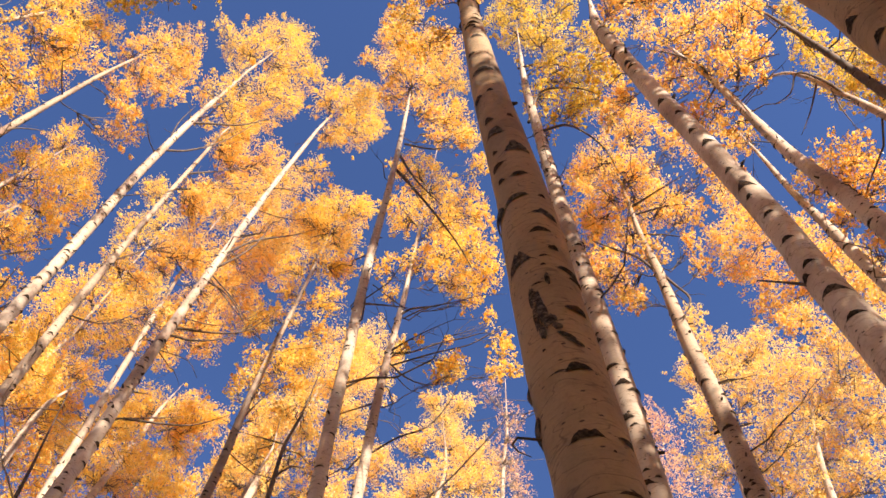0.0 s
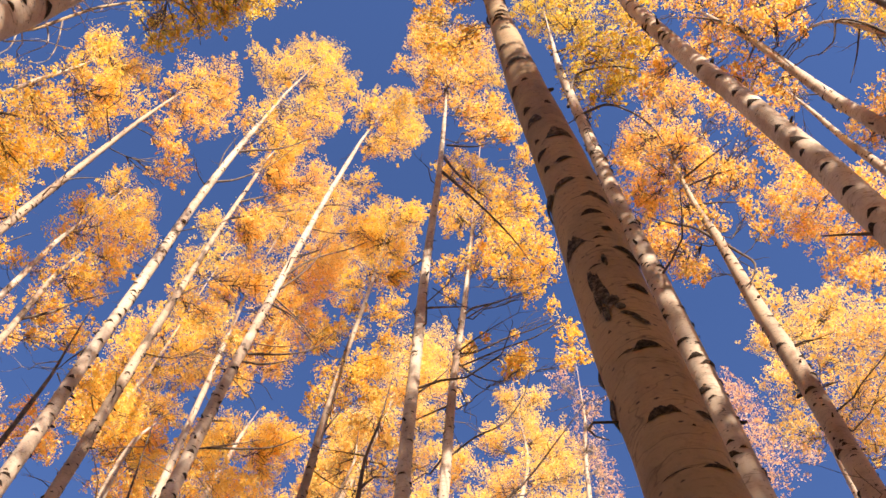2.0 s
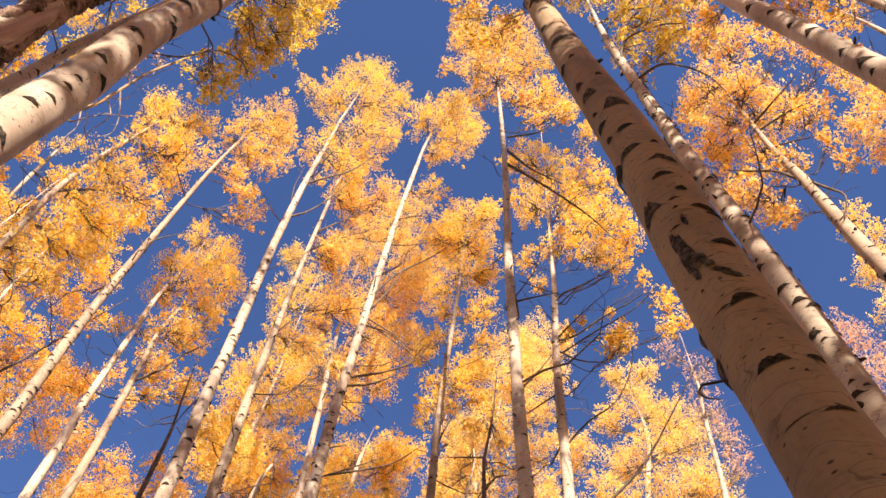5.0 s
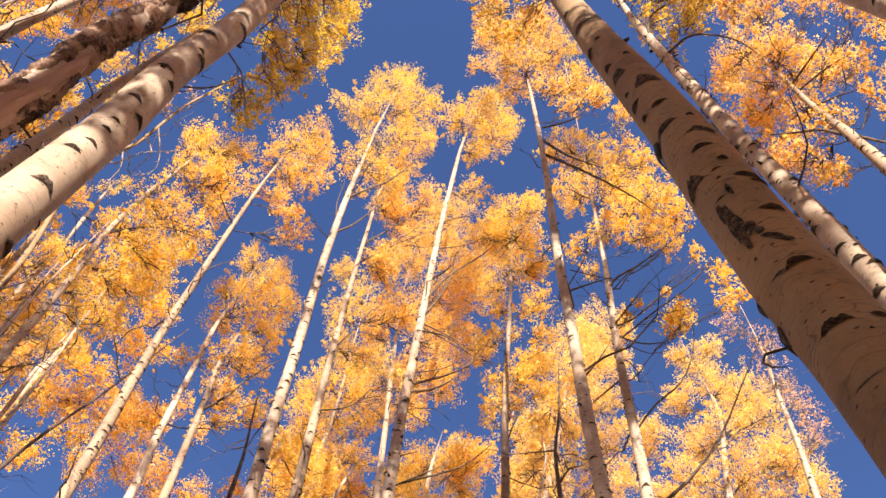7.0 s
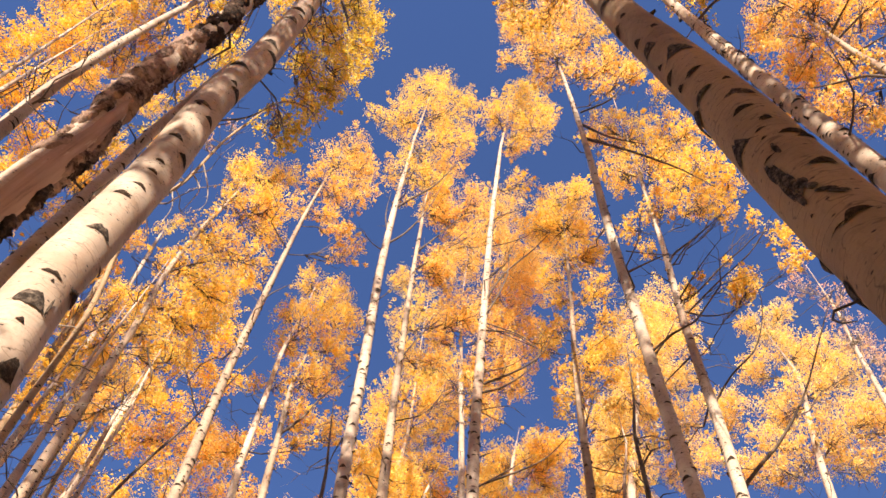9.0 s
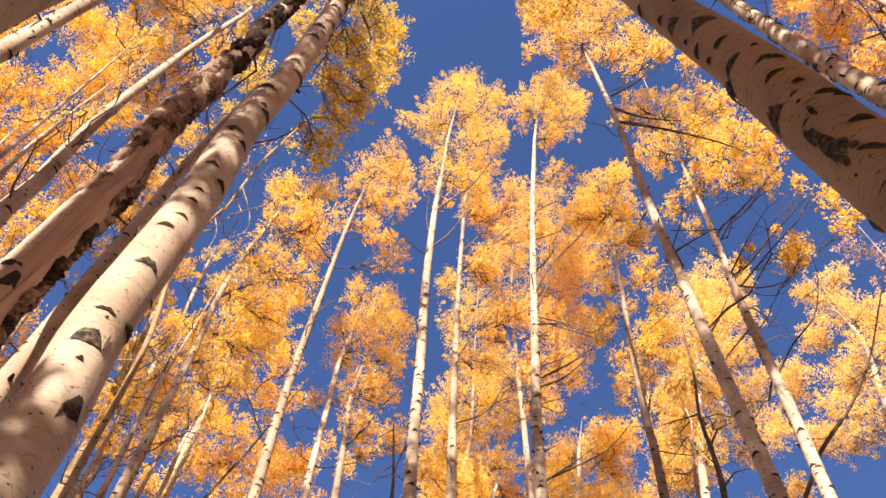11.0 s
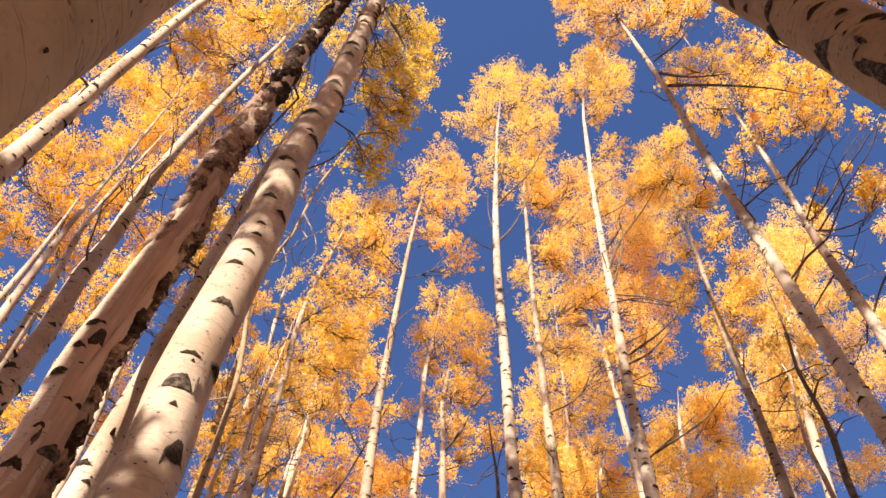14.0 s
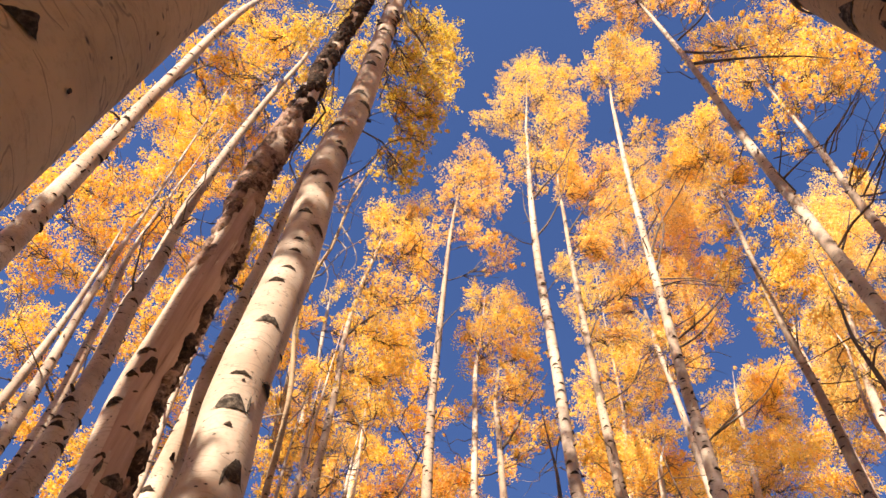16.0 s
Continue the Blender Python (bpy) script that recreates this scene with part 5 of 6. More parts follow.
aspen('O', 'orange',
      [(-8.06, 10.25, 0.00, 0.198), (-7.78, 10.46, 15.70, 0.158), (-7.74, 10.47, 17.19, 0.118), (-7.79, 10.44, 18.65, 0.084), (-7.85, 10.40, 20.33, 0.012)],
      [(-6.62, 11.67, 17.22, 0.50), (-6.04, 11.73, 16.66, 0.44), (-6.83, 11.10, 16.32, 0.43), (-6.41, 11.65, 16.36, 0.43), (-7.16, 11.01, 16.01, 0.43), (-7.82, 10.87, 16.33, 0.43), (-6.97, 13.03, 18.40, 0.55), (-7.05, 12.75, 17.18, 0.54), (-6.49, 13.42, 18.51, 0.55), (-6.30, 13.26, 16.71, 0.52), (-6.98, 12.70, 15.98, 0.52), (-8.80, 11.89, 15.04, 0.50), (-5.79, 13.39, 17.08, 0.40), (-5.66, 11.78, 16.73, 0.38), (-5.47, 12.10, 17.76, 0.32), (-4.89, 12.21, 17.03, 0.32), (-5.55, 13.88, 15.97, 0.57), (-4.85, 13.90, 15.74, 0.57), (-5.16, 13.56, 14.87, 0.50), (-4.98, 13.92, 16.85, 0.46)]
      + [(-4.33, 13.95, 16.20, 0.45), (-5.75, 13.74, 16.88, 0.46), (-5.99, 15.06, 16.62, 0.55), (-5.33, 15.08, 16.53, 0.48), (-5.10, 15.47, 17.26, 0.49), (-7.83, 10.42, 19.70, 0.34), (-7.70, 10.50, 20.43, 0.30)]
      + [(-3.38, 12.56, 15.13, 0.45), (-3.02, 12.65, 15.02, 0.36), (-3.76, 12.45, 15.58, 0.31), (-2.67, 12.73, 16.73, 0.49), (-2.12, 12.83, 17.14, 0.48), (-2.60, 12.74, 15.98, 0.36),
         (-1.73, 12.88, 14.92, 0.35), (-1.24, 12.94, 15.03, 0.33)], size=0.041)
aspen('O2', 'amber',
      [(-8.14, 3.74, 0.00, 0.171), (-8.25, 3.48, 11.20, 0.137), (-8.27, 3.44, 12.35, 0.101), (-8.29, 3.37, 13.30, 0.074), (-8.51, 3.24, 15.39, 0.026), (-8.74, 3.10, 17.47, 0.014)],
      [(-9.55, 2.21, 15.92, 0.56), (-9.81, 2.61, 17.09, 0.57), (-9.53, 2.84, 17.31, 0.47), (-9.40, 2.57, 14.33, 0.52), (-9.56, 3.16, 16.11, 0.55), (-9.15, 3.69, 15.56, 0.55), (-9.15, 3.22, 14.28, 0.47), (-9.49, 3.06, 13.66, 0.40), (-9.39, 3.52, 12.55, 0.42), (-9.18, 4.18, 14.90, 0.42), (-9.30, 3.98, 12.34, 0.37), (-8.87, 4.57, 12.14, 0.37), (-9.32, 4.11, 11.52, 0.35), (-8.68, 5.06, 10.59, 0.34), (-9.90, 1.85, 15.46, 0.32), (-8.99, 4.67, 10.30, 0.33)])
aspen('O3', 'amber',
      [(-9.49, 6.79, 0.00, 0.234), (-9.70, 6.47, 14.00, 0.187), (-9.75, 6.40, 16.14, 0.133), (-9.79, 6.33, 17.86, 0.093), (-9.82, 6.31, 21.80, 0.032), (-9.84, 6.28, 25.76, 0.014)],
      [(-10.06, 6.00, 13.16, 0.42), (-10.57, 5.74, 17.45, 0.49), (-9.92, 6.47, 17.21, 0.49), (-9.69, 6.05, 18.10, 0.45), (-9.50, 7.22, 14.80, 0.44), (-9.27, 6.90, 18.40, 0.39), (-9.70, 7.09, 13.92, 0.42), (-10.07, 6.27, 15.17, 0.45), (-9.68, 6.57, 15.34, 0.46), (-9.45, 7.32, 17.25, 0.42), (-9.43, 6.71, 19.82, 0.48), (-9.93, 6.53, 22.41, 0.52), (-9.78, 6.40, 25.59, 0.58), (-10.06, 5.60, 17.86, 0.45), (-11.09, 5.47, 13.50, 0.43), (-11.02, 6.16, 13.80, 0.43), (-10.33, 6.97, 13.31, 0.43), (-10.72, 6.04, 16.64, 0.43), (-11.77, 4.35, 16.09, 0.42), (-11.12, 5.49, 16.51, 0.43)]
      + [(-9.77, 8.02, 14.16, 0.39), (-9.28, 8.07, 18.67, 0.40), (-9.13, 8.31, 17.10, 0.37), (-9.10, 8.72, 15.63, 0.41), (-8.57, 9.02, 14.54, 0.39)], size=0.041)
aspen('P1', 'bare',
      [(-5.89, 5.71, 0.00, 0.059), (-4.51, 6.59, 8.76, 0.047), (-4.36, 6.70, 9.69, 0.038), (-4.13, 6.84, 10.70, 0.029), (-3.94, 6.95, 11.67, 0.022), (-3.70, 7.09, 12.89, 0.012)],
      [], dead=9, bark_mat=TWIG, name="dead_sapling", label="thin leafless dead sapling leaning between the aspens")
aspen('DS', 'bare',
      [(-2.32, 8.69, 0.00, 0.088), (-2.60, 8.61, 11.23, 0.070), (-2.62, 8.60, 12.00, 0.049), (-2.68, 8.58, 12.60, 0.034), (-2.79, 8.55, 13.84, 0.012)],
      [], dead=9, bark_mat=TWIG, name="dead_sapling", label="small dead sapling with bare forked twigs")
aspen('Y2', 'bare',
      [(-3.87, 10.89, 0.00, 0.069), (3.08, 7.39, 10.32, 0.056), (3.54, 7.18, 10.76, 0.044), (4.03, 6.92, 11.41, 0.031), (4.47, 6.64, 12.27, 0.020), (4.99, 6.31, 13.33, 0.012)],
      [], dead=9, bark_mat=TWIG, name="dead_sapling", label="thin dark dead stem curving up between the aspens")
aspen('DS2', 'bare',
      [(0.02, 8.03, 0.00, 0.064), (-0.72, 7.97, 9.01, 0.051), (-0.77, 7.97, 9.51, 0.037), (-0.82, 7.96, 9.90, 0.026), (-0.97, 7.95, 11.14, 0.012)],
      [], dead=9, bark_mat=TWIG, name="dead_sapling", label="short dark dead snag with broken twigs")
aspen('X2', 'gold',
      [(-1.27, 12.54, 0.00, 0.199), (-1.65, 12.49, 14.19, 0.159), (-1.68, 12.49, 15.00, 0.126), (-1.64, 12.50, 15.82, 0.096), (-1.45, 12.72, 16.85, 0.034), (-1.26, 12.94, 17.87, 0.014)],
      [(-1.47, 13.99, 15.79, 0.56), (-1.12, 13.82, 16.45, 0.52), (-1.15, 14.42, 15.25, 0.55), (-0.73, 14.24, 15.72, 0.56), (-1.81, 13.66, 16.72, 0.52), (-2.34, 13.89, 16.98, 0.46), (-1.52, 13.84, 17.62, 0.47), (0.45, 14.21, 17.53, 0.53), (1.15, 13.97, 16.80, 0.52), (-0.35, 13.84, 17.74, 0.47)], size=0.041)

# ---- scars of the near trunks: height, bearing on the trunk, width, height, droop, slant ----
for row in [
    (5.06, -168, 0.126, 0.151, 1.2, 0.0), (5.01, -122, 0.050, 0.023, 0.6, 0.0), (4.92, -130, 0.024, 0.022, 0.6, 0.0), (4.89, -89, 0.103, 0.053, 0.4, -0.6),
    (4.84, -72, 0.083, 0.036, 0.6, 0.0), (4.64, -159, 0.035, 0.191, 0.0, 0.0), (4.56, -151, 0.037, 0.257, 0.0, 0.0), (4.49, -160, 0.024, 0.203, 0.0, 0.0),
    (4.48, -146, 0.031, 0.194, 0.0, 0.0), (4.37, -155, 0.027, 0.109, 0.0, 0.0), (4.44, -138, 0.043, 0.078, 0.0, 0.0), (4.38, -132, 0.038, 0.051, 0.0, -0.5),
    (4.31, -123, 0.064, 0.036, 0.0, -0.9), (4.26, -112, 0.058, 0.031, 0.0, -0.9), (4.78, -129, 0.023, 0.113, 0.0, 0.0),
]:
    knot('A', *row)

for row in [
    (4.76, -144, 0.056, 0.015, 0.6, 0.0), (4.54, -99, 0.092, 0.050, 0.6, -0.3), (4.09, -116, 0.096, 0.047, 1.2, 0.0), (3.71, -137, 0.098, 0.058, 1.2, 0.0),
    (4.08, -152, 0.069, 0.011, 0.6, 0.0), (3.70, -87, 0.055, 0.034, 0.5, -0.5), (3.62, -108, 0.012, 0.014, 0.6, 0.0), (3.43, -101, 0.080, 0.022, 0.6, 0.0),
    (3.43, -142, 0.098, 0.007, 0.6, 0.0), (3.94, 135, 0.122, 0.116, 0.0, 0.0), (4.17, 134, 0.047, 0.094, 0.0, 0.0), (7.11, -170, 0.133, 0.188, 1.0, 0.0),
    (6.65, -120, 0.147, 0.198, 0.8, -0.3), (7.42, -166, 0.067, 0.125, 0.6, 0.0), (6.43, -170, 0.092, 0.120, 0.5, 0.5),
]:
    knot('A', *row)

for row in [
    (6.13, -125, 0.101, 0.046, 0.6, 0.0), (6.14, -170, 0.047, 0.063, 0.6, 0.0), (5.79, -153, 0.131, 0.064, 1.2, 0.3), (5.53, -111, 0.138, 0.100, 0.8, -0.4),
    (5.75, 146, 0.167, 0.164, 0.3, 0.4), (5.30, -116, 0.105, 0.059, 0.6, 0.0), (9.03, -142, 0.200, 0.193, 1.0, 0.0), (8.21, -140, 0.053, 0.087, 0.6, 0.0),
    (8.18, 180, 0.097, 0.171, 0.5, 0.5), (9.87, -167, 0.085, 0.171, 0.6, 0.0), (10.65, -132, 0.117, 0.116, 0.6, 0.0), (5.10, -106, 0.046, 0.047, 0.5, -0.5),
    (7.42, -104, 0.052, 0.084, 0.6, 0.0), (6.68, -172, 0.036, 0.066, 0.6, 0.0), (4.25, -160, 0.013, 0.020, 0.6, 0.0),
]:
    knot('A', *row)

for row in [
    (5.78, -99, 0.042, 0.039, 0.6, 0.0),
]:
    knot('A', *row)

for row in [
    (4.75, -51, 0.131, 0.124, 0.5, 0.0), (4.99, 11, 0.090, 0.071, 0.5, -0.5), (4.97, -49, 0.102, 0.036, 0.8, 0.0), (4.92, -43, 0.017, 0.022, 0.6, 0.0),
    (5.49, -37, 0.129, 0.080, 0.8, 0.0), (5.92, -63, 0.093, 0.055, 0.6, 0.0), (6.09, -50, 0.089, 0.046, 0.8, 0.0), (4.33, -8, 0.102, 0.127, 0.2, 0.0),
    (4.29, -31, 0.015, 0.119, 0.0, 0.2), (4.34, -22, 0.064, 0.018, 0.0, 0.5), (4.77, -21, 0.014, 0.124, 0.0, 0.0), (4.60, -50, 0.037, 0.031, 0.6, 0.0),
    (6.73, -9, 0.105, 0.071, 0.8, -0.4), (6.90, -64, 0.101, 0.066, 0.8, -0.4), (7.43, -11, 0.093, 0.086, 0.8, -0.4),
]:
    knot('K', *row)

for row in [
    (7.59, -61, 0.136, 0.070, 0.8, -0.3), (8.75, -74, 0.191, 0.120, 0.8, -0.3), (9.49, 43, 0.335, 0.139, 0.6, 0.0), (9.74, -50, 0.144, 0.151, 0.8, -0.3),
    (10.81, -68, 0.153, 0.145, 0.6, 0.0), (11.72, 3, 0.176, 0.170, 0.6, 0.0), (12.33, -12, 0.139, 0.163, 0.6, 0.0), (13.50, 8, 0.132, 0.153, 0.6, 0.0),
    (8.20, 2, 0.158, 0.129, 0.8, -0.3), (6.32, -54, 0.072, 0.049, 0.6, 0.0), (6.48, -53, 0.059, 0.044, 0.6, 0.0), (5.32, 22, 0.065, 0.030, 0.6, 0.0),
    (8.28, -39, 0.064, 0.072, 0.6, 0.0),
]:
    knot('K', *row)

for row in [
    (5.62, -164, 0.142, 0.074, 0.8, -0.4), (5.34, -165, 0.098, 0.052, 0.6, 0.0), (7.23, -164, 0.107, 0.121, 0.8, -0.3), (8.25, -141, 0.103, 0.110, 0.6, 0.0),
    (9.74, 179, 0.083, 0.156, 0.6, 0.0), (11.54, -178, 0.098, 0.174, 0.6, 0.0), (6.31, -173, 0.073, 0.071, 0.6, 0.0), (6.70, -161, 0.069, 0.056, 0.6, 0.0),
    (7.04, -176, 0.049, 0.062, 0.6, 0.0), (5.96, -158, 0.076, 0.057, 0.6, 0.0), (5.87, 158, 0.058, 0.086, 0.6, 0.0), (7.56, -164, 0.061, 0.061, 0.6, 0.0),
    (8.64, -160, 0.060, 0.108, 0.6, 0.0), (9.20, -153, 0.065, 0.092, 0.6, 0.0),
]:
    knot('C', *row)

for row in [
    (2.71, -15, 0.055, 0.053, 0.3, 0.0), (2.72, 26, 0.008, 0.019, 0.0, 0.0), (2.89, 26, 0.006, 0.011, 0.6, 0.0), (3.12, 32, 0.008, 0.014, 0.6, 0.0),
    (2.82, 65, 0.012, 0.009, 0.6, 0.0), (2.52, 16, 0.005, 0.011, 0.6, 0.0),
]:
    knot('N', *row)

for row in [
    (5.80, 148, 0.099, 0.105, 0.8, -0.4), (5.47, 162, 0.070, 0.079, 0.6, 0.0),
]:
    knot('T', *row)

for row in [
    (4.93, -43, 0.052, 0.148, 0.2, 0.0), (4.87, -71, 0.051, 0.051, 0.6, 0.0), (4.50, -1, 0.037, 0.038, 0.6, 0.0), (4.68, -81, 0.075, 0.040, 0.6, 0.0),
    (4.20, 18, 0.161, 0.102, 0.6, 0.0), (5.07, -51, 0.050, 0.041, 0.6, 0.0), (5.06, -68, 0.072, 0.073, 0.6, 0.0), (4.86, -66, 0.055, 0.051, 0.6, 0.0),
    (4.66, -80, 0.064, 0.048, 0.6, 0.0), (4.30, -56, 0.044, 0.049, 0.6, 0.0), (4.06, -58, 0.081, 0.084, 0.6, 0.0), (4.95, -43, 0.075, 0.114, 0.6, 0.0),
    (4.22, -49, 0.026, 0.103, 0.0, 0.5), (4.74, -37, 0.033, 0.020, 0.6, 0.0), (4.50, -33, 0.042, 0.023, 0.6, 0.0),
]:
    knot('L', *row)

# ---- bare side limbs that stand out: points with their width ----
side_limb('H', [(2.29, 5.70, 11.86, 0.031), (2.59, 5.54, 11.82, 0.026), (2.99, 5.29, 12.13, 0.022), (3.28, 5.08, 12.25, 0.017), (3.49, 4.90, 12.33, 0.013), (3.69, 4.72, 12.04, 0.008)])
side_limb('H', [(2.37, 5.67, 11.66, 0.030), (2.62, 5.52, 11.22, 0.022), (2.85, 5.38, 11.05, 0.014), (3.09, 5.20, 11.05, 0.007)])
side_limb('H', [(2.33, 5.68, 9.56, 0.026), (2.61, 5.52, 9.90, 0.023), (2.89, 5.35, 10.12, 0.019), (3.07, 5.21, 10.52, 0.015), (3.16, 5.13, 10.91, 0.011), (3.19, 5.08, 11.40, 0.007)])
side_limb('H', [(2.36, 5.67, 12.81, 0.041), (2.58, 5.54, 13.10, 0.034), (2.83, 5.39, 13.20, 0.026), (3.03, 5.24, 13.29, 0.018), (3.15, 5.13, 13.57, 0.011)])
side_limb('H', [(2.30, 5.69, 10.61, 0.028), (2.00, 5.77, 10.22, 0.017), (1.78, 5.81, 9.92, 0.007)])
side_limb('E', [(1.44, 3.96, 15.11, 0.036), (1.81, 3.78, 15.00, 0.027), (2.10, 3.60, 15.35, 0.018), (2.33, 3.41, 15.22, 0.009)])
side_limb('E', [(1.31, 4.01, 9.49, 0.029), (1.51, 3.91, 9.47, 0.018), (1.72, 3.79, 9.44, 0.007)])
side_limb('E', [(1.30, 4.02, 8.46, 0.021), (1.22, 4.00, 8.75, 0.013), (1.12, 4.00, 8.80, 0.005)])
side_limb('D', [(4.92, 2.85, 12.41, 0.048), (4.97, 2.70, 11.69, 0.037), (4.97, 2.62, 11.23, 0.027), (4.88, 2.72, 10.89, 0.019), (4.81, 2.79, 10.78, 0.010)])
side_limb('D', [(4.90, 2.88, 12.39, 0.048), (4.81, 2.97, 12.93, 0.040), (4.65, 3.17, 13.39, 0.032), (4.47, 3.37, 13.88, 0.023), (4.33, 3.50, 14.34, 0.013)])
side_limb('D', [(4.98, 2.74, 15.60, 0.049), (5.04, 2.56, 16.81, 0.033), (5.17, 2.20, 17.84, 0.014)])
side_limb('D', [(4.97, 2.75, 14.77, 0.046), (5.12, 2.40, 14.77, 0.029), (5.28, 1.92, 14.69, 0.012)])
side_limb('D', [(4.98, 2.75, 14.44, 0.036), (5.13, 2.36, 14.08, 0.022), (5.23, 2.07, 13.69, 0.009)])
side_limb('D', [(4.97, 2.76, 13.65, 0.035), (5.05, 2.54, 13.21, 0.021), (5.11, 2.33, 12.78, 0.008)])
side_limb('D', [(4.97, 2.77, 15.95, 0.040), (4.84, 2.91, 16.73, 0.026), (4.76, 2.99, 17.81, 0.011)])
side_limb('D2', [(4.31, 0.49, 13.42, 0.050), (4.29, 0.41, 14.36, 0.040), (4.23, 0.56, 15.67, 0.029), (4.16, 0.87, 17.26, 0.016)])
side_limb('D2', [(4.31, 0.49, 13.42, 0.033), (4.23, 0.76, 12.97, 0.020), (4.16, 0.97, 12.35, 0.008)])
side_limb('D2', [(4.31, 0.47, 13.36, 0.041), (4.30, -0.01, 12.87, 0.025), (4.27, -0.28, 12.21, 0.009)])
side_limb('F', [(-0.24, 6.65, 13.19, 0.043), (0.02, 6.63, 13.91, 0.033), (0.18, 6.59, 14.56, 0.023), (0.25, 6.56, 15.59, 0.012)])
side_limb('F', [(-0.24, 6.65, 12.91, 0.034), (0.19, 6.62, 12.72, 0.021), (0.56, 6.57, 12.20, 0.008)])
side_limb('D', [(4.90, 2.87, 9.55, 0.032), (4.98, 2.66, 9.44, 0.020), (5.04, 2.48, 9.26, 0.008)])
side_limb('D', [(4.90, 2.88, 8.78, 0.030), (5.01, 2.61, 8.64, 0.007)])
side_limb('S2', [(5.42, -0.35, 12.45, 0.048), (5.39, -0.35, 13.26, 0.041), (5.36, -0.24, 13.96, 0.033), (5.34, 0.02, 13.63, 0.023), (5.30, 0.26, 13.72, 0.013)])
side_limb('S2', [(5.42, -0.28, 13.40, 0.034), (5.40, 0.04, 12.93, 0.021), (5.35, 0.35, 12.56, 0.008)])
side_limb('S2', [(5.42, -0.35, 13.01, 0.033), (5.39, -0.19, 12.30, 0.020), (5.37, -0.09, 11.56, 0.007)])
side_limb('F', [(-0.11, 6.64, 11.47, 0.038), (0.29, 6.60, 11.70, 0.029), (0.61, 6.54, 11.98, 0.020), (0.83, 6.48, 12.55, 0.010)])
side_limb('F', [(-0.03, 6.64, 9.45, 0.033), (0.50, 6.59, 9.75, 0.021), (0.85, 6.52, 10.14, 0.009)])
side_limb('F', [(-0.18, 6.64, 13.82, 0.044), (0.14, 6.60, 14.64, 0.035), (0.67, 6.54, 15.46, 0.024), (0.98, 6.47, 16.00, 0.013)])
side_limb('F', [(-0.35, 6.65, 11.23, 0.037), (0.08, 6.63, 11.34, 0.028), (0.46, 6.59, 11.75, 0.019), (0.72, 6.54, 12.42, 0.010)])
side_limb('E', [(1.27, 4.07, 14.77, 0.052), (1.63, 3.91, 13.56, 0.030), (1.99, 3.70, 12.54, 0.011)])
side_limb('E', [(1.32, 4.05, 13.94, 0.050), (1.81, 3.83, 12.66, 0.034), (2.17, 3.61, 11.36, 0.020), (2.34, 3.46, 10.37, 0.009)])
side_limb('K', [(-2.13, 1.75, 9.12, 0.015), (-2.00, 1.86, 9.50, 0.012), (-1.89, 1.94, 9.79, 0.008), (-1.78, 2.00, 10.19, 0.004)])
side_limb('K', [(-2.03, 1.87, 7.73, 0.017), (-1.94, 1.92, 8.12, 0.015), (-1.81, 2.00, 8.86, 0.012), (-1.65, 2.11, 9.05, 0.009), (-1.48, 2.20, 8.69, 0.005)])
side_limb('K', [(-2.02, 1.87, 7.57, 0.013), (-1.99, 1.87, 7.81, 0.008), (-1.92, 1.90, 8.06, 0.003)])
side_limb('K', [(-2.16, 1.71, 14.73, 0.075), (-2.00, 1.85, 13.45, 0.051), (-1.85, 1.98, 12.82, 0.032), (-1.73, 2.04, 12.20, 0.015)])
side_limb('G', [(-2.04, 6.74, 16.23, 0.043), (-1.73, 6.80, 16.84, 0.034), (-1.35, 6.86, 18.31, 0.024), (-1.01, 6.89, 20.80, 0.013)])
side_limb('G', [(-2.10, 6.72, 16.75, 0.032), (-2.17, 6.67, 17.50, 0.020), (-2.18, 6.64, 18.62, 0.009)])
side_limb('Gb', [(-1.57, 7.64, 13.70, 0.037), (-1.30, 7.66, 14.47, 0.024), (-0.99, 7.68, 15.06, 0.010)])
side_limb('N2', [(-4.22, 0.97, 9.46, 0.041), (-4.22, 0.81, 9.35, 0.025), (-4.20, 0.74, 9.21, 0.010)])
side_limb('N2', [(-4.21, 0.98, 9.44, 0.035), (-4.17, 1.04, 9.47, 0.009)])
side_limb('N2', [(-4.22, 0.95, 10.57, 0.039), (-4.19, 0.96, 11.25, 0.026), (-4.14, 1.06, 12.04, 0.011)])
side_limb('J', [(-3.65, 6.29, 12.80, 0.034), (-3.55, 6.31, 13.40, 0.022), (-3.28, 6.42, 14.06, 0.009)])
side_limb('J3', [(-3.80, 9.31, 13.93, 0.061), (-3.54, 9.38, 14.49, 0.047), (-3.36, 9.42, 15.08, 0.032), (-2.92, 9.54, 16.09, 0.017)])
side_limb('C', [(2.71, 0.75, 10.89, 0.032), (2.64, 0.88, 11.51, 0.021), (2.55, 1.04, 11.30, 0.008)])
side_limb('C', [(2.73, 0.65, 5.60, 0.029), (2.68, 0.73, 5.82, 0.023), (2.62, 0.83, 5.96, 0.015), (2.56, 0.93, 6.09, 0.008)])
side_limb('B', [(2.56, 2.21, 12.91, 0.045), (2.74, 1.93, 12.70, 0.036), (2.84, 1.73, 11.90, 0.026), (2.87, 1.61, 10.95, 0.017), (2.85, 1.58, 10.15, 0.009)])
side_limb('B', [(2.43, 2.36, 13.51, 0.048), (2.66, 2.04, 14.76, 0.039), (2.89, 1.63, 14.03, 0.025), (2.97, 1.41, 13.11, 0.012)])
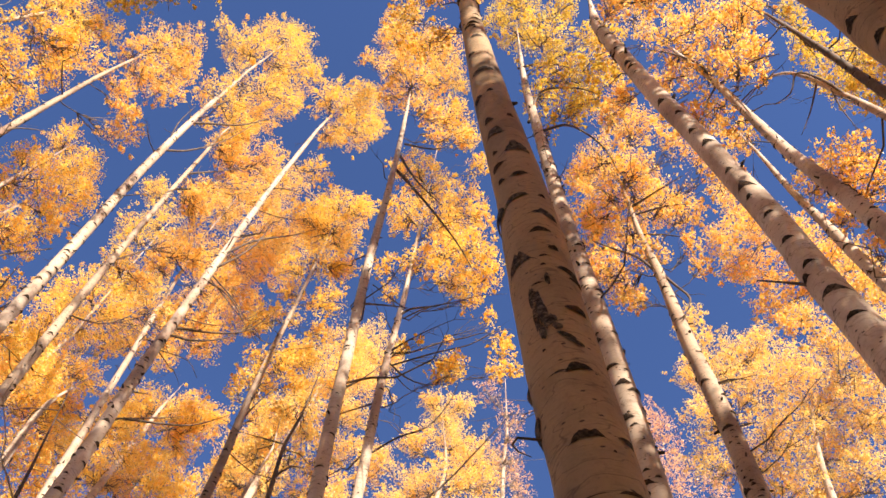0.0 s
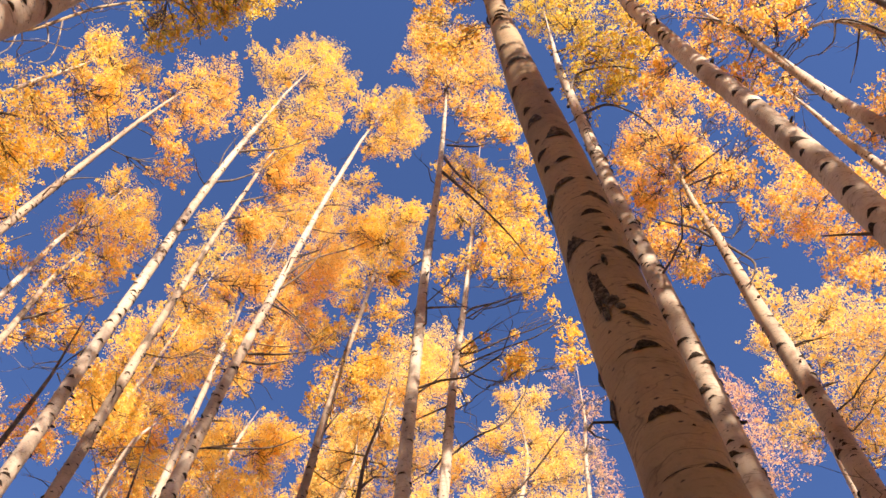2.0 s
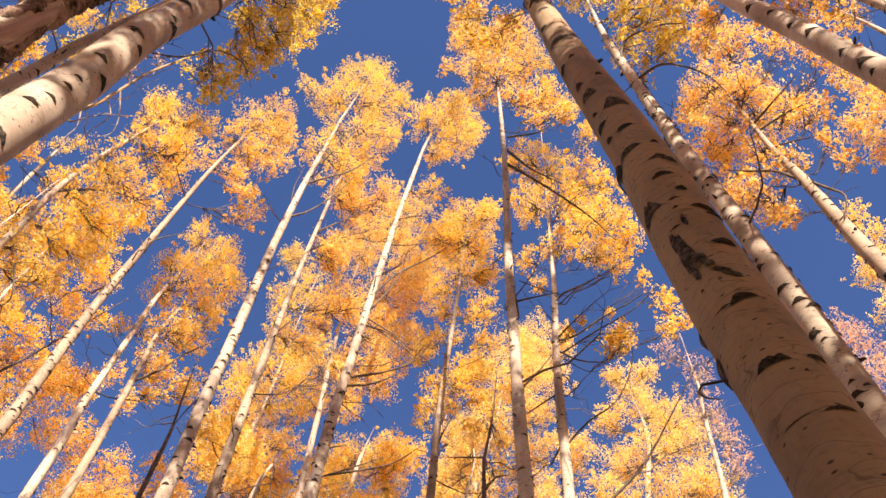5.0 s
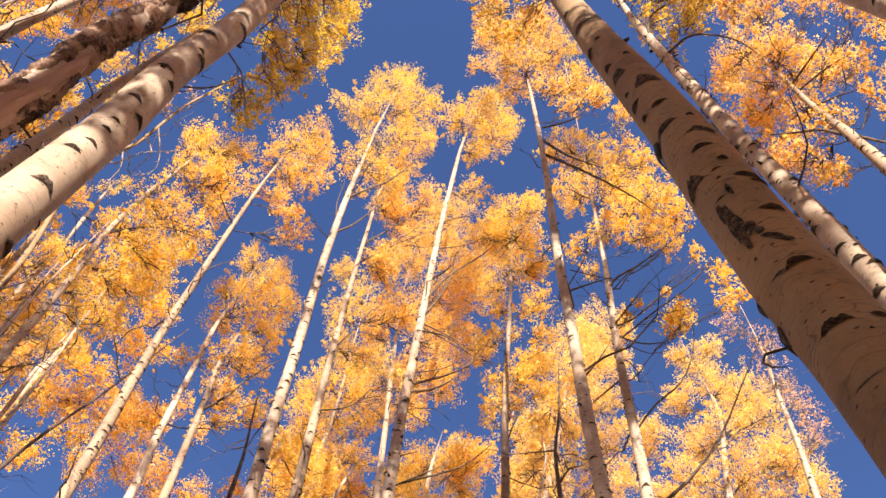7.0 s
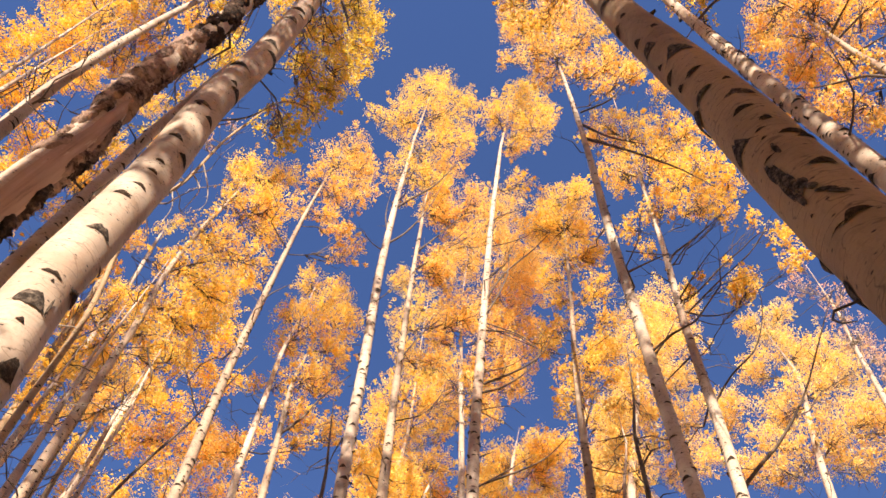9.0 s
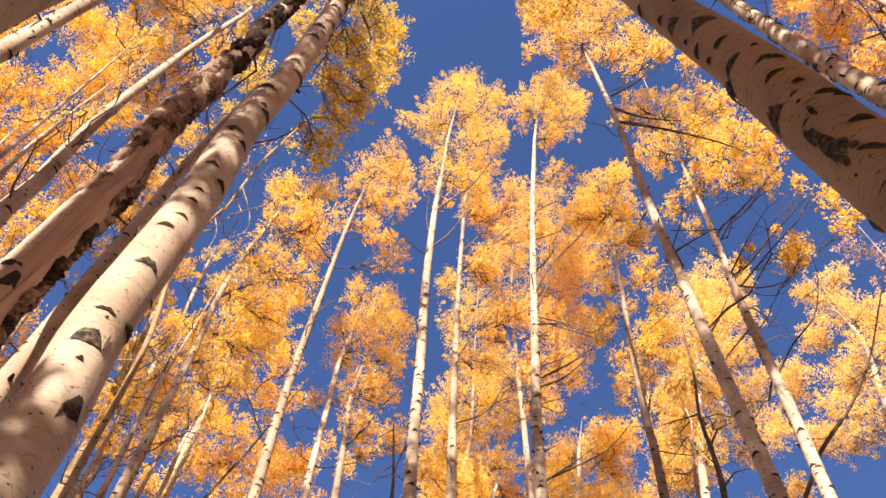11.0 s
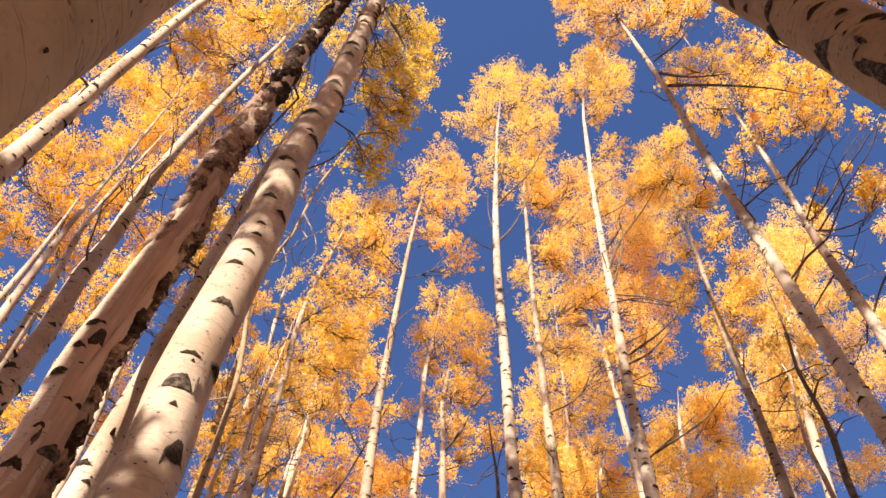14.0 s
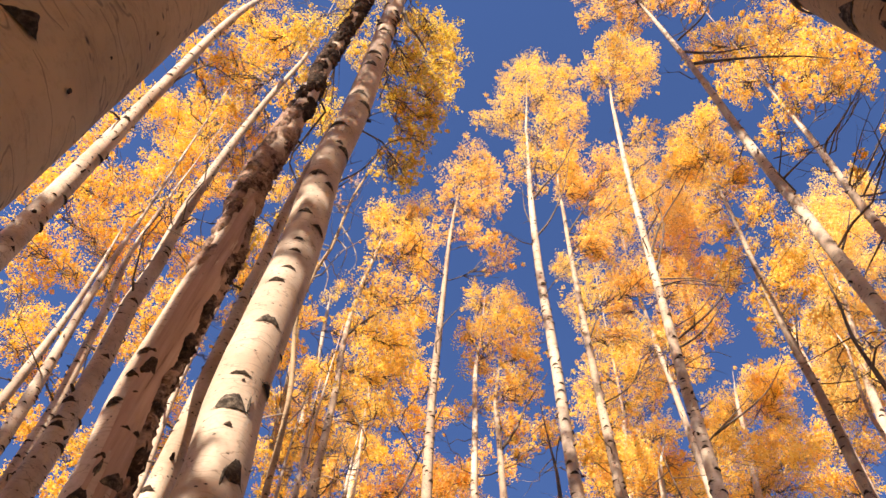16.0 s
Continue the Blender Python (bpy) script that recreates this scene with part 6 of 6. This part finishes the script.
side_limb('B', [(2.47, 2.32, 16.97, 0.050), (2.75, 1.92, 16.58, 0.031), (2.95, 1.52, 15.06, 0.011)])
side_limb('F', [(-0.28, 6.66, 16.77, 0.031), (0.11, 6.63, 17.19, 0.020), (0.86, 6.56, 17.54, 0.008)])
side_limb('Q', [(-5.16, 6.06, 13.80, 0.047), (-4.91, 6.22, 14.46, 0.036), (-4.62, 6.41, 14.94, 0.025), (-4.29, 6.61, 15.12, 0.013)])
side_limb('Q', [(-4.66, 6.46, 11.85, 0.033), (-4.65, 6.43, 11.22, 0.020), (-4.66, 6.39, 10.88, 0.008)])
side_limb('A', [(1.06, 1.33, 3.89, 0.011), (1.02, 1.33, 3.86, 0.010), (0.99, 1.32, 3.79, 0.008), (0.98, 1.28, 3.70, 0.006), (0.98, 1.24, 3.64, 0.004), (0.97, 1.21, 3.59, 0.003)])
side_limb('K', [(-2.04, 1.85, 4.25, 0.018), (-2.04, 1.81, 4.32, 0.013), (-2.03, 1.77, 4.33, 0.009), (-2.03, 1.73, 4.30, 0.004)])
side_limb('K', [(-2.06, 1.83, 4.34, 0.015), (-2.04, 1.81, 4.37, 0.010), (-2.02, 1.79, 4.38, 0.004)])
side_limb('K', [(-1.99, 1.91, 4.44, 0.018), (-1.94, 1.92, 4.46, 0.011), (-1.90, 1.92, 4.46, 0.005)])
side_limb('R', [(-4.61, 4.39, 13.07, 0.025), (-4.49, 4.47, 12.62, 0.018), (-4.45, 4.47, 12.14, 0.012), (-4.42, 4.45, 11.77, 0.006)])
side_limb('R', [(-4.57, 4.43, 13.88, 0.027), (-4.40, 4.56, 13.57, 0.019), (-4.37, 4.56, 12.97, 0.012), (-4.35, 4.53, 12.46, 0.006)])
side_limb('R', [(-4.56, 4.44, 14.38, 0.027), (-4.34, 4.62, 13.74, 0.020), (-4.23, 4.68, 13.20, 0.013), (-4.27, 4.60, 12.67, 0.006)])
side_limb('R', [(-4.59, 4.42, 13.46, 0.017), (-4.65, 4.30, 13.29, 0.011), (-4.59, 4.32, 12.89, 0.004)])
side_limb('G', [(-2.02, 6.74, 18.01, 0.054), (-1.74, 6.78, 18.58, 0.045), (-1.33, 6.85, 19.47, 0.037), (-0.97, 6.88, 20.71, 0.027), (-0.64, 6.89, 22.02, 0.016)])
side_limb('G', [(-1.97, 6.75, 19.13, 0.036), (-1.80, 6.77, 20.48, 0.031), (-1.80, 6.75, 21.53, 0.025), (-1.66, 6.75, 22.78, 0.019), (-1.55, 6.74, 25.13, 0.011)])
side_limb('G', [(-2.09, 6.71, 19.90, 0.029), (-2.05, 6.70, 21.67, 0.020), (-2.04, 6.67, 22.96, 0.008)])
side_limb('Gb', [(-1.56, 7.62, 16.92, 0.044), (-1.09, 7.67, 17.80, 0.028), (-0.45, 7.70, 18.79, 0.012)])
side_limb('Gb', [(-1.54, 7.62, 17.84, 0.046), (-1.19, 7.65, 18.64, 0.030), (-0.76, 7.68, 19.63, 0.012)])
side_limb('Wb', [(1.81, 7.28, 10.51, 0.037), (1.96, 7.21, 10.73, 0.024), (2.14, 7.14, 10.74, 0.009)])
side_limb('Wb', [(1.80, 7.29, 9.77, 0.029), (1.96, 7.21, 9.89, 0.018), (2.12, 7.14, 9.85, 0.007)])
side_limb('F', [(-0.28, 6.64, 9.35, 0.026), (0.10, 6.62, 9.61, 0.017), (0.40, 6.58, 9.83, 0.007)])
side_limb('F', [(-0.26, 6.65, 9.90, 0.027), (-0.04, 6.62, 9.97, 0.007)])
side_limb('I', [(1.17, 8.03, 11.92, 0.034), (1.37, 7.96, 12.59, 0.026), (1.61, 7.89, 13.33, 0.018), (1.74, 7.83, 13.70, 0.009)])
side_limb('E', [(1.30, 4.04, 7.89, 0.024), (1.45, 3.96, 8.08, 0.016), (1.58, 3.88, 8.32, 0.006)])
side_limb('H', [(2.53, 5.53, 11.50, 0.026), (2.91, 5.29, 11.78, 0.021), (3.29, 5.01, 11.96, 0.016), (3.54, 4.78, 12.21, 0.011), (3.71, 4.60, 12.19, 0.006)])
side_limb('H', [(2.55, 5.52, 12.81, 0.022), (2.72, 5.39, 13.01, 0.018), (3.05, 5.16, 13.19, 0.014), (3.40, 4.89, 13.36, 0.010), (3.69, 4.62, 13.29, 0.006)])
side_limb('H', [(2.53, 5.52, 11.34, 0.016), (2.66, 5.42, 10.82, 0.011), (2.85, 5.27, 10.68, 0.006)])
side_limb('D', [(4.88, 2.86, 9.53, 0.018), (4.98, 2.61, 9.36, 0.012), (5.05, 2.37, 9.22, 0.006)])
side_limb('D', [(4.87, 2.89, 8.84, 0.014), (4.97, 2.62, 8.61, 0.006)])
side_limb('F', [(-0.14, 6.67, 13.15, 0.024), (0.29, 6.62, 12.69, 0.018), (0.56, 6.57, 12.32, 0.012), (0.72, 6.51, 12.27, 0.006)])
side_limb('F', [(-0.28, 6.68, 13.10, 0.020), (0.19, 6.65, 12.66, 0.015), (0.53, 6.59, 12.26, 0.011), (0.80, 6.52, 11.85, 0.006)])
side_limb('F', [(-0.16, 6.68, 11.78, 0.022), (0.21, 6.65, 11.91, 0.017), (0.54, 6.59, 12.31, 0.011), (0.75, 6.53, 12.78, 0.006)])
side_limb('G', [(-1.95, 6.61, 13.87, 0.018), (-1.63, 6.66, 14.37, 0.012), (-1.34, 6.68, 14.79, 0.006)])
side_limb('F', [(-0.22, 6.68, 10.89, 0.016), (0.13, 6.65, 10.92, 0.011), (0.33, 6.60, 10.62, 0.006)])
side_limb('E', [(1.47, 3.96, 9.97, 0.014), (1.65, 3.84, 9.51, 0.010), (1.85, 3.71, 9.23, 0.006)])

# ---- the diseased trunk ----
def bare_wood(key, z0, z1, bearing, half):
    """A long wound where the bark has gone: a tongue of smooth wood between rolled lips."""
    root, trunk, line = NEAR[key]
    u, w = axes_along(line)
    n, m = 64, 16
    verts, faces = [], []
    for i in range(n + 1):
        s = i / n
        z = z0 + (z1 - z0) * s
        q = on_line(line, z - root.location.z)
        k = int(np.clip(np.searchsorted(line[:, 2], z - root.location.z), 1, len(line) - 1))
        open_by = radians(half) * min(1.0, 5.0 * (1 - s)) ** 0.7 * (1 + 0.12 * noise.noise((z * 2.3, 4.0, 0.0)))
        for j in range(m + 1):
            c = j / m * 2 - 1
            a = radians(bearing) + c * open_by + 0.08 * noise.noise((z * 4.0, c, 9.0))
            lip = 0.012 * max(0.0, 1 - abs(abs(c) - 0.93) / 0.09)
            rr = q[3] / 2 * 1.035 + lip + 0.003 * noise.noise((z * 3.0, c * 3.0, 2.0))
            verts.append(tuple(q[:3] + rr * (math.cos(a) * u[k] + math.sin(a) * w[k])))
    for i in range(n):
        for j in range(m):
            o = i * (m + 1) + j
            faces.append((o, o + 1, o + m + 2, o + m + 1))
    mesh_part("bare_wood", verts, faces, BARE, trunk, "smooth pinkish wood laid bare by lost bark")


bare_wood("L", 2.4, 7.2, -12, 48)
rng = np.random.default_rng(77)
for k in range(40):
    z = 6.0 + 2.6 * (k / 40) + rng.uniform(-0.1, 0.1)
    canker("L", z, rng.uniform(-150, -60) if k % 3 else rng.uniform(0, 70), rng.uniform(0.05, 0.12), rng.uniform(0.14, 0.4))
for k in range(90):
    z = 7.0 + 7.4 * (k / 90) + rng.uniform(-0.1, 0.1)
    canker("L", z, -33 + rng.uniform(-120, 120), rng.uniform(0.08, 0.2), rng.uniform(0.18, 0.5), 0.026)
for k in range(26):
    z = 3.3 + 3.2 * k / 26
    canker("L", z, rng.uniform(28, 80), rng.uniform(0.06, 0.13), rng.uniform(0.2, 0.45), 0.034)


# ---- unseen aspens added behind and beside the path to shade the trunks ----
def shade_aspen(key, x, y, tall, wide, kind, low=0.5):
    """A shading aspen of that height, crown of that radius over its upper half."""
    rng = np.random.default_rng(sum(ord(c) * (i + 7) for i, c in enumerate(key)))
    lx, ly = rng.normal(size=2) * 0.02
    path = [(x + lx * z, y + ly * z, z, 0.26 * (1 - z / tall) + 0.03) for z in (0.0, tall * 0.3, tall * 0.6, tall * 0.85, tall)]
    lobes = []
    for k in range(22):
        s = rng.uniform(low, 1.0)
        z = tall * s
        r = wide * (1.0 - 0.7 * (s - low) / (1 - low)) * math.sqrt(rng.random())
        a = rng.uniform(0, 2 * math.pi)
        lobes.append((x + lx * z + r * math.cos(a), y + ly * z + r * math.sin(a), z, rng.uniform(0.45, 0.8)))
    return aspen(key, kind, path, lobes, size=0.11, density=10.0, sparse=True)


for key, x, y, tall, wide, kind, low in [
    ("b0", 0.4, -8.3, 16, 1.8, "gold", 0.5), ("b1", 3.8, -9.8, 16, 1.5, "orange", 0.5), ("b2", -0.3, -10.0, 17, 1.5, "gold", 0.5),
    ("b3", 0.1, -5.4, 13, 1.5, "olive", 0.5), ("b4", 4.0, -5.5, 13, 1.2, "gold", 0.5), ("b5", 1.2, -3.5, 11, 1.3, "gold", 0.5),
    ("b6", 6.7, -3.6, 15.5, 1.6, "orange", 0.5), ("b7", 8.2, -4.6, 13, 1.8, "gold", 0.5), ("b8", -5.9, -5.7, 20.5, 0.8, "olive", 0.8),
    ("b9", -7.0, -7.5, 17, 1.3, "gold", 0.5), ("b10", 9.8, -5.8, 14, 1.8, "gold", 0.5), ("b11", 5.4, -10.9, 17.5, 1.7, "orange", 0.5),
    ("b13", -2.15, -6.2, 8.7, 1.0, "gold", 0.4), ("b14", -0.5, -11.0, 20, 0.9, "gold", 0.68), ("b15", 2.1, -13.4, 17.5, 0.9, "orange", 0.68),
    ("b16", 0.6, -14.0, 18, 0.9, "gold", 0.68), ("b17", -5.4, -13.3, 15.5, 0.9, "gold", 0.68), ("b18", -6.9, -14.0, 20, 0.9, "olive", 0.68),
    ("b12", -0.8, -3.0, 6.8, 0.35, "gold", 0.6),
    ("b23", 4.5, -5.0, 13.6, 0.7, "gold", 0.66), ("b24", 2.0, -6.2, 22, 0.8, "olive", 0.78), ("b25", -0.4, -6.4, 18.5, 0.8, "gold", 0.72),
    ("b26", 1.2, -6.0, 14.5, 0.8, "orange", 0.5),
    ("b29", 1.15, -2.6, 7.6, 0.35, "olive", 0.75), ("b27", -4.4, -7.2, 12.4, 0.8, "gold", 0.45),
]:
    shade_aspen(key, x, y, tall, wide, kind, low)
# also out of view: lobes set to shade C and parts of B
aspen("b21", "orange",
      [(3.10, -4.00, 0.00, 0.24), (3.05, -4.00, 5.00, 0.18), (3.00, -4.00, 9.00, 0.12), (2.94, -4.00, 13.00, 0.07), (2.90, -4.00, 15.80, 0.03)],
      [(2.85, -4.00, 7.70, 0.42), (3.10, -4.05, 8.30, 0.40), (2.75, -3.95, 8.70, 0.40), (2.98, -4.00, 9.30, 0.36), (2.70, -4.00, 9.70, 0.34), (3.02, -4.00, 10.10, 0.32),
       (3.00, -4.02, 10.60, 0.30), (3.02, -4.00, 11.10, 0.30), (2.85, -4.00, 11.70, 0.34), (2.90, -4.00, 12.20, 0.34), (2.75, -4.00, 12.70, 0.32), (2.95, -4.00, 13.20, 0.34), (2.72, -4.00, 13.60, 0.30), (2.90, -4.00, 14.20, 0.34), (2.74, -4.00, 14.80, 0.30), (2.90, -4.00, 15.50, 0.32), (2.60, -4.00, 12.40, 0.20), (2.58, -4.02, 12.90, 0.20), (2.62, -4.00, 13.40, 0.20), (2.58, -4.00, 13.90, 0.20), (2.62, -4.00, 14.40, 0.20), (2.60, -4.00, 15.00, 0.20), (2.62, -4.00, 15.50, 0.20), (2.62, -4.00, 16.00, 0.20)], size=0.09, density=18.0, sparse=True)
# unseen: lobes shade K's upper trunk and crown, the stem shades L
aspen("b20", "gold",
      [(-2.36, -4.40, 0.00, 0.26), (-2.36, -4.40, 8.00, 0.20), (-2.36, -4.40, 11.00, 0.17), (-2.25, -4.40, 14.00, 0.13), (-2.30, -4.40, 18.60, 0.09), (-2.60, -4.40, 22.60, 0.03)],
      [(-2.10, -4.40, 10.50, 0.36), (-2.35, -4.40, 10.70, 0.30), (-1.85, -4.40, 10.80, 0.34), (-2.30, -4.30, 11.50, 0.42), (-1.95, -4.45, 11.70, 0.40), (-2.15, -4.35, 12.40, 0.45), (-2.35, -4.40, 13.20, 0.40), (-2.00, -4.40, 13.30, 0.42), (-2.20, -4.40, 14.20, 0.45),
       (-2.05, -4.50, 15.10, 0.42), (-2.30, -4.30, 15.90, 0.40), (-2.20, -4.40, 16.90, 0.36), (-2.30, -4.40, 17.80, 0.30), (-2.72, -4.40, 16.60, 0.46), (-2.67, -4.40, 17.50, 0.46), (-2.57, -4.40, 18.60, 0.46), (-2.77, -4.40, 19.30, 0.46), (-2.52, -4.40, 20.00, 0.46), (-2.72, -4.40, 20.90, 0.46), (-2.57, -4.40, 21.80, 0.46)], size=0.05, density=19.0, sparse=True)
# unseen low tree added to keep the foot of K in shade
aspen("b28", "gold",
      [(-2.30, -4.00, 0.00, 0.16), (-2.28, -4.00, 3.50, 0.12), (-2.20, -4.00, 6.00, 0.08), (-2.15, -4.00, 8.10, 0.03)],
      [(-2.35, -4.00, 5.95, 0.45), (-1.90, -4.00, 6.15, 0.42), (-2.15, -4.05, 6.95, 0.45), (-2.60, -4.00, 7.05, 0.40), (-1.85, -3.95, 7.45, 0.36), (-2.30, -4.00, 7.75, 0.36), (-2.02, -4.00, 7.95, 0.30)], size=0.09, density=22.0, sparse=True)


# ---- the woods all round ----
def far_woods():
    rng = np.random.default_rng(31)
    stems, lobes = [], []
    for k in range(110):
        a = 2 * math.pi * (k + rng.uniform(-0.3, 0.3)) / 110
        d = rng.uniform(15, 34)
        x, y = d * math.cos(a), d * math.sin(a)
        toward = (-math.sin(radians(SUN_LEFT)) * x + math.cos(radians(SUN_LEFT)) * y) / d
        tall = rng.uniform(13, 18)
        if toward > 0.6:
            tall = min(tall, 4 + d * 0.35)
        base = ground_height(x, y)
        stems.append(tube(np.array([(x, y, base - 0.2, 0.24), (x, y, base + tall * 0.5, 0.18), (x + 0.2, y, base + tall, 0.04)]), 7)[:2])
        for j in range(13):
            s = rng.uniform(0.35, 1.0)
            w = 1.5 * (1.25 - s)
            b = rng.uniform(0, 2 * math.pi)
            lobes.append((x + w * math.cos(b), y + w * math.sin(b), base + tall * s, rng.uniform(0.6, 1.0)))
    v, f = joined(stems)
    woods = mesh_part("far_woods", v, f, BARK, None, "distant grove of pale aspens in golden autumn leaf", uvs=[0.0] * (2 * sum(len(q) for q in f)), kind="stuff")
    woods["category"] = "woods"
    leaf_part(lobes, 0.16, 7.0, LEAF["gold"], woods, rng)


far_woods()
